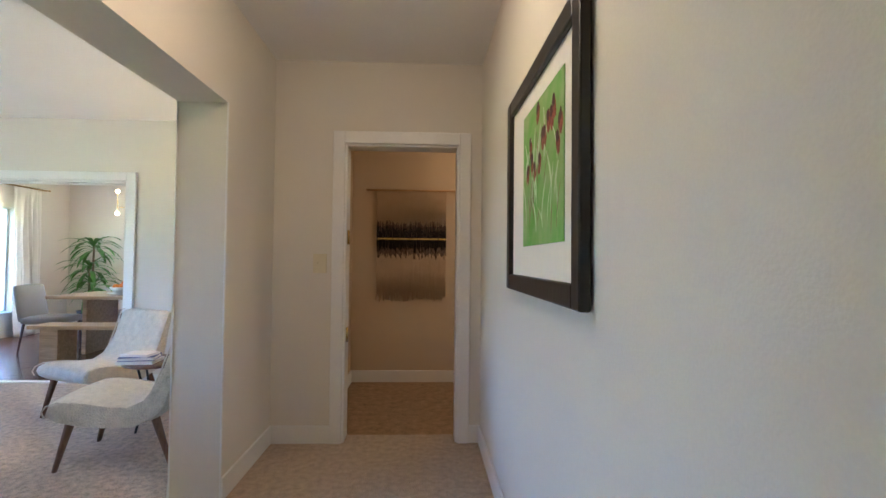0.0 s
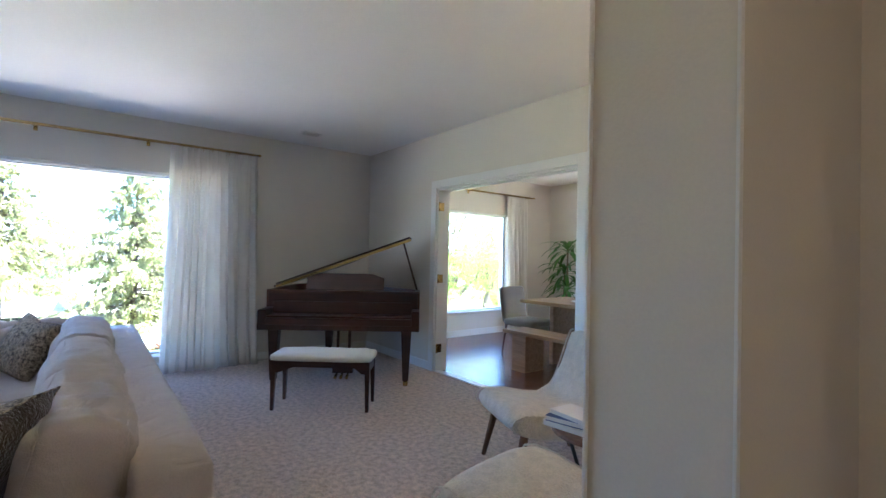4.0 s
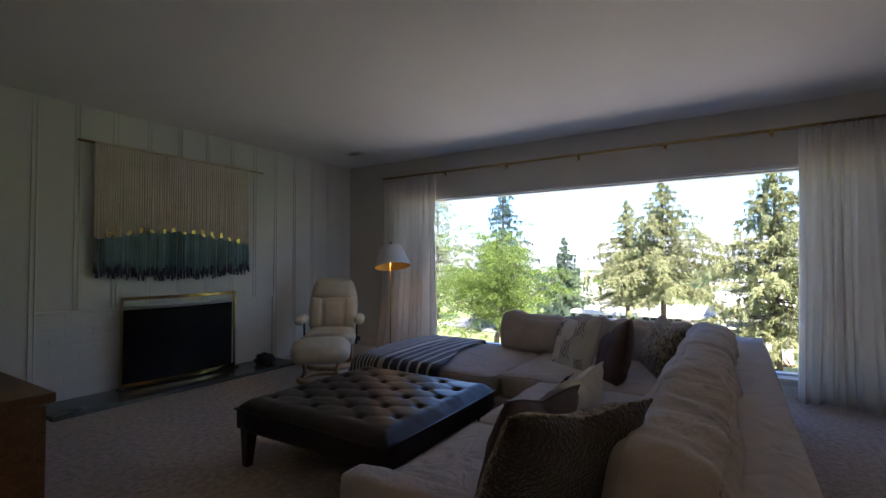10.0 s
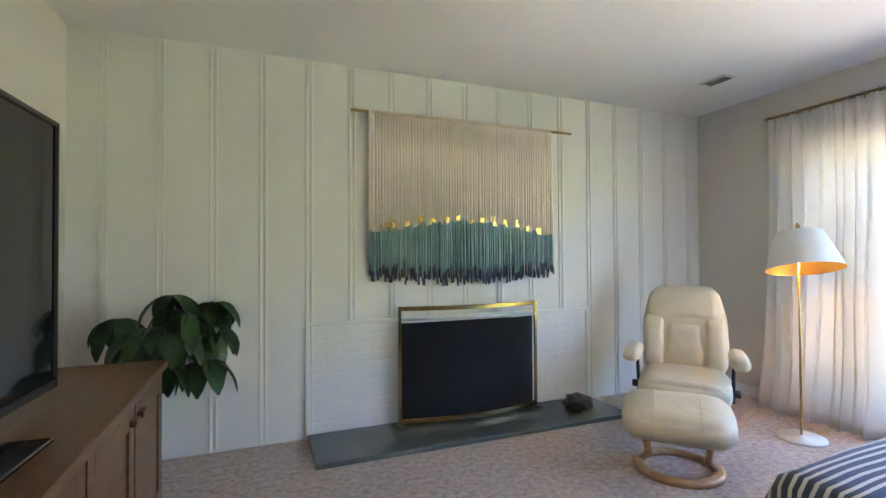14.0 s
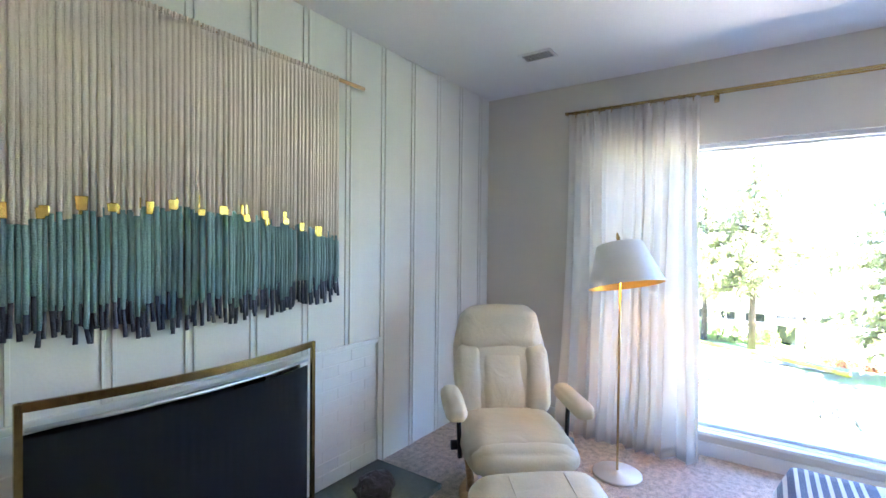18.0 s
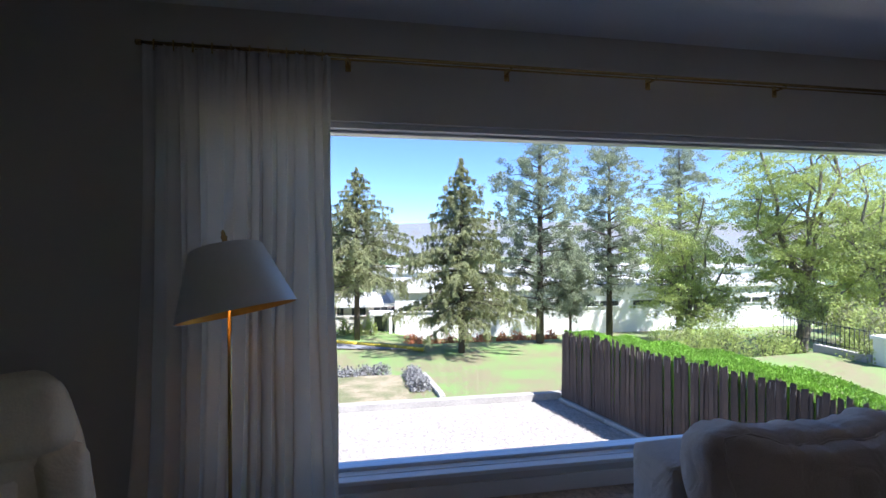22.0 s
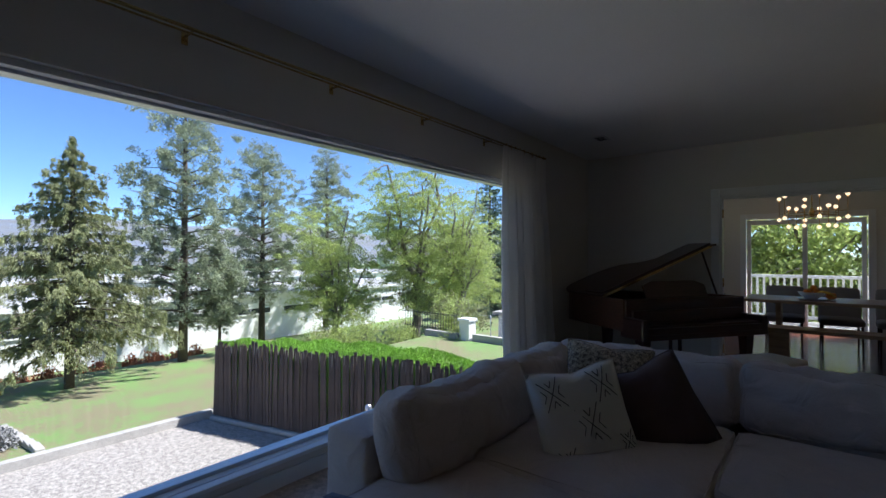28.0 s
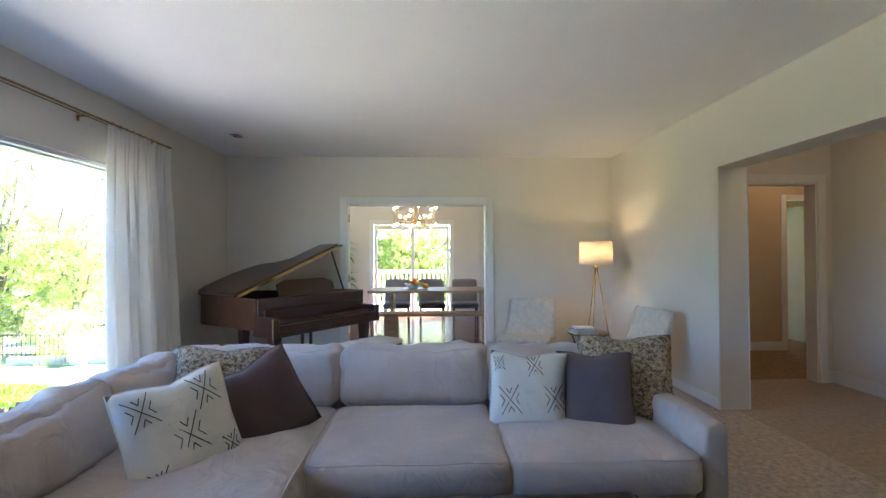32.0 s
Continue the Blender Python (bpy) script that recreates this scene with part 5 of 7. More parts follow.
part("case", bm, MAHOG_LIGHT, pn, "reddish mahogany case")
bpart("front_board", [(0.02, 0.245, 0.62, 1.46, 0.275, 0.875)], MAHOG, pn, bevel=0.005)
bpart("arm_block", [(0.0, 0.0, 0.545, 0.075, 0.28, 0.72)], MAHOG, pn, bevel=0.012)
bpart("arm_block", [(1.405, 0.0, 0.545, 1.48, 0.28, 0.72)], MAHOG, pn, bevel=0.012)
bpart("key_bed", [(0.0, 0.0, 0.535, 1.48, 0.30, 0.585)], MAHOG, pn, bevel=0.006)
bpart("key_slip", [(0.075, 0.0, 0.585, 1.405, 0.03, 0.645)], MAHOG, pn, bevel=0.004)
bpart("fallboard", [(0.075, 0.03, 0.645, 1.405, 0.235, 0.665), (0.075, 0.215, 0.665, 1.405, 0.245, 0.78)], MAHOG, pn, "closed fallboard", bevel=0.006)
bpart("plate", [(0.2, 0.45, 0.765, 1.2, 0.9, 0.785)], BRASS, pn, "gilt iron plate")
bm = bmesh.new()
lo_ = [(0.35, 0), (1.12, 0), (1.12, 0.13), (1.0, 0.175), (0.47, 0.175), (0.35, 0.13)]
va, vb = [bm.verts.new((u, 0, z)) for u, z in lo_], [bm.verts.new((u, 0.018, z)) for u, z in lo_]
bm.faces.new(va[::-1])
bm.faces.new(vb)
for k in range(6):
    bm.faces.new((va[k], va[(k + 1) % 6], vb[(k + 1) % 6], vb[k]))
part("music_desk", bm, MAHOG, pn, "folding music desk", at=pose(0, 0.36, 0.885, -22, 0, 0))
# lid: main leaf hinged on the straight side, front flap folded back on it
LT = 20.5
lid_at = pose(0.0, 0, 0.895, 0, -LT, 0)
bm = bmesh.new()
pts = [(u - 0.012, v) for u, v in rim_outline(-0.012, 0.56)]
lo4, hi4 = [bm.verts.new((u, v, 0)) for u, v in pts], [bm.verts.new((u, v, 0.018)) for u, v in pts]
bm.faces.new(lo4[::-1])
bm.faces.new(hi4)
for k in range(len(pts)):
    bm.faces.new((lo4[k], lo4[(k + 1) % len(pts)], hi4[(k + 1) % len(pts)], hi4[k]))
lid = part("lid", bm, MAHOG, pn, "raised lid", at=lid_at)
bpart("front_flap", [(0.0, 0.56, 0.02, 1.47, 0.86, 0.036)], MAHOG, lid, "folded front flap", bevel=0.004)
bpart("lid_edge", [(0.0, 0.548, -0.014, 1.47, 0.562, 0.014)], BRASS, lid, "gilt edge strip")
bm = bmesh.new()
tube(bm, [(1.45, 0.56, 0.885), (1.30, 0.62, 1.37)], 0.011, 8)
part("prop_stick", bm, MAHOG, pn)
for u, v in ((0.12, 0.14), (1.36, 0.14), (0.45, 1.1)):
    bm = bmesh.new()
    vs = box(bm, u - 0.05, v - 0.05, 0.05, u + 0.05, v + 0.05, 0.55, bevel=0.004)
    for p in bm.verts:
        if p.co.z < 0.3:
            p.co.x, p.co.y = u + (p.co.x - u) * 0.55, v + (p.co.y - v) * 0.55
    lg = part("leg", bm, MAHOG, pn, "tapered leg")
    bm = bmesh.new()
    lathe(bm, [(0, 0.0), (0.022, 0.003), (0.025, 0.03), (0.015, 0.055), (0, 0.055)], 12, (u, v, 0))
    part("caster", bm, BRASS, lg, "brass caster")
ly = bpart("pedal_lyre", [(0.66, 0.38, 0.12, 0.685, 0.41, 0.56), (0.775, 0.38, 0.12, 0.80, 0.41, 0.56), (0.63, 0.35, 0.06, 0.83, 0.43, 0.125)], MAHOG, pn, bevel=0.005)
for k in range(3):
    bm = bmesh.new()
    tube(bm, [(0.675 + k * 0.055, 0.36, 0.055), (0.675 + k * 0.055, 0.30, 0.05), (0.675 + k * 0.055, 0.25, 0.04)], 0.011, 6, 0.016)
    part("pedal", bm, BRASS, ly, "brass pedal")

pb = thing("piano_bench", "mahogany piano bench with a white padded seat", "bench", pose(1.95, 6.23, 0, 0, 0, 52))
bm = bmesh.new()
puff(bm, -0.40, -0.165, 0.385, 0.40, 0.165, 0.445, r=0.025, bulge=0.012, wr=0.003)
part("seat_pad", bm, WHITE_CLOTH, pb, "white padded seat")
for y in (-0.155, 0.135):
    bm = bmesh.new()
    pts = [(-0.385, 0.395), (-0.385, 0.30), (-0.33, 0.30)] + [(-0.33 + 0.06 * i, 0.30 + 0.045 * min(1, i * 0.5) if i < 2 else 0.345) for i in range(1, 11)] + [(0.33, 0.30), (0.385, 0.30), (0.385, 0.395)]
    a = [bm.verts.new((x, y, z)) for x, z in pts]
    b = [bm.verts.new((x, y + 0.02, z)) for x, z in pts]
    bm.faces.new(a)
    bm.faces.new(b[::-1])
    for k in range(len(pts)):
        bm.faces.new((a[k], b[k], b[(k + 1) % len(pts)], a[(k + 1) % len(pts)]))
    part("apron", bm, MAHOG, pb, "shaped apron")
for x in (-0.385, 0.365):
    bpart("end_rail", [(x, -0.135, 0.31, x + 0.02, 0.135, 0.39)], MAHOG, pb)
for sx in (-1, 1):
    for sy in (-1, 1):
        bm = bmesh.new()
        box(bm, sx * 0.37 - 0.02, sy * 0.135 - 0.02, 0, sx * 0.37 + 0.02, sy * 0.135 + 0.02, 0.385, bevel=0.003)
        for p in bm.verts:
            if p.co.z < 0.1:
                p.co.x, p.co.y = sx * 0.375 + (p.co.x - sx * 0.37) * 0.62, sy * 0.14 + (p.co.y - sy * 0.135) * 0.62
        part("leg", bm, MAHOG, pb, "tapered leg")


# ---- accent chairs, side table, tripod lamp ----
def slipper_chair(at, label):
    c = thing("slipper_chair", label, "chair", at, "white boucle slipper chairs")
    bm = bmesh.new()
    rows = []
    prof = [(-0.30, 0.335), (-0.315, 0.37), (-0.295, 0.405), (-0.24, 0.425), (-0.12, 0.415), (0.02, 0.385), (0.13, 0.375), (0.20, 0.40), (0.25, 0.47), (0.29, 0.57), (0.33, 0.69), (0.36, 0.77), (0.375, 0.795), (0.395, 0.80), (0.41, 0.785), (0.40, 0.72), (0.375, 0.60), (0.345, 0.47), (0.31, 0.35), (0.26, 0.285), (0.16, 0.25), (0.0, 0.255), (-0.16, 0.28), (-0.26, 0.305)]
    m = 16
    for i in range(m + 1):
        s = -1 + 2 * i / m
        e = 1 - abs(s) ** 6
        row = []
        for y, z in prof:
            cy, cz = (0.0, 0.35) if y < 0.2 and z < 0.45 else (0.33, 0.6)
            k = 0.90 + 0.10 * e
            wide = 0.29 - (0.02 if z > 0.55 else 0)
            row.append(bm.verts.new((s * wide, cy + (y - cy) * k, cz + (z - cz) * k + 0.01 * (1 - s * s) * (1 if z > 0.37 and y < 0.2 else 0))))
        rows.append(row)
    n = len(prof)
    for a, b in zip(rows, rows[1:]):
        for k in range(n):
            bm.faces.new((a[k], b[k], b[(k + 1) % n], a[(k + 1) % n])).smooth = True
    bm.faces.new(rows[0])
    bm.faces.new(rows[-1][::-1])
    part("shell", bm, BOUCLE, c, "one-piece padded seat and back")
    bm = bmesh.new()
    for s in (-1, 1):
        x = s * 0.285
        tube(bm, [(x, y * 0.99, z * 0.99 + 0.002) for y, z in prof[:14]], 0.005, 5)
    part("piping", bm, BOUCLE, c)
    for sx in (-1, 1):
        for y0, y1 in ((-0.20, -0.27), (0.24, 0.34)):
            bm = bmesh.new()
            tube(bm, [(sx * 0.23, y1, 0), (sx * 0.21, y0, 0.30)], 0.013, 10, 0.025)
            part("leg", bm, WALNUT, c, "splayed tapered walnut leg")
    return c


slipper_chair(pose(4.42, 6.03, 0, 0, 0, -82) @ Matrix.Diagonal((1, 1, 0.965, 1)), "white boucle slipper chair on splayed walnut legs beside the hall opening")
slipper_chair(pose(3.70, 6.84, 0, 0, 0, -22) @ Matrix.Diagonal((1, 1, 0.965, 1)), "white boucle slipper chair on splayed walnut legs near the dining opening")
st = thing("side_table", "small round side table with black metal legs", "side table", pose(4.30, 6.55, 0))
bm = bmesh.new()
lathe(bm, [(0, 0.445), (0.21, 0.445), (0.22, 0.452), (0.22, 0.462), (0.21, 0.468), (0, 0.468)], 36)
part("top", bm, WALNUT, st, "round wooden top")
for i in range(3):
    a = i * 2.094 + 0.4
    bm = bmesh.new()
    tube(bm, [(0.19 * math.cos(a), 0.19 * math.sin(a), 0.445), (0.10 * math.cos(a), 0.10 * math.sin(a), 0.22), (0.20 * math.cos(a), 0.20 * math.sin(a), 0.0)], 0.008, 8)
    part("leg", bm, BLACK, st, "bent black metal leg")
BLUE_COVER = mat("blue_book_cover", (0.05, 0.08, 0.22), 0.5, vary=0.15)
for i, (col, wd, dp, th, tw) in enumerate(((PAPER, 0.25, 0.19, 0.022, 6), (BLUE_COVER, 0.23, 0.17, 0.026, 12), (PAPER, 0.2, 0.15, 0.018, -4))):
    z = 0.468 + (0, 0.0225, 0.049)[i]
    bk = thing("book", "blue-covered hardback book lying in a stack" if col is BLUE_COVER else "white-covered hardback book lying in a stack", "book", pose(4.22, 6.48, z, 0, 0, tw), "stacked books")
    bpart("cover", [(-wd / 2, -dp / 2, 0, wd / 2, dp / 2, 0.003), (-wd / 2, -dp / 2, th - 0.003, wd / 2, dp / 2, th), (-wd / 2, dp / 2 - 0.003, 0.003, wd / 2, dp / 2, th - 0.003)], col, bk)
    bpart("pages", [(-wd / 2 + 0.004, -dp / 2 + 0.004, 0.003, wd / 2 - 0.004, dp / 2 - 0.003, th - 0.003)], PAPER, bk, "white page block")
tl = thing("tripod_lamp", "tripod floor lamp with a white drum shade, switched on", "lamp", pose(4.55, 6.98, 0))
for i in range(3):
    a = i * 2.094 - 0.6
    bm = bmesh.new()
    tube(bm, [(0.20 * math.cos(a), 0.20 * math.sin(a), 0.0), (0.012 * math.cos(a), 0.012 * math.sin(a), 1.14)], 0.007, 8)
    part("leg", bm, BRASS, tl, "slim brass leg")
bm = bmesh.new()
lathe(bm, [(0, 1.13), (0.03, 1.13), (0.03, 1.16), (0.012, 1.17), (0.012, 1.24), (0, 1.24)], 14)
part("socket", bm, BRASS, tl, "brass socket")
bm = bmesh.new()
lathe(bm, [(0.19, 1.185), (0.185, 1.45)], 40)
part("shade", bm, SHADE, tl, "white linen drum shade").modifiers.new("thickness", "SOLIDIFY").thickness = 0.003
bm = bmesh.new()
bmesh.ops.create_uvsphere(bm, u_segments=14, v_segments=8, radius=0.032, matrix=Matrix.Translation((0, 0, 1.30)))
smooth_all(bm)
part("bulb", bm, BULB, tl, "glowing warm bulb")
ld = bpy.data.lights.new("tripod_lamp_light", "POINT")
ld.energy, ld.color, ld.shadow_soft_size = 0.42, (1.0, 0.68, 0.36), 0.035
lo = new("tripod_lamp_light", ld)
lo.location = (4.55, 6.98, 1.36)

# ---- dining room ----
dt = thing("dining_table", "long pale oak dining table on slab trestle legs", "table", pose(2.76, 9.32, 0))
bpart("tabletop", [(-1.12, -0.45, 0.70, 1.12, 0.45, 0.74)], OAK_TABLE, dt, bevel=0.008)
for x in (-0.78, 0.72):
    bpart("slab_leg", [(x, -0.30, 0, x + 0.055, 0.30, 0.70)], OAK_TABLE, dt, bevel=0.005)
bpart("stretcher", [(-0.73, -0.03, 0.28, 0.72, 0.03, 0.36)], OAK_TABLE, dt, bevel=0.004)
db = thing("dining_bench", "pale oak dining bench on slab legs", "bench", pose(2.76, 8.58, 0))
bpart("seat", [(-0.95, -0.17, 0.40, 0.95, 0.17, 0.44)], OAK_TABLE, db, bevel=0.006)
for x in (-0.82, 0.62):
    bpart("slab_leg", [(x, -0.15, 0, x + 0.2, 0.15, 0.40)], OAK_TABLE, db, bevel=0.004)


def dining_chair(at):
    c = thing("dining_chair", "grey upholstered dining chair with slim dark legs", "chair", at, "chairs round the dining table")
    bm = bmesh.new()
    puff(bm, -0.23, -0.24, 0.37, 0.23, 0.22, 0.46, r=0.03, bulge=0.012, wr=0.003)
    part("seat", bm, PANELGREY, c)
    bm = bmesh.new()
    puff(bm, -0.225, -0.03, 0, 0.225, 0.035, 0.46, r=0.025, bulge=0.01, wr=0.003)
    part("backrest", bm, PANELGREY, c, at=pose(0, 0.215, 0.40, -10, 0, 0))
    for sx in (-1, 1):
        for y0, y1 in ((-0.20, -0.22), (0.19, 0.25)):
            bm = bmesh.new()
            tube(bm, [(sx * 0.205, y1, 0), (sx * 0.20, y0, 0.38)], 0.010, 8, 0.016)
            part("leg", bm, MAHOG, c, "slim dark wooden leg")
    return c


base_chair = dining_chair(pose(2.04, 9.88, 0))
for x, y, a in ((2.66, 9.90, 2), (3.25, 9.88, -2), (1.46, 9.22, 92), (4.08, 9.2, -88)):
    copy_thing(base_chair, pose(x, y, 0, 0, 0, a))
bowl = thing("fruit_bowl", "white bowl of oranges and bananas on the dining table", "bowl", pose(2.40, 9.2, 0.74))
bm = bmesh.new()
lathe(bm, [(0, 0), (0.09, 0), (0.20, 0.018), (0.205, 0.024), (0.09, 0.012), (0, 0.012)], 30)
part("plate", bm, WHITE_METAL, bowl, "white plate")
bm = bmesh.new()
lathe(bm, [(0, 0.014), (0.06, 0.014), (0.12, 0.06), (0.145, 0.10), (0.14, 0.10), (0.11, 0.065), (0, 0.03)], 30)
part("dish", bm, WHITE_METAL, bowl, "white dish", at=pose(-0.05, 0, 0))
ORANGE = mat("orange_peel", (0.75, 0.24, 0.03), 0.5, vary=0.1, fine=150, bump=0.3)
for x, y, z in ((-0.08, 0.03, 0.10), (0.0, -0.03, 0.105), (-0.10, -0.05, 0.10), (-0.03, 0.02, 0.15), (0.13, 0.0, 0.055), (0.16, 0.06, 0.055)):
    bm = bmesh.new()
    bmesh.ops.create_uvsphere(bm, u_segments=14, v_segments=9, radius=0.04)
    smooth_all(bm)
    part("orange", bm, ORANGE, bowl, "orange", at=pose(x, y, z))
BANANA = mat("banana_skin", (0.72, 0.46, 0.06), 0.5, vary=0.15)
for k in range(3):
    bm = bmesh.new()
    tube(bm, [(0.0, -0.08, 0.09), (0.06, -0.10, 0.11), (0.13, -0.09, 0.09), (0.18, -0.06, 0.05)], 0.013, 8, 0.008)
    part("banana", bm, BANANA, bowl, "yellow banana", at=pose(0, 0.025 * k, 0.004 * k))

ch = thing("chandelier", "brass chandelier with twelve upright rods and frosted bulbs", "chandelier", pose(2.36, 9.75, 0))
bm = bmesh.new()
lathe(bm, [(0, H - 0.001), (0.06, H - 0.001), (0.06, H - 0.02), (0.012, H - 0.03), (0, H - 0.03)], 20)
part("ceiling_rose", bm, BRASS, ch)
bm = bmesh.new()
tube(bm, [(0, 0, H - 0.02), (0, 0, 1.87)], 0.008, 8)
lathe(bm, [(0, 1.84), (0.025, 1.85), (0.03, 1.90), (0.02, 1.96), (0, 1.97)], 14)
part("stem", bm, BRASS, ch)
for i in range(12):
    a = i * math.pi / 6 + 0.2
    r = 0.39 if i % 2 else 0.26
    x, y = r * math.cos(a), r * math.sin(a)
    zt, zb = (2.11, 1.84) if i % 2 else (1.96, 1.73)
    bm = bmesh.new()
    zm = 1.91 if i % 2 else 1.87
    tube(bm, [(0, 0, zm), (x, y, zm)], 0.004, 6)
    tube(bm, [(x, y, zb), (x, y, zt)], 0.0045, 6)
    arm = part("arm", bm, BRASS, ch, "brass arm and rod")
    for z in (zt + 0.016, zb - 0.016):
        bm = bmesh.new()
        bmesh.ops.create_uvsphere(bm, u_segments=12, v_segments=8, radius=0.026, matrix=Matrix.Translation((x, y, z)))
        smooth_all(bm)
        part("bulb", bm, BULB_W, arm, "frosted glowing bulb")

dp = thing("potted_palm", "tall corn plant with arching bright green leaves in a pot", "potted plant", pose(0.72, 10.95, 0))
bm = bmesh.new()
lathe(bm, [(0, 0), (0.14, 0), (0.18, 0.32), (0.19, 0.34), (0.17, 0.34), (0.16, 0.30), (0, 0.30)], 24)
part("pot", bm, POT, dp, "dark ceramic pot")
for (x, y, top) in ((0.03, 0.0, 1.42), (-0.05, 0.04, 1.05), (0.06, -0.04, 0.78)):
    bm = bmesh.new()
    tube(bm, [(x * 0.7, y * 0.7, 0.3), (x, y, 0.7 if top > 0.8 else 0.6), (x * 1.2, y * 1.2, top)], 0.02, 8, 0.015)
    part("cane", bm, mat("woody_cane", (0.18, 0.13, 0.08), 0.8, vary=0.3), dp)
    for k in range(26):
        a = k * 2.4 + random.uniform(-0.2, 0.2)
        up = 1.6 - 1.7 * (k / 26)
        bm = bmesh.new()
        leaf(bm, (x * 1.2, y * 1.2, top - 0.004 * k), (math.cos(a), math.sin(a), up), random.uniform(0.40, 0.54), random.uniform(0.055, 0.075), random.uniform(1.2, 2.0), 0.25, 7)
        part("leaf", bm, PALM, dp)

# ---- outdoors: ground, wall, fence ----
BARK = mat("conifer_bark", (0.10, 0.075, 0.055), 0.95, vary=0.35, scale=4, fine=30, bump=0.8)
GREYBARK = mat("grey_brown_bark", (0.19, 0.155, 0.125), 0.95, vary=0.3, scale=4, fine=30, bump=0.8)
NEEDLE = mat("spruce_needles", (0.34, 0.355, 0.17), 0.8, vary=0.25, scale=0.6, fine=3, island=True, tint=(0.25, 0.25, 0.13), trans=0.45, spec=0.2)
PINE = mat("pine_needles", (0.38, 0.41, 0.27), 0.8, vary=0.25, scale=0.6, fine=3, island=True, tint=(0.29, 0.32, 0.21), trans=0.45, spec=0.2)
DARKPINE = mat("dark_cedar_needles", (0.13, 0.18, 0.115), 0.8, vary=0.3, scale=0.6, fine=3, island=True, trans=0.35, spec=0.2)
SPRING = mat("spring_leaves", (0.45, 0.51, 0.17), 0.7, vary=0.22, scale=0.8, fine=4, island=True, trans=0.5, spec=0.2)
BLUEPINE = mat("blue_spruce_needles", (0.06, 0.10, 0.075), 0.8, vary=0.3, scale=0.6, fine=3, island=True, trans=0.2, spec=0.2)
APPLE = mat("bright_spring_leaves", (0.17, 0.235, 0.055), 0.7, vary=0.25, scale=0.8, fine=4, island=True, trans=0.45, spec=0.2)
ROADM = mat("asphalt", (0.22, 0.215, 0.21), 0.9, vary=0.2, scale=1, fine=30)
YELLOW = mat("yellow_kerb_paint", (0.62, 0.45, 0.04), 0.8, vary=0.15, scale=2, fine=10)
STUCCO = mat("pale_stucco", (0.78, 0.76, 0.72), 0.9, vary=0.07, scale=1, fine=10, bump=0.2)
STUCCO_TAN = mat("tan_stucco", (0.58, 0.53, 0.45), 0.9, vary=0.07, scale=1, fine=10, bump=0.2)
DARKGLASS = mat("dark_window_glass", (0.03, 0.035, 0.04), 0.15, vary=0.2)
FENCEWOOD = woodgrain("weathered_dark_boards", (0.042, 0.029, 0.023), (0.125, 0.088, 0.068), 0.9, 2, 0.0, 1.0, "object")
HEDGEGRASS = mat("lush_grass", (0.22, 0.40, 0.04), 0.8, vary=0.25, scale=2, fine=20, island=True, trans=0.3)
SOIL = mat("dry_bed_soil", (0.27, 0.21, 0.14), 0.95, vary=0.35, scale=1.2, fine=14, bump=0.8, tint=(0.22, 0.23, 0.10), contrast=2.2)
LAVENDER = mat("grey_lavender", (0.25, 0.24, 0.23), 0.9, vary=0.3, scale=4, fine=20, island=True)
ORANGELEAF = mat("orange_red_shrub", (0.52, 0.19, 0.09), 0.8, vary=0.3, scale=2, fine=10, island=True, trans=0.2)
# Distance haze is mixed into the blue-grey colour of the hills.
RIDGE = mat("haze_tinted_hills", (0.155, 0.175, 0.215), 1.0, vary=0.15, scale=0.012, fine=0.05, tint=(0.20, 0.19, 0.165), contrast=1.4)


def gz(x, y):
    """Height of the open ground."""
    dip = 0.75 * min(1, max(0, (-21.8 - x) / 1.8)) * min(1, max(0, (y - 3.4) / 1.4))
    if x > -8.7:
        return GZ
    if x > -17:
        return GZ - 0.05 - 1.0 * (-8.7 - x) / 8.3
    if x > -30:
        return GZ - 1.05 - 0.6 * (-17 - x) / 13 - dip
    return GZ - 1.65 - 0.02 * min(400, -30 - x) - dip


def grid_mesh(xs, ys, f):
    bm = bmesh.new()
    g = [[bm.verts.new((x, y, f(x, y))) for y in ys] for x in xs]
    for a, b in zip(g, g[1:]):
        for k in range(len(ys) - 1):
            bm.faces.new((a[k], b[k], b[k + 1], a[k + 1])).smooth = True
    return bm


far = [-3000, -1500, -700, -300, -150, -90]
xs = far + [-60, -45, -36] + [-30 + i * 1.0 for i in range(22)]
ysv = [-3000, -900, -300, -120, -60, -35] + [-24 + 2 * i for i in range(36)] + [60, 100, 200, 500, 1500, 3000]
xs = xs + [-8.46]
bm = grid_mesh(xs, ysv, lambda x, y: gz(x, y) + (0.07 * noise.noise((x * 0.3, y * 0.3, 0)) if -18 < x < -9 else 0))
tagged(part("ground", bm, GRASS), "patchy green lawn sloping away from the house", "ground", kind="structure")
solid("ground_gravel", [(-8.46, -60, GZ - 0.3, 0.0, 60, GZ)], GRAVEL, "pale gravel parking yard below the window", "ground")
solid("ground_east", [(0.0, -3000, GZ - 0.6, 3000, 3000, GZ - 0.02)], GRASS, "open ground around the house", "ground")
solid("retaining_wall", [(-8.60, -30, GZ - 0.3, -8.42, 7.0, GZ + 0.17)], CONCRETE, "low concrete retaining wall along the gravel yard", "retaining wall", kind="", bevel=0.01)
random.seed(21)
bm = bmesh.new()
peb = []
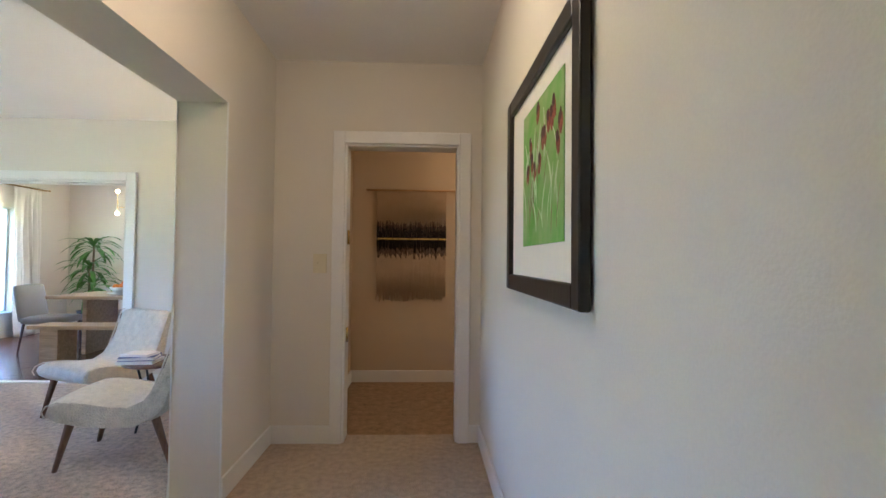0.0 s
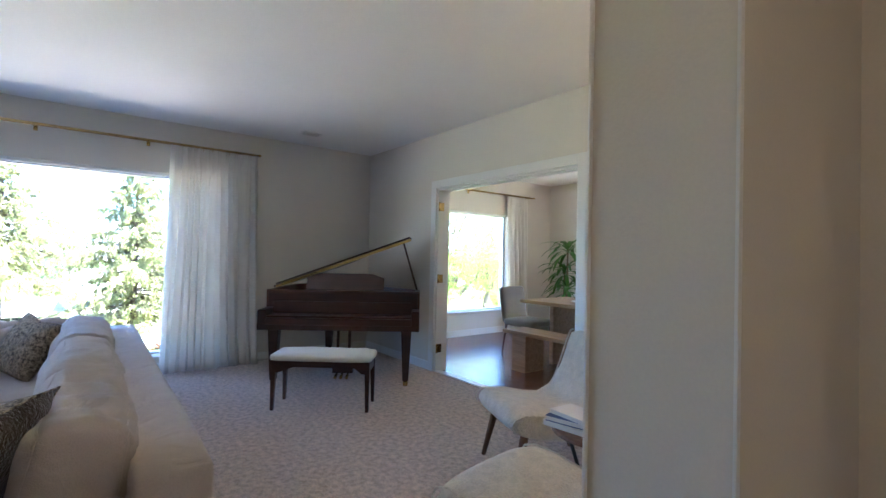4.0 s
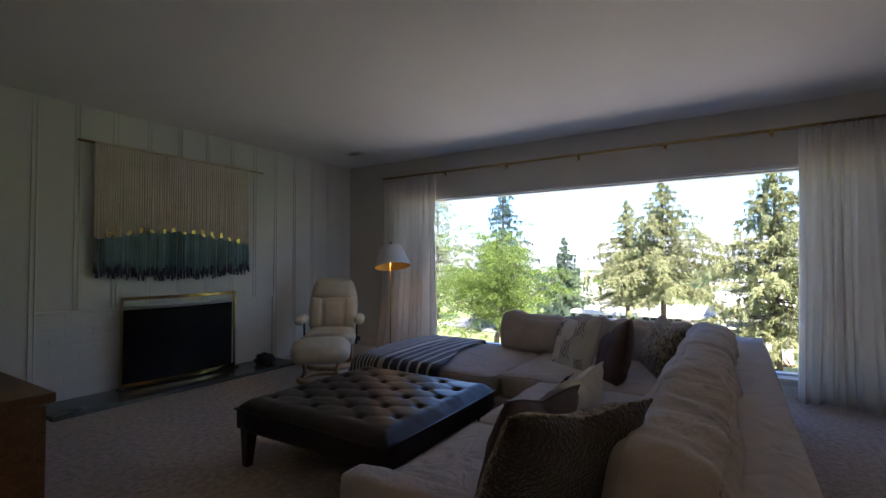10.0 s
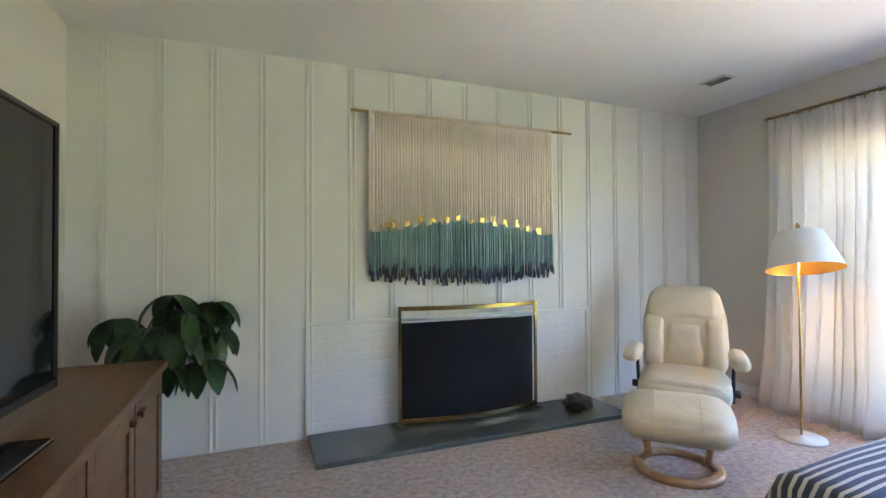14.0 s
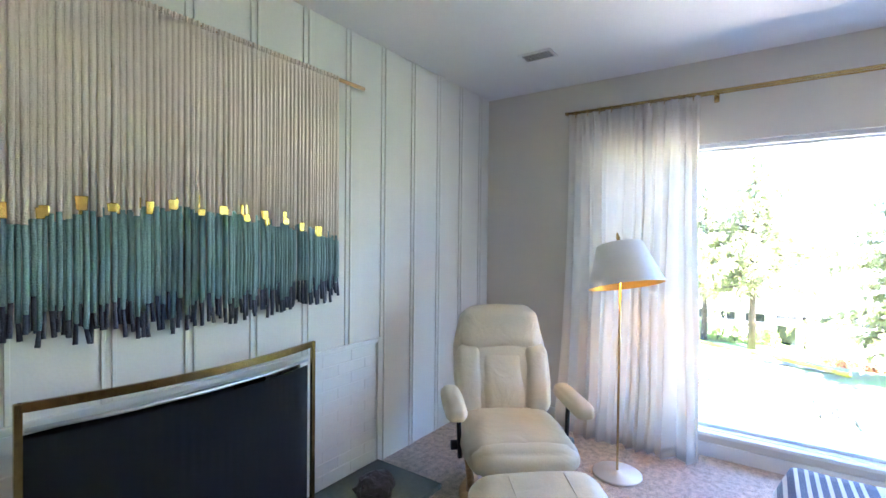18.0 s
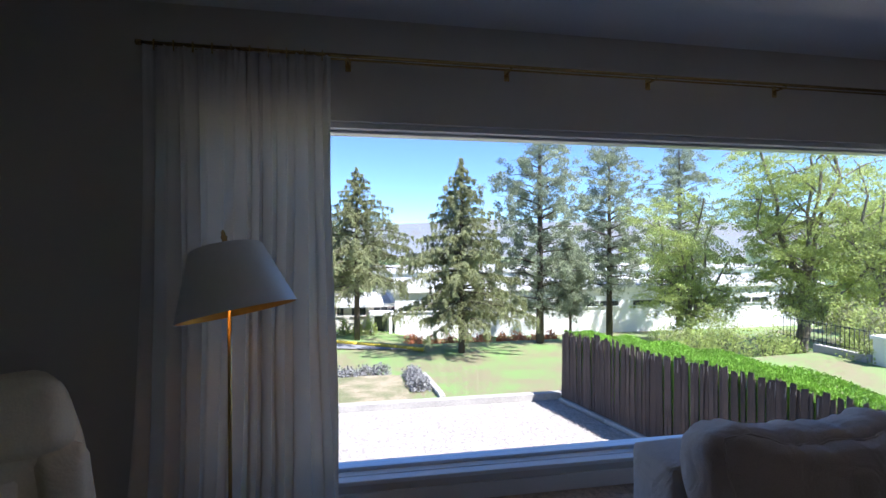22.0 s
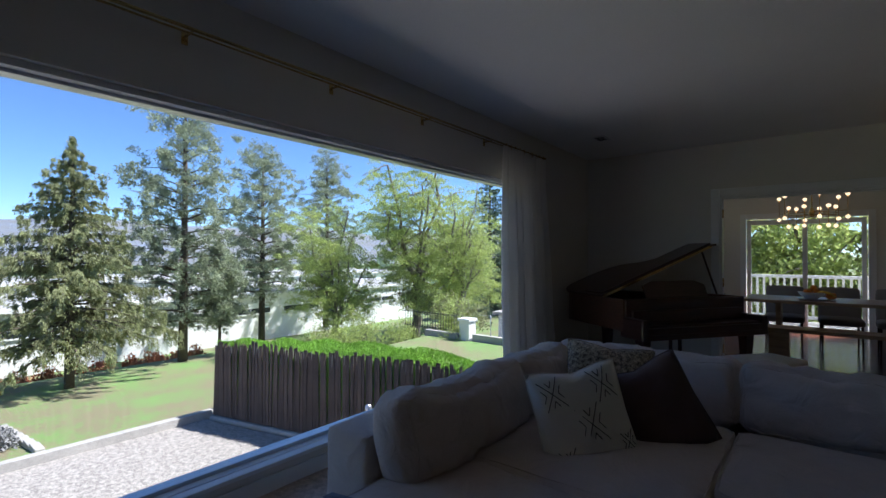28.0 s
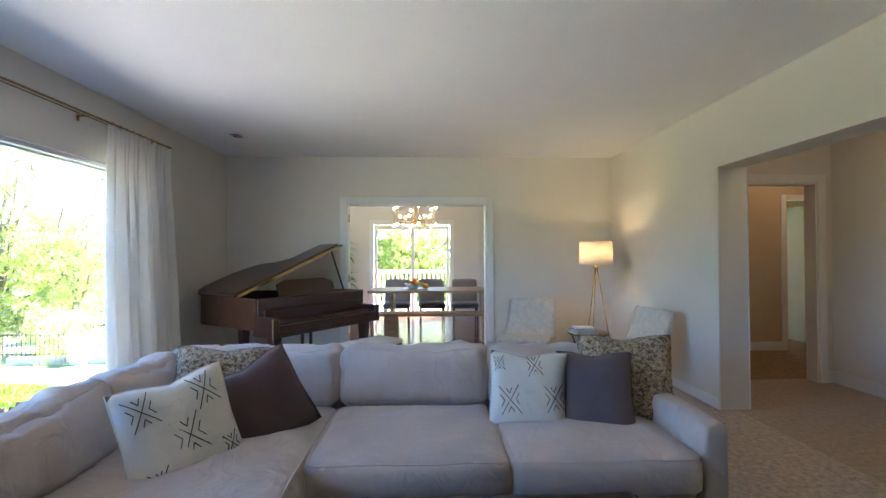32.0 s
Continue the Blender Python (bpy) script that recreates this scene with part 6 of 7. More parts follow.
for i in range(9000):
    x, y = -8.35 + 6.2 * random.random(), -3 + 11.5 * random.random()
    s = random.uniform(0.008, 0.019)
    a = random.uniform(0, 6.28)
    c, d = s * math.cos(a), s * math.sin(a)
    peb.append((x, y, c, d, s * random.uniform(0.5, 1.0)))
vv, ff = [], []
for x, y, c, d, h in peb:
    k = len(vv)
    vv += [(x + c, y + d, GZ), (x - d, y + c, GZ), (x - c, y - d, GZ), (x + d, y - c, GZ), (x, y, GZ + h)]
    ff += [(k, k + 1, k + 4), (k + 1, k + 2, k + 4), (k + 2, k + 3, k + 4), (k + 3, k, k + 4)]
me = bpy.data.meshes.new("gravel_stones")
me.from_pydata(vv, [], ff)
me.materials.append(mat("gravel_stone", (0.35, 0.31, 0.275), 0.9, vary=0.3, island=True))
tagged(new("gravel_stones", me), "loose pale gravel stones", "gravel", kind="stuff")

fence_line = [(-8.25, 6.60), (-6.76, 6.97), (-5.40, 7.30), (-4.50, 7.66), (-3.45, 8.07), (-2.45, 8.46), (-0.4, 9.05)]


def along(line, step):
    out, rest = [], 0.0
    for (x0, y0), (x1, y1) in zip(line, line[1:]):
        ln = math.hypot(x1 - x0, y1 - y0)
        s = rest
        while s < ln:
            out.append((x0 + (x1 - x0) * s / ln, y0 + (y1 - y0) * s / ln, math.degrees(math.atan2(y1 - y0, x1 - x0))))
            s += step
        rest = s - ln
    return out


def foliage_mesh(name, centres, sizes, dirs, material, rng, flat=0.5, lift=0.0, slim=0.32):
    """Many small pointed leaf sprays, each a folded pair of triangles."""
    n = len(centres)
    d = dirs / np.maximum(np.linalg.norm(dirs, axis=1, keepdims=True), 1e-6)
    r = rng.normal(size=(n, 3))
    r[:, 2] = r[:, 2] * flat + lift
    side = np.cross(d, r)
    side /= np.maximum(np.linalg.norm(side, axis=1, keepdims=True), 1e-6)
    up = np.cross(side, d)
    s = sizes[:, None]
    v = np.empty((n, 4, 3))
    v[:, 0] = centres - d * s * 0.5
    v[:, 1] = centres + side * s * slim + up * s * 0.08
    v[:, 2] = centres + d * s * 0.6 - up * s * 0.1
    v[:, 3] = centres - side * s * slim + up * s * 0.08
    k = np.arange(n)[:, None] * 4
    f = np.concatenate([k + np.array([[0, 1, 2]]), k + np.array([[0, 2, 3]])])
    me = bpy.data.meshes.new(name)
    me.from_pydata(v.reshape(-1, 3).tolist(), [], f.tolist())
    me.materials.append(material)
    return me


# lower lawn and a clipped hedge behind the fence
bm = bmesh.new()
edge = [(x + 0.05, y + 0.12) for x, y in fence_line]
prism(bm, [(-9.0, 15.0), (-8.4, 6.9)] + edge[1:] + [(-0.2, 15.0)], GZ - 0.4, -1.75)
bmesh.ops.recalc_face_normals(bm, faces=bm.faces[:])
tagged(part("ground_lawn", bm, GRASS), "green lawn behind the fence", "ground", kind="structure")
rng = np.random.default_rng(3)


def hedge_depth(x):
    return 0.14 + 1.15 * math.sin(math.pi * min(1, max(0, (x + 8.2) / 6.4))) ** 0.8


hedge_p, hedge_d = [], []
for x, y, a in along(fence_line, 0.011):
    n = radians(a + 90)
    if x > -1.9:
        continue
    for r in range(int(12 + 26 * hedge_depth(x))):
        deep = hedge_depth(x)
        off = rng.uniform(0.04, deep)
        side = rng.random() < 0.25
        z = rng.uniform(-1.8, -0.78) if side else -0.74 + 0.07 * rng.random() + 0.04 * math.sin(x * 5 + off * 6)
        z -= 0.12 * max(0, (x + 3.6) / 1.6)
        off = deep if side else off
        hedge_p.append((x + off * math.cos(n), y + off * math.sin(n), z))
        hedge_d.append((rng.normal(0, 0.6), rng.normal(0, 0.6), 0.8))
hd = thing("hedge", "clipped bright green hedge behind the board fence", "hedge")
o = new("foliage", foliage_mesh("foliage", np.array(hedge_p), rng.uniform(0.035, 0.075, len(hedge_p)), np.array(hedge_d), HEDGEGRASS, rng, 1.0, 0.0, 0.2))
o.parent = hd
tagged(o, kind="stuff")
bm = bmesh.new()
for (x0, y0), (x1, y1) in zip(fence_line, fence_line[1:]):
    d = Vector((x1 - x0, y1 - y0, 0)).normalized()
    m = Vector((-d.y, d.x, 0))
    q = [Vector((x0, y0, 0)) + m * 0.06, Vector((x1, y1, 0)) + m * 0.06, Vector((x1, y1, 0)) + m * (0.95 * hedge_depth(x1)), Vector((x0, y0, 0)) + m * (0.95 * hedge_depth(x0))]
    if x1 < -1.8:
        prism(bm, [(p.x, p.y) for p in q], -2.0, -0.76 if x1 < -3 else -0.90)
bmesh.ops.recalc_face_normals(bm, faces=bm.faces[:])
part("inner_growth", bm, HEDGEGRASS, hd)

fence = thing("board_fence", "dark weathered rough-sawn vertical board fence", "fence")
board_meshes = []
for k in range(11):
    bm = bmesh.new()
    w = random.uniform(0.055, 0.105)
    box(bm, -w / 2, -0.012, 0, w / 2, 0.012, 1.50, bevel=0.004, seg=1)
    for v in bm.verts:
        if v.co.z > 1.2:
            v.co.z += (v.co.x / w) * random.uniform(-0.10, 0.10) + random.uniform(-0.04, 0.03)
    board_meshes.append(mesh_of("board", bm, FENCEWOOD))
for i, (x, y, a) in enumerate(along(fence_line, 0.084)):
    b = new("board", random.choice(board_meshes))
    top = -0.66 - 0.10 * max(0, (-7.2 - x) / 1.1) - 0.11 * min(1, max(0, (x + 4.8) / 2.2)) + random.uniform(-0.07, 0.05)
    b.parent = fence
    b.matrix_local = pose(x, y, GZ + 0.03, random.uniform(-1.2, 1.2), random.uniform(-0.8, 0.8), a + random.uniform(-4, 4)) @ Matrix.Diagonal((1, 1, (top - GZ - 0.03) / 1.5, 1))
SPLINTER = mat("pale_torn_wood", (0.36, 0.31, 0.26), 0.9, vary=0.3, scale=8, fine=40)
bm = bmesh.new()
prism(bm, [(-0.007, -0.004), (0.007, -0.004), (0.004, 0.004), (-0.004, 0.004)], 0, 1)
for v in bm.verts:
    v.co.x += 0.006 * math.sin(v.co.z * 2.5)
bmesh.ops.recalc_face_normals(bm, faces=bm.faces[:])
splinter_mesh = mesh_of("splinter", bm, SPLINTER)
for x, y, a in along(fence_line, 0.068):
    if random.random() < 0.75:
        top = -0.68 - 0.10 * max(0, (-7.2 - x) / 1.1) - 0.11 * min(1, max(0, (x + 4.8) / 2.2)) + random.uniform(-0.06, 0.03)
        ln = random.choice((0.06, 0.10, 0.16, 0.24))
        n = radians(a - 90)
        b = new("splinter", splinter_mesh)
        b.parent = fence
        b.matrix_local = pose(x + 0.019 * math.cos(n), y + 0.019 * math.sin(n), top - ln, random.uniform(-2, 2), random.uniform(-4, 4), a) @ Matrix.Diagonal((random.uniform(0.5, 1.1), 1, ln, 1))
for (x0, y0), (x1, y1) in zip(fence_line, fence_line[1:]):
    bm = bmesh.new()
    tube(bm, [(x0, y0 - 0.06, GZ + 0.06), (x1, y1 - 0.06, GZ + 0.06)], 0.07, 4)
    part("base_rail", bm, CONCRETE, fence, "grey base kerb")


# ---- trees ----
def conifer(x, y, z0, height, radius, material, label, seed, bare=0.12, kind="spruce", per=150):
    """Tapered trunk, whorls of boughs and thousands of needle sprays."""
    rng = np.random.default_rng(seed)
    t = thing("conifer_tree", label, "tree", pose(x, y, z0), "conifers past the yard")
    bm = bmesh.new()
    tube(bm, [(0, 0, -0.2), (0.03, 0.0, height * 0.4), (0.0, 0.02, height * 0.8), (0, 0, height * 0.98)], 0.018 * height, 8, 0.01)
    part("trunk", bm, BARK, t, "brown tapered trunk")
    cs, ss, ds = [], [], []
    limbs = bmesh.new()
    h = bare * height
    while h < height * 0.985:
        q = (h - bare * height) / (height * (1 - bare))
        if kind == "spruce":
            env = 1.7 * radius * (1 - q) ** 1.12 * (0.62 + 0.38 * min(1, q * 5)) + 0.05
        else:
            env = 1.2 * radius * (0.55 + 0.75 * min(1, q * 2.2)) * (1 - q) ** 0.65 + 0.15
        nb = 5 if kind == "spruce" else 4
        a0 = rng.uniform(0, 6.28)
        for k in range(nb):
            a = a0 + k * 6.283 / nb + rng.uniform(-0.45, 0.45)
            ln = env * rng.uniform(0.45, 1.15)
            rise = (0.20 - 0.46 * (1 - q) + rng.uniform(-0.14, 0.14)) if kind == "spruce" else (0.35 - 0.3 * (1 - q) + rng.uniform(-0.15, 0.15))
            tip = np.array([math.cos(a) * ln, math.sin(a) * ln, rise * ln * 0.75])
            base = np.array([0, 0, h + rng.uniform(-0.1, 0.1)])
            mid = base + tip * 0.5 + np.array([0, 0, 0.07 * ln])
            if ln > 0.4:
                tube(limbs, [tuple(base), tuple(mid), tuple(base + tip)], 0.006 * height * (1 - q) + 0.008, 4, 0.006, caps=False)
            m = max(10, int((4.8 if kind == "spruce" else 4.4) * per * ln / radius))
            sideways = np.array([-math.sin(a), math.cos(a), 0])
            if kind == "spruce":
                # side twigs along the bough, each a hanging curtain of sprays
                tw = max(5, int(ln * 12))
                at = rng.uniform(0.15, 1.0, tw)
                way = rng.uniform(-1, 1, tw) * 0.34 * ln * (1.1 - at)
                hang = rng.uniform(0.06, 0.38, tw) * (0.5 + 0.35 * ln)
                g = rng.integers(0, tw, m)
                f = rng.uniform(0, 1, m)
                p = base + at[g][:, None] * tip + np.array([0, 0, 0.28]) * (ln * at[g] * (1 - at[g]))[:, None]
                p = p + sideways * (way[g] * f)[:, None] + rng.normal(0, 0.035, (m, 3))
                p[:, 2] -= hang[g] * f ** 1.4
                dr = tip / max(ln, 0.01) * 0.7 + sideways * (np.sign(way[g]) * 0.35)[:, None] + rng.normal(0, 0.25, (m, 3)) + np.array([0, 0, -0.75])
            else:
                grp = rng.integers(0, 6, m)
                off = rng.normal(0, 0.34 * ln ** 0.5, (6, 3))
                off[:, 2] *= 0.6
                cu = rng.uniform(0.4, 1.02, 6)
                p = base + cu[grp][:, None] * tip + off[grp] + rng.normal(0, 1, (m, 3)) * np.array([0.13, 0.13, 0.09])
                dr = rng.normal(0, 1, (m, 3)) + np.array([0, 0, 0.3])
            cs.append(p)
            ss.append(rng.uniform(0.055, 0.125, m) if kind == "spruce" else rng.uniform(0.08, 0.18, m))
            ds.append(dr)
        h += height * (0.024 if kind == "spruce" else 0.036) * rng.uniform(0.7, 1.35)
    tagged(part("boughs", limbs, BARK, t, "thin drooping boughs"), kind="stuff")
    me = foliage_mesh("needles", np.concatenate(cs), np.concatenate(ss), np.concatenate(ds), material, rng, 0.6, 0.6, 0.2)
    cr_ = new("crown", me)
    cr_.parent = t
    tagged(cr_, "dense green needle sprays with gaps", kind="stuff")
    return t


def tree(x, y, z0, height, radius, material, label, seed, leaves=9000, size=0.12, low=0.25, lean=0.0, bark=None):
    """A tapered forking trunk; limbs end in loose clusters of leaves."""
    rng = np.random.default_rng(seed)
    t = thing("broadleaf_tree", label, "tree", pose(x, y, z0))
    bm = bmesh.new()
    ends = []
    top = height * low

    def limb(p, q, r, depth):
        pts = []
        n = 5
        for i in range(n + 1):
            f = i / n
            w = 0.06 * (q - p).length * math.sin(f * math.pi)
            pts.append(p.lerp(q, f) + Vector(rng.normal(0, 1, 3)) * w * 0.5 + Vector((0, 0, w * 0.5)))
        tube(bm, [tuple(v) for v in pts], r, 7 if depth == 0 else 5, r * 0.5, caps=False)
        return pts

    trunk = limb(Vector((0, 0, -0.2)), Vector((lean * top, 0.1 * top, top)), 0.026 * height, 0)
    for k in range(9):
        a = k * 2.4 + rng.uniform(-0.4, 0.4)
        hh = top + (height - top) * (0.15 + 0.75 * (k / 8))
        rr = radius * rng.uniform(0.45, 0.8) * (1 - 0.45 * (k / 8))
        c = Vector((math.cos(a) * rr, math.sin(a) * rr, hh * 0.92))
        pts = limb(trunk[3 + k % 3], c, 0.009 * height, 1)
        for j in range(6):
            b = rng.uniform(0, 6.28)
            e = pts[2 + j % 4] + Vector((math.cos(b) * radius * rng.uniform(0.25, 0.5), math.sin(b) * radius * rng.uniform(0.25, 0.5), rng.uniform(-0.10, 0.16) * height))
            tw = limb(pts[2 + j % 4], e, 0.0032 * height, 2)
            ends.extend([tuple(pts[4]), tuple(pts[5])] if j == 0 else [])
            ends.extend([tuple(tw[3]), tuple(tw[4]), tuple(tw[5]), tuple(tw[5])])
    part("trunk", bm, bark or GREYBARK, t, "forking trunk and limbs")
    ends = np.array(ends)
    ends = np.repeat(ends, 2, axis=0)
    ends = ends + rng.normal(0, 1, ends.shape) * np.array([0.14, 0.14, 0.12]) * radius
    idx = rng.integers(0, len(ends), leaves)
    sub = rng.normal(0, 1, (len(ends), 3)) * radius * 0.02
    p = ends[idx] + sub[idx] + rng.normal(0, 1, (leaves, 3)) * np.array([0.21, 0.21, 0.06])
    p[:, 2] -= 1.1 * np.sum((p[:, :2] - (ends[idx] + sub[idx])[:, :2]) ** 2, axis=1)
    me = foliage_mesh("leaves", p, rng.uniform(0.7, 1.4, leaves) * size, rng.normal(0, 1, (leaves, 3)), material, rng, 1.0, 0.5, 0.28)
    cr_ = new("crown", me)
    cr_.parent = t
    tagged(cr_, "airy clusters of small leaves", kind="stuff")
    return t

conifer(-25.4, -0.8, gz(-25.4, 0), 9.1, 2.1, NEEDLE, "slim grey-green spruce with thin top on the lawn edge", 3, 0.33, per=120)
conifer(-23.9, 1.4, gz(-23.9, 0), 9.8, 3.1, NEEDLE, "broad drooping green spruce beside the yellow kerb", 4, 0.33, per=220)
conifer(-18.7, 6.3, gz(-18.7, 0), 9.25, 2.75, NEEDLE, "dense green spruce reaching low to the lawn", 5, 0.17, per=220)
conifer(-20.5, 10.9, gz(-20.5, 0), 13.0, 2.5, PINE, "tall open-crowned pine with tufted needles", 6, 0.14, "pine", 130)
conifer(-22.0, 15.7, gz(-22, 0), 11.2, 2.4, PINE, "open-crowned pine with a bare lower trunk", 7, 0.26, "pine", 120)
conifer(-26.0, 23.2, gz(-26, 0), 13.0, 2.6, PINE, "pine tree behind the spring-green trees", 8, 0.26, "pine", 120)
conifer(-17.5, 32.5, gz(-17, 0), 12.6, 3.2, DARKPINE, "dark green conical cedar", 9, 0.03, per=170)
conifer(-16.0, 36.0, gz(-16, 0), 11.2, 3.4, DARKPINE, "dark green conical cedar in the shade", 10, 0.03, per=150)
conifer(-30.2, -6.3, gz(-30, 0), 7.4, 2.1, DARKPINE, "small rounded dark conifer beside the road", 11, 0.03, per=120)
conifer(-27.0, -10.0, gz(-27, 0), 11.8, 3.0, BLUEPINE, "dark blue-green spruce behind the small spring tree", 12, 0.05, per=160)
conifer(-31.0, -18.5, gz(-30, 0), 11.5, 2.6, PINE, "tall pine at the edge of the lawn", 13, 0.10, "pine", 130)
conifer(-20.5, 12.6, gz(-20, 0), 5.2, 0.9, PINE, "thin young pine with a leaning trunk", 14, 0.3, "pine", 70)
conifer(-33.0, -2.0, gz(-30, 0), 7.0, 2.0, NEEDLE, "grey-green spruce behind the buildings", 15, 0.05, per=90)
tree(-17.5, 17.2, gz(-17, 0), 8.4, 2.9, SPRING, "yellow-green spring tree in new leaf", 21, 40000, 0.08, 0.18)
tree(-14.8, 20.6, gz(-15, 0), 12.2, 4.0, SPRING, "large airy yellow-green tree with dark arching limbs", 22, 64000, 0.08, 0.22)
tree(-15.5, 25.0, gz(-15, 0), 8.6, 3.6, SPRING, "yellow-green tree over the boundary fence", 23, 32000, 0.095, 0.2)
tree(-12.6, -3.75, gz(-12.6, 0), 5.7, 3.35, APPLE, "small bright green spring tree with a crooked trunk", 24, 42000, 0.07, 0.40, -0.25, BARK)
tree(-11.5, 20.5, -1.5, 7.0, 2.2, SPRING, "spring-green tree behind the raised lawn", 25, 14000, 0.085, 0.2)
for i, (x, y) in enumerate(((0.0, 18.5), (2.2, 19.5), (4.6, 18.2))):
    tree(x, y, GZ, 8.0, 2.6, SPRING, "leafy green tree behind the deck railing", 31 + i, 12000, 0.15, 0.15)


def shrub(name, x, y, z, rx, ry, rz, material, label, seed, n=900, size=0.09, group=""):
    rng = np.random.default_rng(seed)
    t = thing(name, label, "shrub", pose(x, y, z), group)
    d = rng.normal(size=(n, 3))
    d /= np.linalg.norm(d, axis=1, keepdims=True)
    lump = 1 + 0.25 * np.sin(d[:, 0] * 5 + seed) * np.cos(d[:, 1] * 4 + seed)
    p = d * (rng.uniform(0.55, 1.0, n) * lump)[:, None] * np.array([rx, ry, rz])
    p[:, 2] = np.abs(p[:, 2])
    o = new("foliage", foliage_mesh("foliage", p, rng.uniform(0.7, 1.4, n) * size, d + rng.normal(0, 0.5, (n, 3)), material, rng, 1.0))
    o.parent = t
    tagged(o, kind="stuff")
    bm = bmesh.new()
    for k in range(5):
        a = k * 1.25
        tube(bm, [(0, 0, -0.05), (rx * 0.4 * math.cos(a), ry * 0.4 * math.sin(a), rz * 0.6)], 0.02, 4, 0.006, caps=False)
    part("stems", bm, BARK, t)


for i in range(9):
    shrub("orange_shrub", -24.0 + 0.3 * (i % 2), 4.6 + i * 1.05, gz(-24, 4.6 + i * 1.05) - 0.05, 0.6, 0.62, 0.95, ORANGELEAF, "orange-red flowering shrub in a row before the white building", 40 + i, 700, 0.11, "orange shrubs")
for i in range(10):
    shrub("lavender_bush", -13.9 + 0.15 * math.sin(i * 2), -2.6 + i * 0.55, gz(-13.9, 0), 0.38, 0.36, 0.40, LAVENDER, "grey-mauve lavender bush edging the bed", 60 + i, 500, 0.07, "lavender bushes")
for i in range(5):
    shrub("lavender_bush", -13.2 + i * 0.62, 3.35, gz(-13.2 + i * 0.62, 0), 0.38, 0.34, 0.42, LAVENDER, "grey-mauve lavender bush edging the bed", 75 + i, 500, 0.07, "lavender bushes")
for i in range(5):
    shrub("low_shrub", -26.0, -1.0 + i * 0.8, gz(-26, 0), 0.4, 0.4, 1.1, SPRING, "upright yellow-green shrub before the tan building", 82 + i, 500, 0.10, "upright shrubs")
for i in range(10):
    shrub("boundary_shrub", -8.2 + 0.5 * math.sin(i * 3) - i * 0.9, 16.6 + i * 0.55, -1.6, 0.9, 0.8, 1.2, SPRING if i % 2 else NEEDLE, "scrubby green bush behind the iron railing", 90 + i, 700, 0.10, "boundary bushes")

for i in range(14):
    x, y = -16.5 + 0.62 * i + 0.8 * math.sin(i * 2.1), 15.2 + 1.6 * math.sin(i * 1.3) + 0.12 * i
    shrub("scrub_bush", x, y, gz(x, y) - 0.05, 0.8, 0.8, 1.5 + 0.4 * math.sin(i * 1.7), SPRING, "twiggy yellow-green bush under the spring trees", 110 + i, 800, 0.08, "scrub bushes")

bm = grid_mesh([-13.6 + 0.5 * i for i in range(11)], [-9 + 0.6 * i for i in range(21)], lambda x, y: gz(x, y) + 0.045 + 0.03 * noise.noise((x, y, 2)))
tagged(part("flower_bed", bm, SOIL), "dry brown soil bed behind the retaining wall", "flower bed")
es = thing("edging_stones", "row of pale concrete edging stones beside the lawn", "edging")
for i in range(7):
    x = -13.3 + i * 0.55
    bpart("stone", [(x, 3.72, gz(x, 0) - 0.05, x + 0.52, 3.88, gz(x, 0) + 0.13)], CONCRETE, es, bevel=0.015)
road_line = [(-36.0, -16.0), (-28.7, -6.5), (-25.6, -3.5), (-20.7, 3.1), (-19.4, 4.6)]
bm = bmesh.new()
near_side = [(-27.0, -16.0), (-23.0, -6.5), (-21.9, -2.9), (-20.9, 0.6), (-20.0, 3.4)]
va = [bm.verts.new((x, y, gz(x, y) + 0.06)) for x, y in road_line]
vb = [bm.verts.new((x, y, gz(x, y) + 0.06)) for x, y in near_side]
for k in range(4):
    bm.faces.new((va[k], va[k + 1], vb[k + 1], vb[k]))
tagged(part("road", bm, ROADM), "grey asphalt driveway curving before the buildings", "road", kind="structure")
kb = thing("yellow_kerb", "yellow painted kerb along the driveway", "kerb")
for (x0, y0), (x1, y1) in zip(road_line, road_line[1:]):
    bm = bmesh.new()
    n = 4
    for i in range(n):
        f0, f1 = i / n, (i + 0.96) / n
        p0, p1 = (x0 + (x1 - x0) * f0, y0 + (y1 - y0) * f0), (x0 + (x1 - x0) * f1, y0 + (y1 - y0) * f1)
        tube(bm, [(*p0, gz(*p0) + 0.10), (*p1, gz(*p1) + 0.10)], 0.10, 4)
    part("kerb_stone", bm, YELLOW, kb)


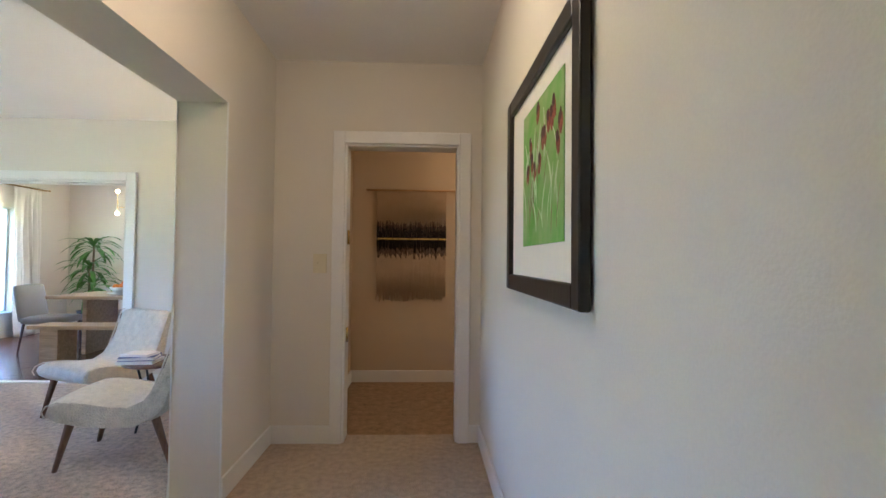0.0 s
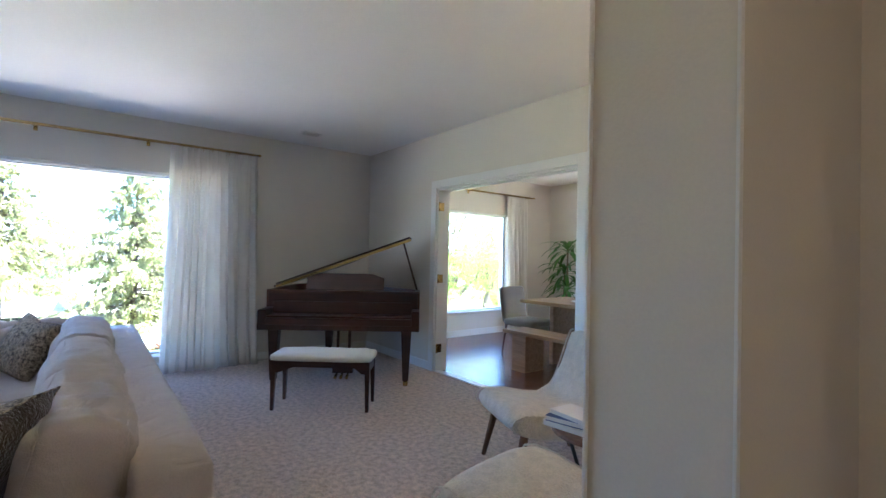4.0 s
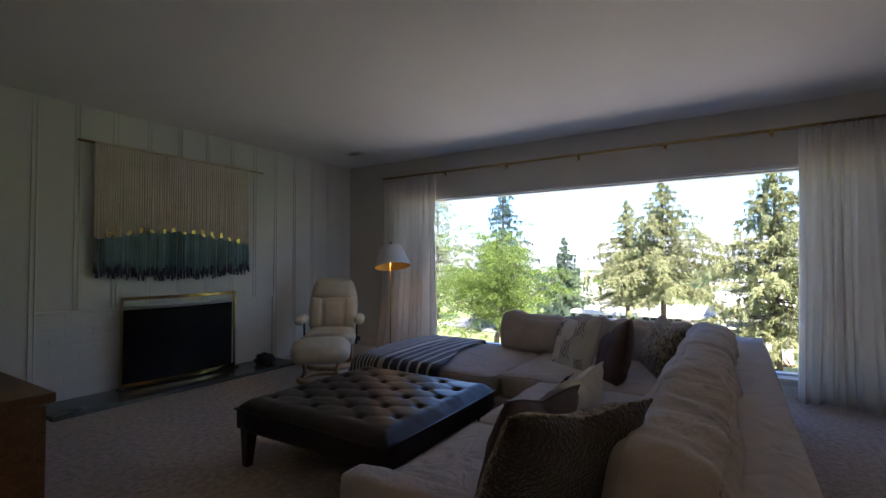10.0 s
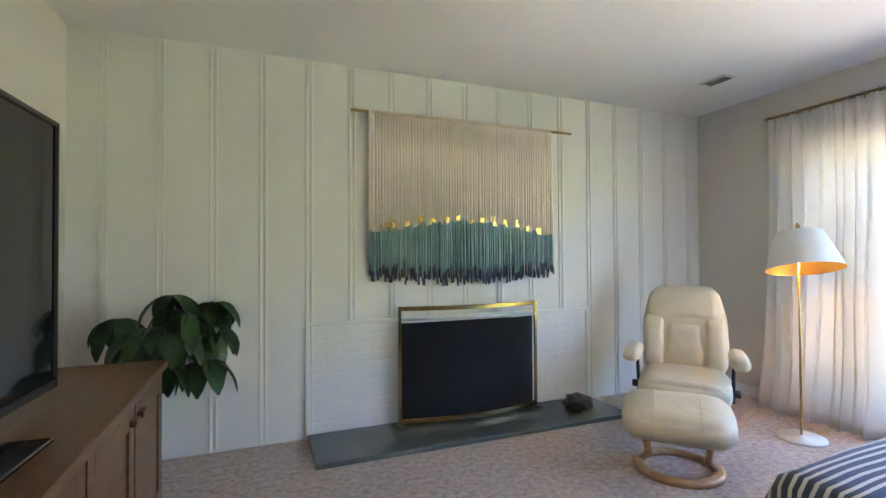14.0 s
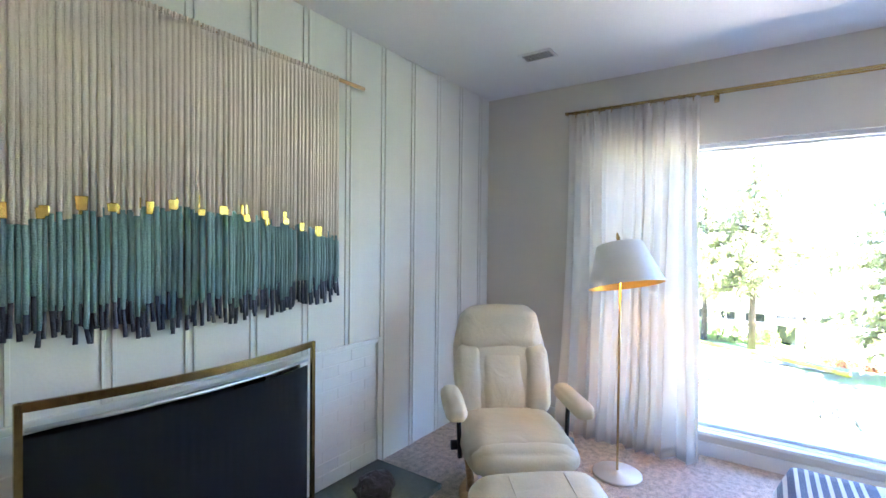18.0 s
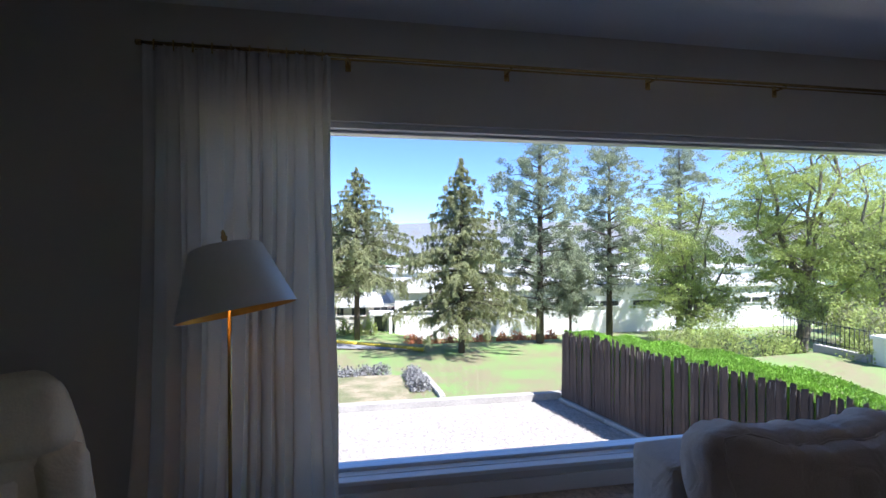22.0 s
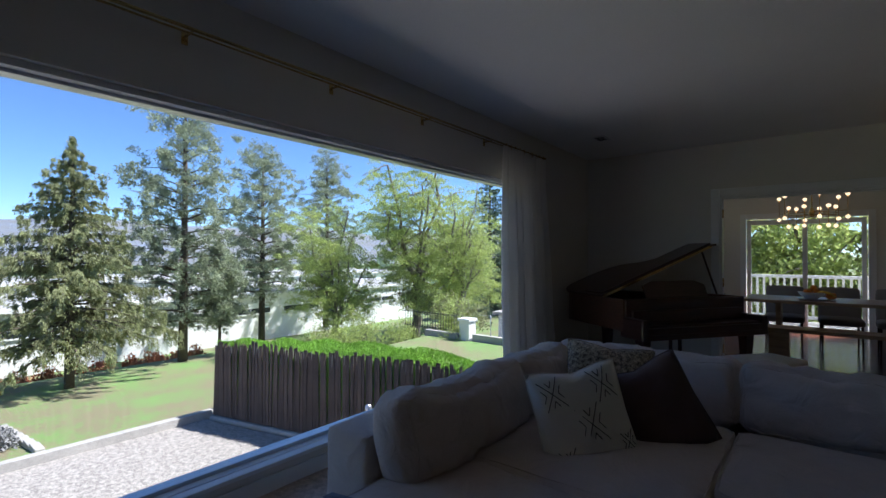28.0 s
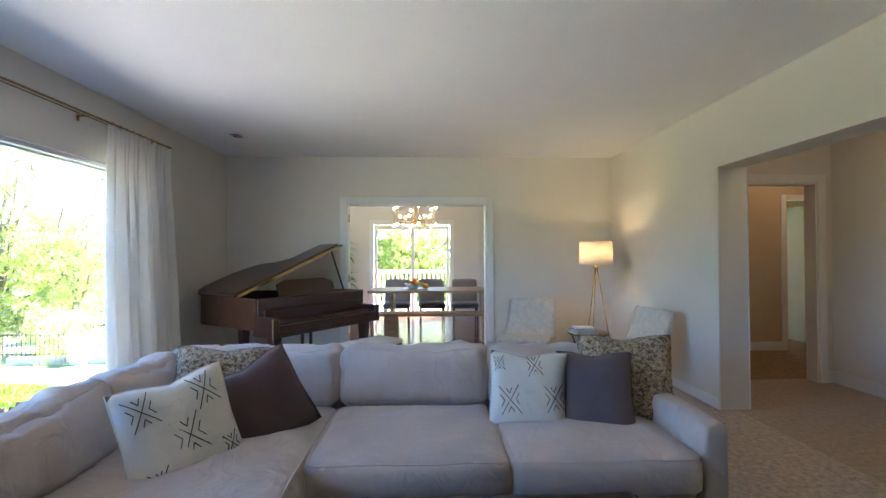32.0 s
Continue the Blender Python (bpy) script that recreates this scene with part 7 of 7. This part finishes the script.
# ---- buildings and distance ----
ROOFM = mat("pale_roof_gravel", (0.42, 0.40, 0.38), 0.95, vary=0.25, scale=0.4, fine=5)
def building(name, label, x0, y0, x1, y1, z0, z1, material, bays, win, sill, canopy=()):
    b = thing(name, label, "building")
    bpart("wall", [(x0, y0, z0, x1, y1, z1)], material, b)
    bpart("roof", [(x0 - 0.25, y0 - 0.25, z1, x1 + 0.25, y1 + 0.25, z1 + 0.22)], STUCCO, b, "flat pale roof edge", bevel=0.02)
    bpart("roof_felt", [(x0, y0, z1 + 0.224, x1, y1, z1 + 0.232)], ROOFM, b, "grey gravelled roof")
    for i in range(bays):
        yc = y0 + (i + 0.5) * (y1 - y0) / bays
        for s, hgt in sill:
            w = bpart("window", [(x1, yc - win / 2, s, x1 + 0.03, yc + win / 2, s + hgt)], DARKGLASS, b, "dark glazed window")
            bpart("frame", [(x1 + 0.03, yc - win / 2 - 0.06, s - 0.07, x1 + 0.10, yc + win / 2 + 0.06, s), (x1 + 0.03, yc - 0.03, s, x1 + 0.07, yc + 0.03, s + hgt)], material, w)
    for yc in canopy:
        c = bpart("porch", [(x1, yc - 0.8, z0 + 1.75, x1 + 1.0, yc + 0.8, z0 + 1.95), (x1 + 0.8, yc - 0.7, z0, x1 + 0.95, yc - 0.5, z0 + 1.75), (x1 + 0.8, yc + 0.5, z0, x1 + 0.95, yc + 0.7, z0 + 1.75)], STUCCO, b, "white flat-roofed porch")
        bpart("porch_door", [(x1, yc - 0.4, z0, x1 + 0.04, yc + 0.4, z0 + 1.6)], DARKGLASS, c, "dark doorway")
    return b


building("tan_building", "low tan stucco building with white porches past the driveway", -36, -5.0, -28.5, 3.6, -4.75, -2.55, STUCCO_TAN, 6, 0.9, ((-3.1, 0.5),), (-2.9, 2.9))
building("white_building", "long white flat-roofed building with ribbon windows", -40, 3.8, -28.0, 37.0, -5.9, -1.62, STUCCO, 8, 3.0, ((-2.85, 0.36),))
building("white_building", "white flat-roofed upper block behind the long building", -60, 3.0, -44.0, 54.0, -5.6, -1.25, STUCCO, 12, 2.4, ((-1.9, 0.25),))
building("distant_hall", "distant pale gabled hall beyond the trees", -75, -14, -62, -6.5, -5.5, 0.0, STUCCO_TAN, 4, 0.9, ((-2.0, 1.0),))
wt = thing("water_tower", "distant white water tower", "water tower", pose(-200, -37, -8))
bm = bmesh.new()
lathe(bm, [(0, 9.4), (2.7, 9.4), (2.9, 10.0), (2.3, 14.2), (0.8, 14.8), (0, 14.9)], 20)
part("tank", bm, WHITE_METAL, wt)
for k in range(4):
    a = k * 1.571 + 0.78
    bm = bmesh.new()
    tube(bm, [(2.4 * math.cos(a), 2.4 * math.sin(a), 0), (1.9 * math.cos(a), 1.9 * math.sin(a), 9.6)], 0.3, 6)
    part("leg", bm, WHITE_METAL, wt)

bm = bmesh.new()
rows = []
for i in range(121):
    az = radians(20 + i * 1.75)
    crest = 62 + 26 * noise.noise((i * 0.11, 0, 0)) + 14 * noise.noise((i * 0.37, 3, 0)) + 16 * math.sin(i * 0.06)
    row = []
    for r, f in ((620, -0.18), (850, 0.05), (1050, 0.34), (1250, 0.66), (1400, 0.9), (1500, 1.0), (1800, 0.6)):
        bump = 6 * noise.noise((i * 0.3, r * 0.004, 7)) if 0 < f < 1 else 0
        row.append(bm.verts.new((-math.sin(az) * r, math.cos(az) * r, crest * f * 1.05 + bump)))
    rows.append(row)
for a, b in zip(rows, rows[1:]):
    for k in range(6):
        bm.faces.new((a[k], a[k + 1], b[k + 1], b[k])).smooth = True
bmesh.ops.recalc_face_normals(bm, faces=bm.faces[:])
tagged(part("backdrop_hills", bm, RIDGE), "hills on the horizon, haze put into their blue-grey colour", "hills", kind="structure")
random.seed(77)
rng = np.random.default_rng(77)
n = 2600
az = np.radians(rng.uniform(30, 160, n))
rr = rng.uniform(70, 420, n)
p = np.stack([-np.sin(az) * rr, np.cos(az) * rr, -8 - 0.004 * rr + rng.uniform(0, 5, n)], 1)
p[:, 2] = np.array([gz(a, b) for a, b in p[:, :2]]) + np.abs(rng.normal(0, 2.2, n))
o = new("far_woods", foliage_mesh("far_woods", p, rng.uniform(1.5, 4.0, n), rng.normal(0, 1, (n, 3)), DARKPINE, rng, 1.0))
tagged(o, "distant woods across the valley", "woods", kind="stuff")

# pillar, low wall, railings and white panel past the raised lawn
pr = thing("gate_pillar", "white stucco gate pillar with a cap", "pillar", pose(-7.34, 15.2, 0) @ Matrix.Diagonal((0.8, 0.8, 1, 1)))
bpart("shaft", [(-0.27, -0.27, -2.3, 0.27, 0.27, -1.08)], STUCCO, pr, bevel=0.01)
bpart("cap", [(-0.33, -0.33, -1.08, 0.33, 0.33, -0.98)], STUCCO, pr, bevel=0.015)
solid("boundary_wall", [(-7.05, 15.1, -2.4, -0.4, 15.3, -1.52)], CONCRETE, "low grey boundary wall", "wall", kind="")
solid("boundary_wall", [(-9.2, 15.0, -2.6, -7.62, 15.2, -1.55)], CONCRETE, "low grey boundary wall", "wall", kind="")
gd = thing("white_panel_shed", "white horizontally boarded shed wall past the boundary", "shed")
for i in range(10):
    bpart("board", [(-6.9, 16.6 + 0.004 * (i % 2), -2.2 + i * 0.125, -3.4, 16.7, -2.2 + i * 0.125 + 0.12)], STUCCO, gd, bevel=0.004)
bpart("roof", [(-7.05, 16.4, -0.95, -3.2, 19.0, -0.83)], CONCRETE, gd)
wf = thing("wire_fence", "thin galvanised posts of a wire fence on the boundary wall", "fence")
for x in (-6.35, -5.1, -3.75, -2.3):
    bm = bmesh.new()
    tube(bm, [(x, 15.2, -1.53), (x, 15.2, -0.78)], 0.018, 6)
    part("post", bm, ALU, wf)
bm = bmesh.new()
tube(bm, [(-6.9, 15.2, -0.82), (-2.3, 15.2, -0.82)], 0.006, 4)
part("wire", bm, ALU, wf)
ir = thing("iron_railing", "black iron railing beside the gate pillar", "railing")
for i in range(22):
    bm = bmesh.new()
    tube(bm, [(-7.75 - i * 0.13, 15.3, -1.6), (-7.75 - i * 0.13, 15.3, -0.9)], 0.01, 4)
    part("baluster", bm, BLACK, ir)
for z in (-0.95, -1.5):
    bm = bmesh.new()
    tube(bm, [(-7.6, 15.3, z), (-10.6, 15.3, z)], 0.014, 4)
    part("rail", bm, BLACK, ir)

# ---- scooter ----
STEER = pose(-0.48, 0, 0, 0, 0, -52) @ pose(0.48, 0, 0)
sc = thing("motor_scooter", "cream motor scooter with round mirrors parked by the fence", "scooter", pose(-2.91, 7.28, GZ, 0, 0, 12))
for x in (-0.55, 0.55):
    wh = new("wheel")
    wh.parent = sc
    bm = bmesh.new()
    tube(bm, [(x + 0.19 * math.cos(a * 0.5236), 0, 0.22 + 0.19 * math.sin(a * 0.5236)) for a in range(13)], 0.045, 8, caps=False)
    ty = part("tyre", bm, BLACK, wh)
    bm = bmesh.new()
    lathe(bm, [(0, -0.03), (0.15, -0.03), (0.15, 0.03), (0, 0.03)], 20)
    part("rim", bm, ALU, wh, at=pose(x, 0, 0.22, 90))
SCOOT = mat("cream_scooter_paint", (0.72, 0.69, 0.58), 0.3, vary=0.03, coat=0.5)
bm = bmesh.new()
puff(bm, -0.52, -0.19, 0.30, -0.40, 0.19, 0.86, r=0.05, bulge=0.03, wr=0)
part("leg_shield", bm, SCOOT, sc)
bm = bmesh.new()
puff(bm, 0.02, -0.17, 0.28, 0.72, 0.17, 0.66, r=0.12, bulge=0.03, wr=0)
part("rear_body", bm, SCOOT, sc)
bpart("floorboard", [(-0.42, -0.16, 0.24, 0.1, 0.16, 0.30)], SCOOT, sc, bevel=0.01)
bm = bmesh.new()
puff(bm, 0.0, -0.14, 0.66, 0.70, 0.14, 0.76, r=0.04, bulge=0.02, wr=0)
part("saddle", bm, mat("tan_saddle", (0.16, 0.09, 0.06), 0.5), sc, "brown saddle")
bm = bmesh.new()
puff(bm, -0.60, -0.11, 0.80, -0.40, 0.11, 0.98, r=0.07, bulge=0.02, wr=0)
part("headset", bm, SCOOT, sc, at=STEER)
bm = bmesh.new()
lathe(bm, [(0, 0.0), (0.06, 0.0), (0.065, 0.02), (0.04, 0.05), (0, 0.055)], 18)
part("headlight", bm, ALU, sc, "round headlight", at=STEER @ pose(-0.60, 0, 0.89, 0, -90, 0))
for s in (-1, 1):
    bm = bmesh.new()
    tube(bm, [(-0.48, s * 0.08, 0.94), (-0.44, s * 0.30, 0.97)], 0.016, 8)
    part("grip", bm, BLACK, sc, at=STEER)
    bm = bmesh.new()
    tube(bm, [(-0.47, s * 0.20, 0.96), (-0.50, s * 0.27, 1.10)], 0.007, 6)
    mi = part("mirror_stalk", bm, ALU, sc, at=STEER)
    bm = bmesh.new()
    lathe(bm, [(0, -0.01), (0.06, -0.01), (0.06, 0.01), (0, 0.012)], 18)
    part("mirror", bm, ALU, mi, "round mirror", at=pose(-0.50, s * 0.27, 1.14, 0, 80, 0))

# ---- deck behind the dining room ----
solid("deck", [(-0.2, 11.6, GZ, 5.2, 14.2, -0.1)], CONCRETE, "grey deck outside the patio door", "deck")
rl = thing("deck_railing", "white painted deck railing with square balusters", "railing")
bpart("top_rail", [(-0.2, 13.86, 0.84, 5.2, 13.98, 0.90)], TRIM, rl, bevel=0.006)
bpart("bottom_rail", [(-0.2, 13.89, -0.02, 5.2, 13.95, 0.04)], TRIM, rl)
for i in range(44):
    bpart("baluster", [(-0.15 + i * 0.12, 13.9, 0.04, -0.11 + i * 0.12, 13.94, 0.84)], TRIM, rl)
# Roof out of view; its eaves are added to keep sun off the windows.
solid("roof", [(-0.75, -0.9, H + 0.16, 9.9, 12.4, H + 0.34)], EXT, "unseen flat house roof, overhanging eaves added to block sun", "roof")
solid("wall_exterior", [(-0.2, -0.31, GZ - 0.5, 9.6, -0.3, 0.0), (9.6, -0.3, GZ - 0.5, 9.7, 11.6, H)], EXT, "painted house wall", "wall")
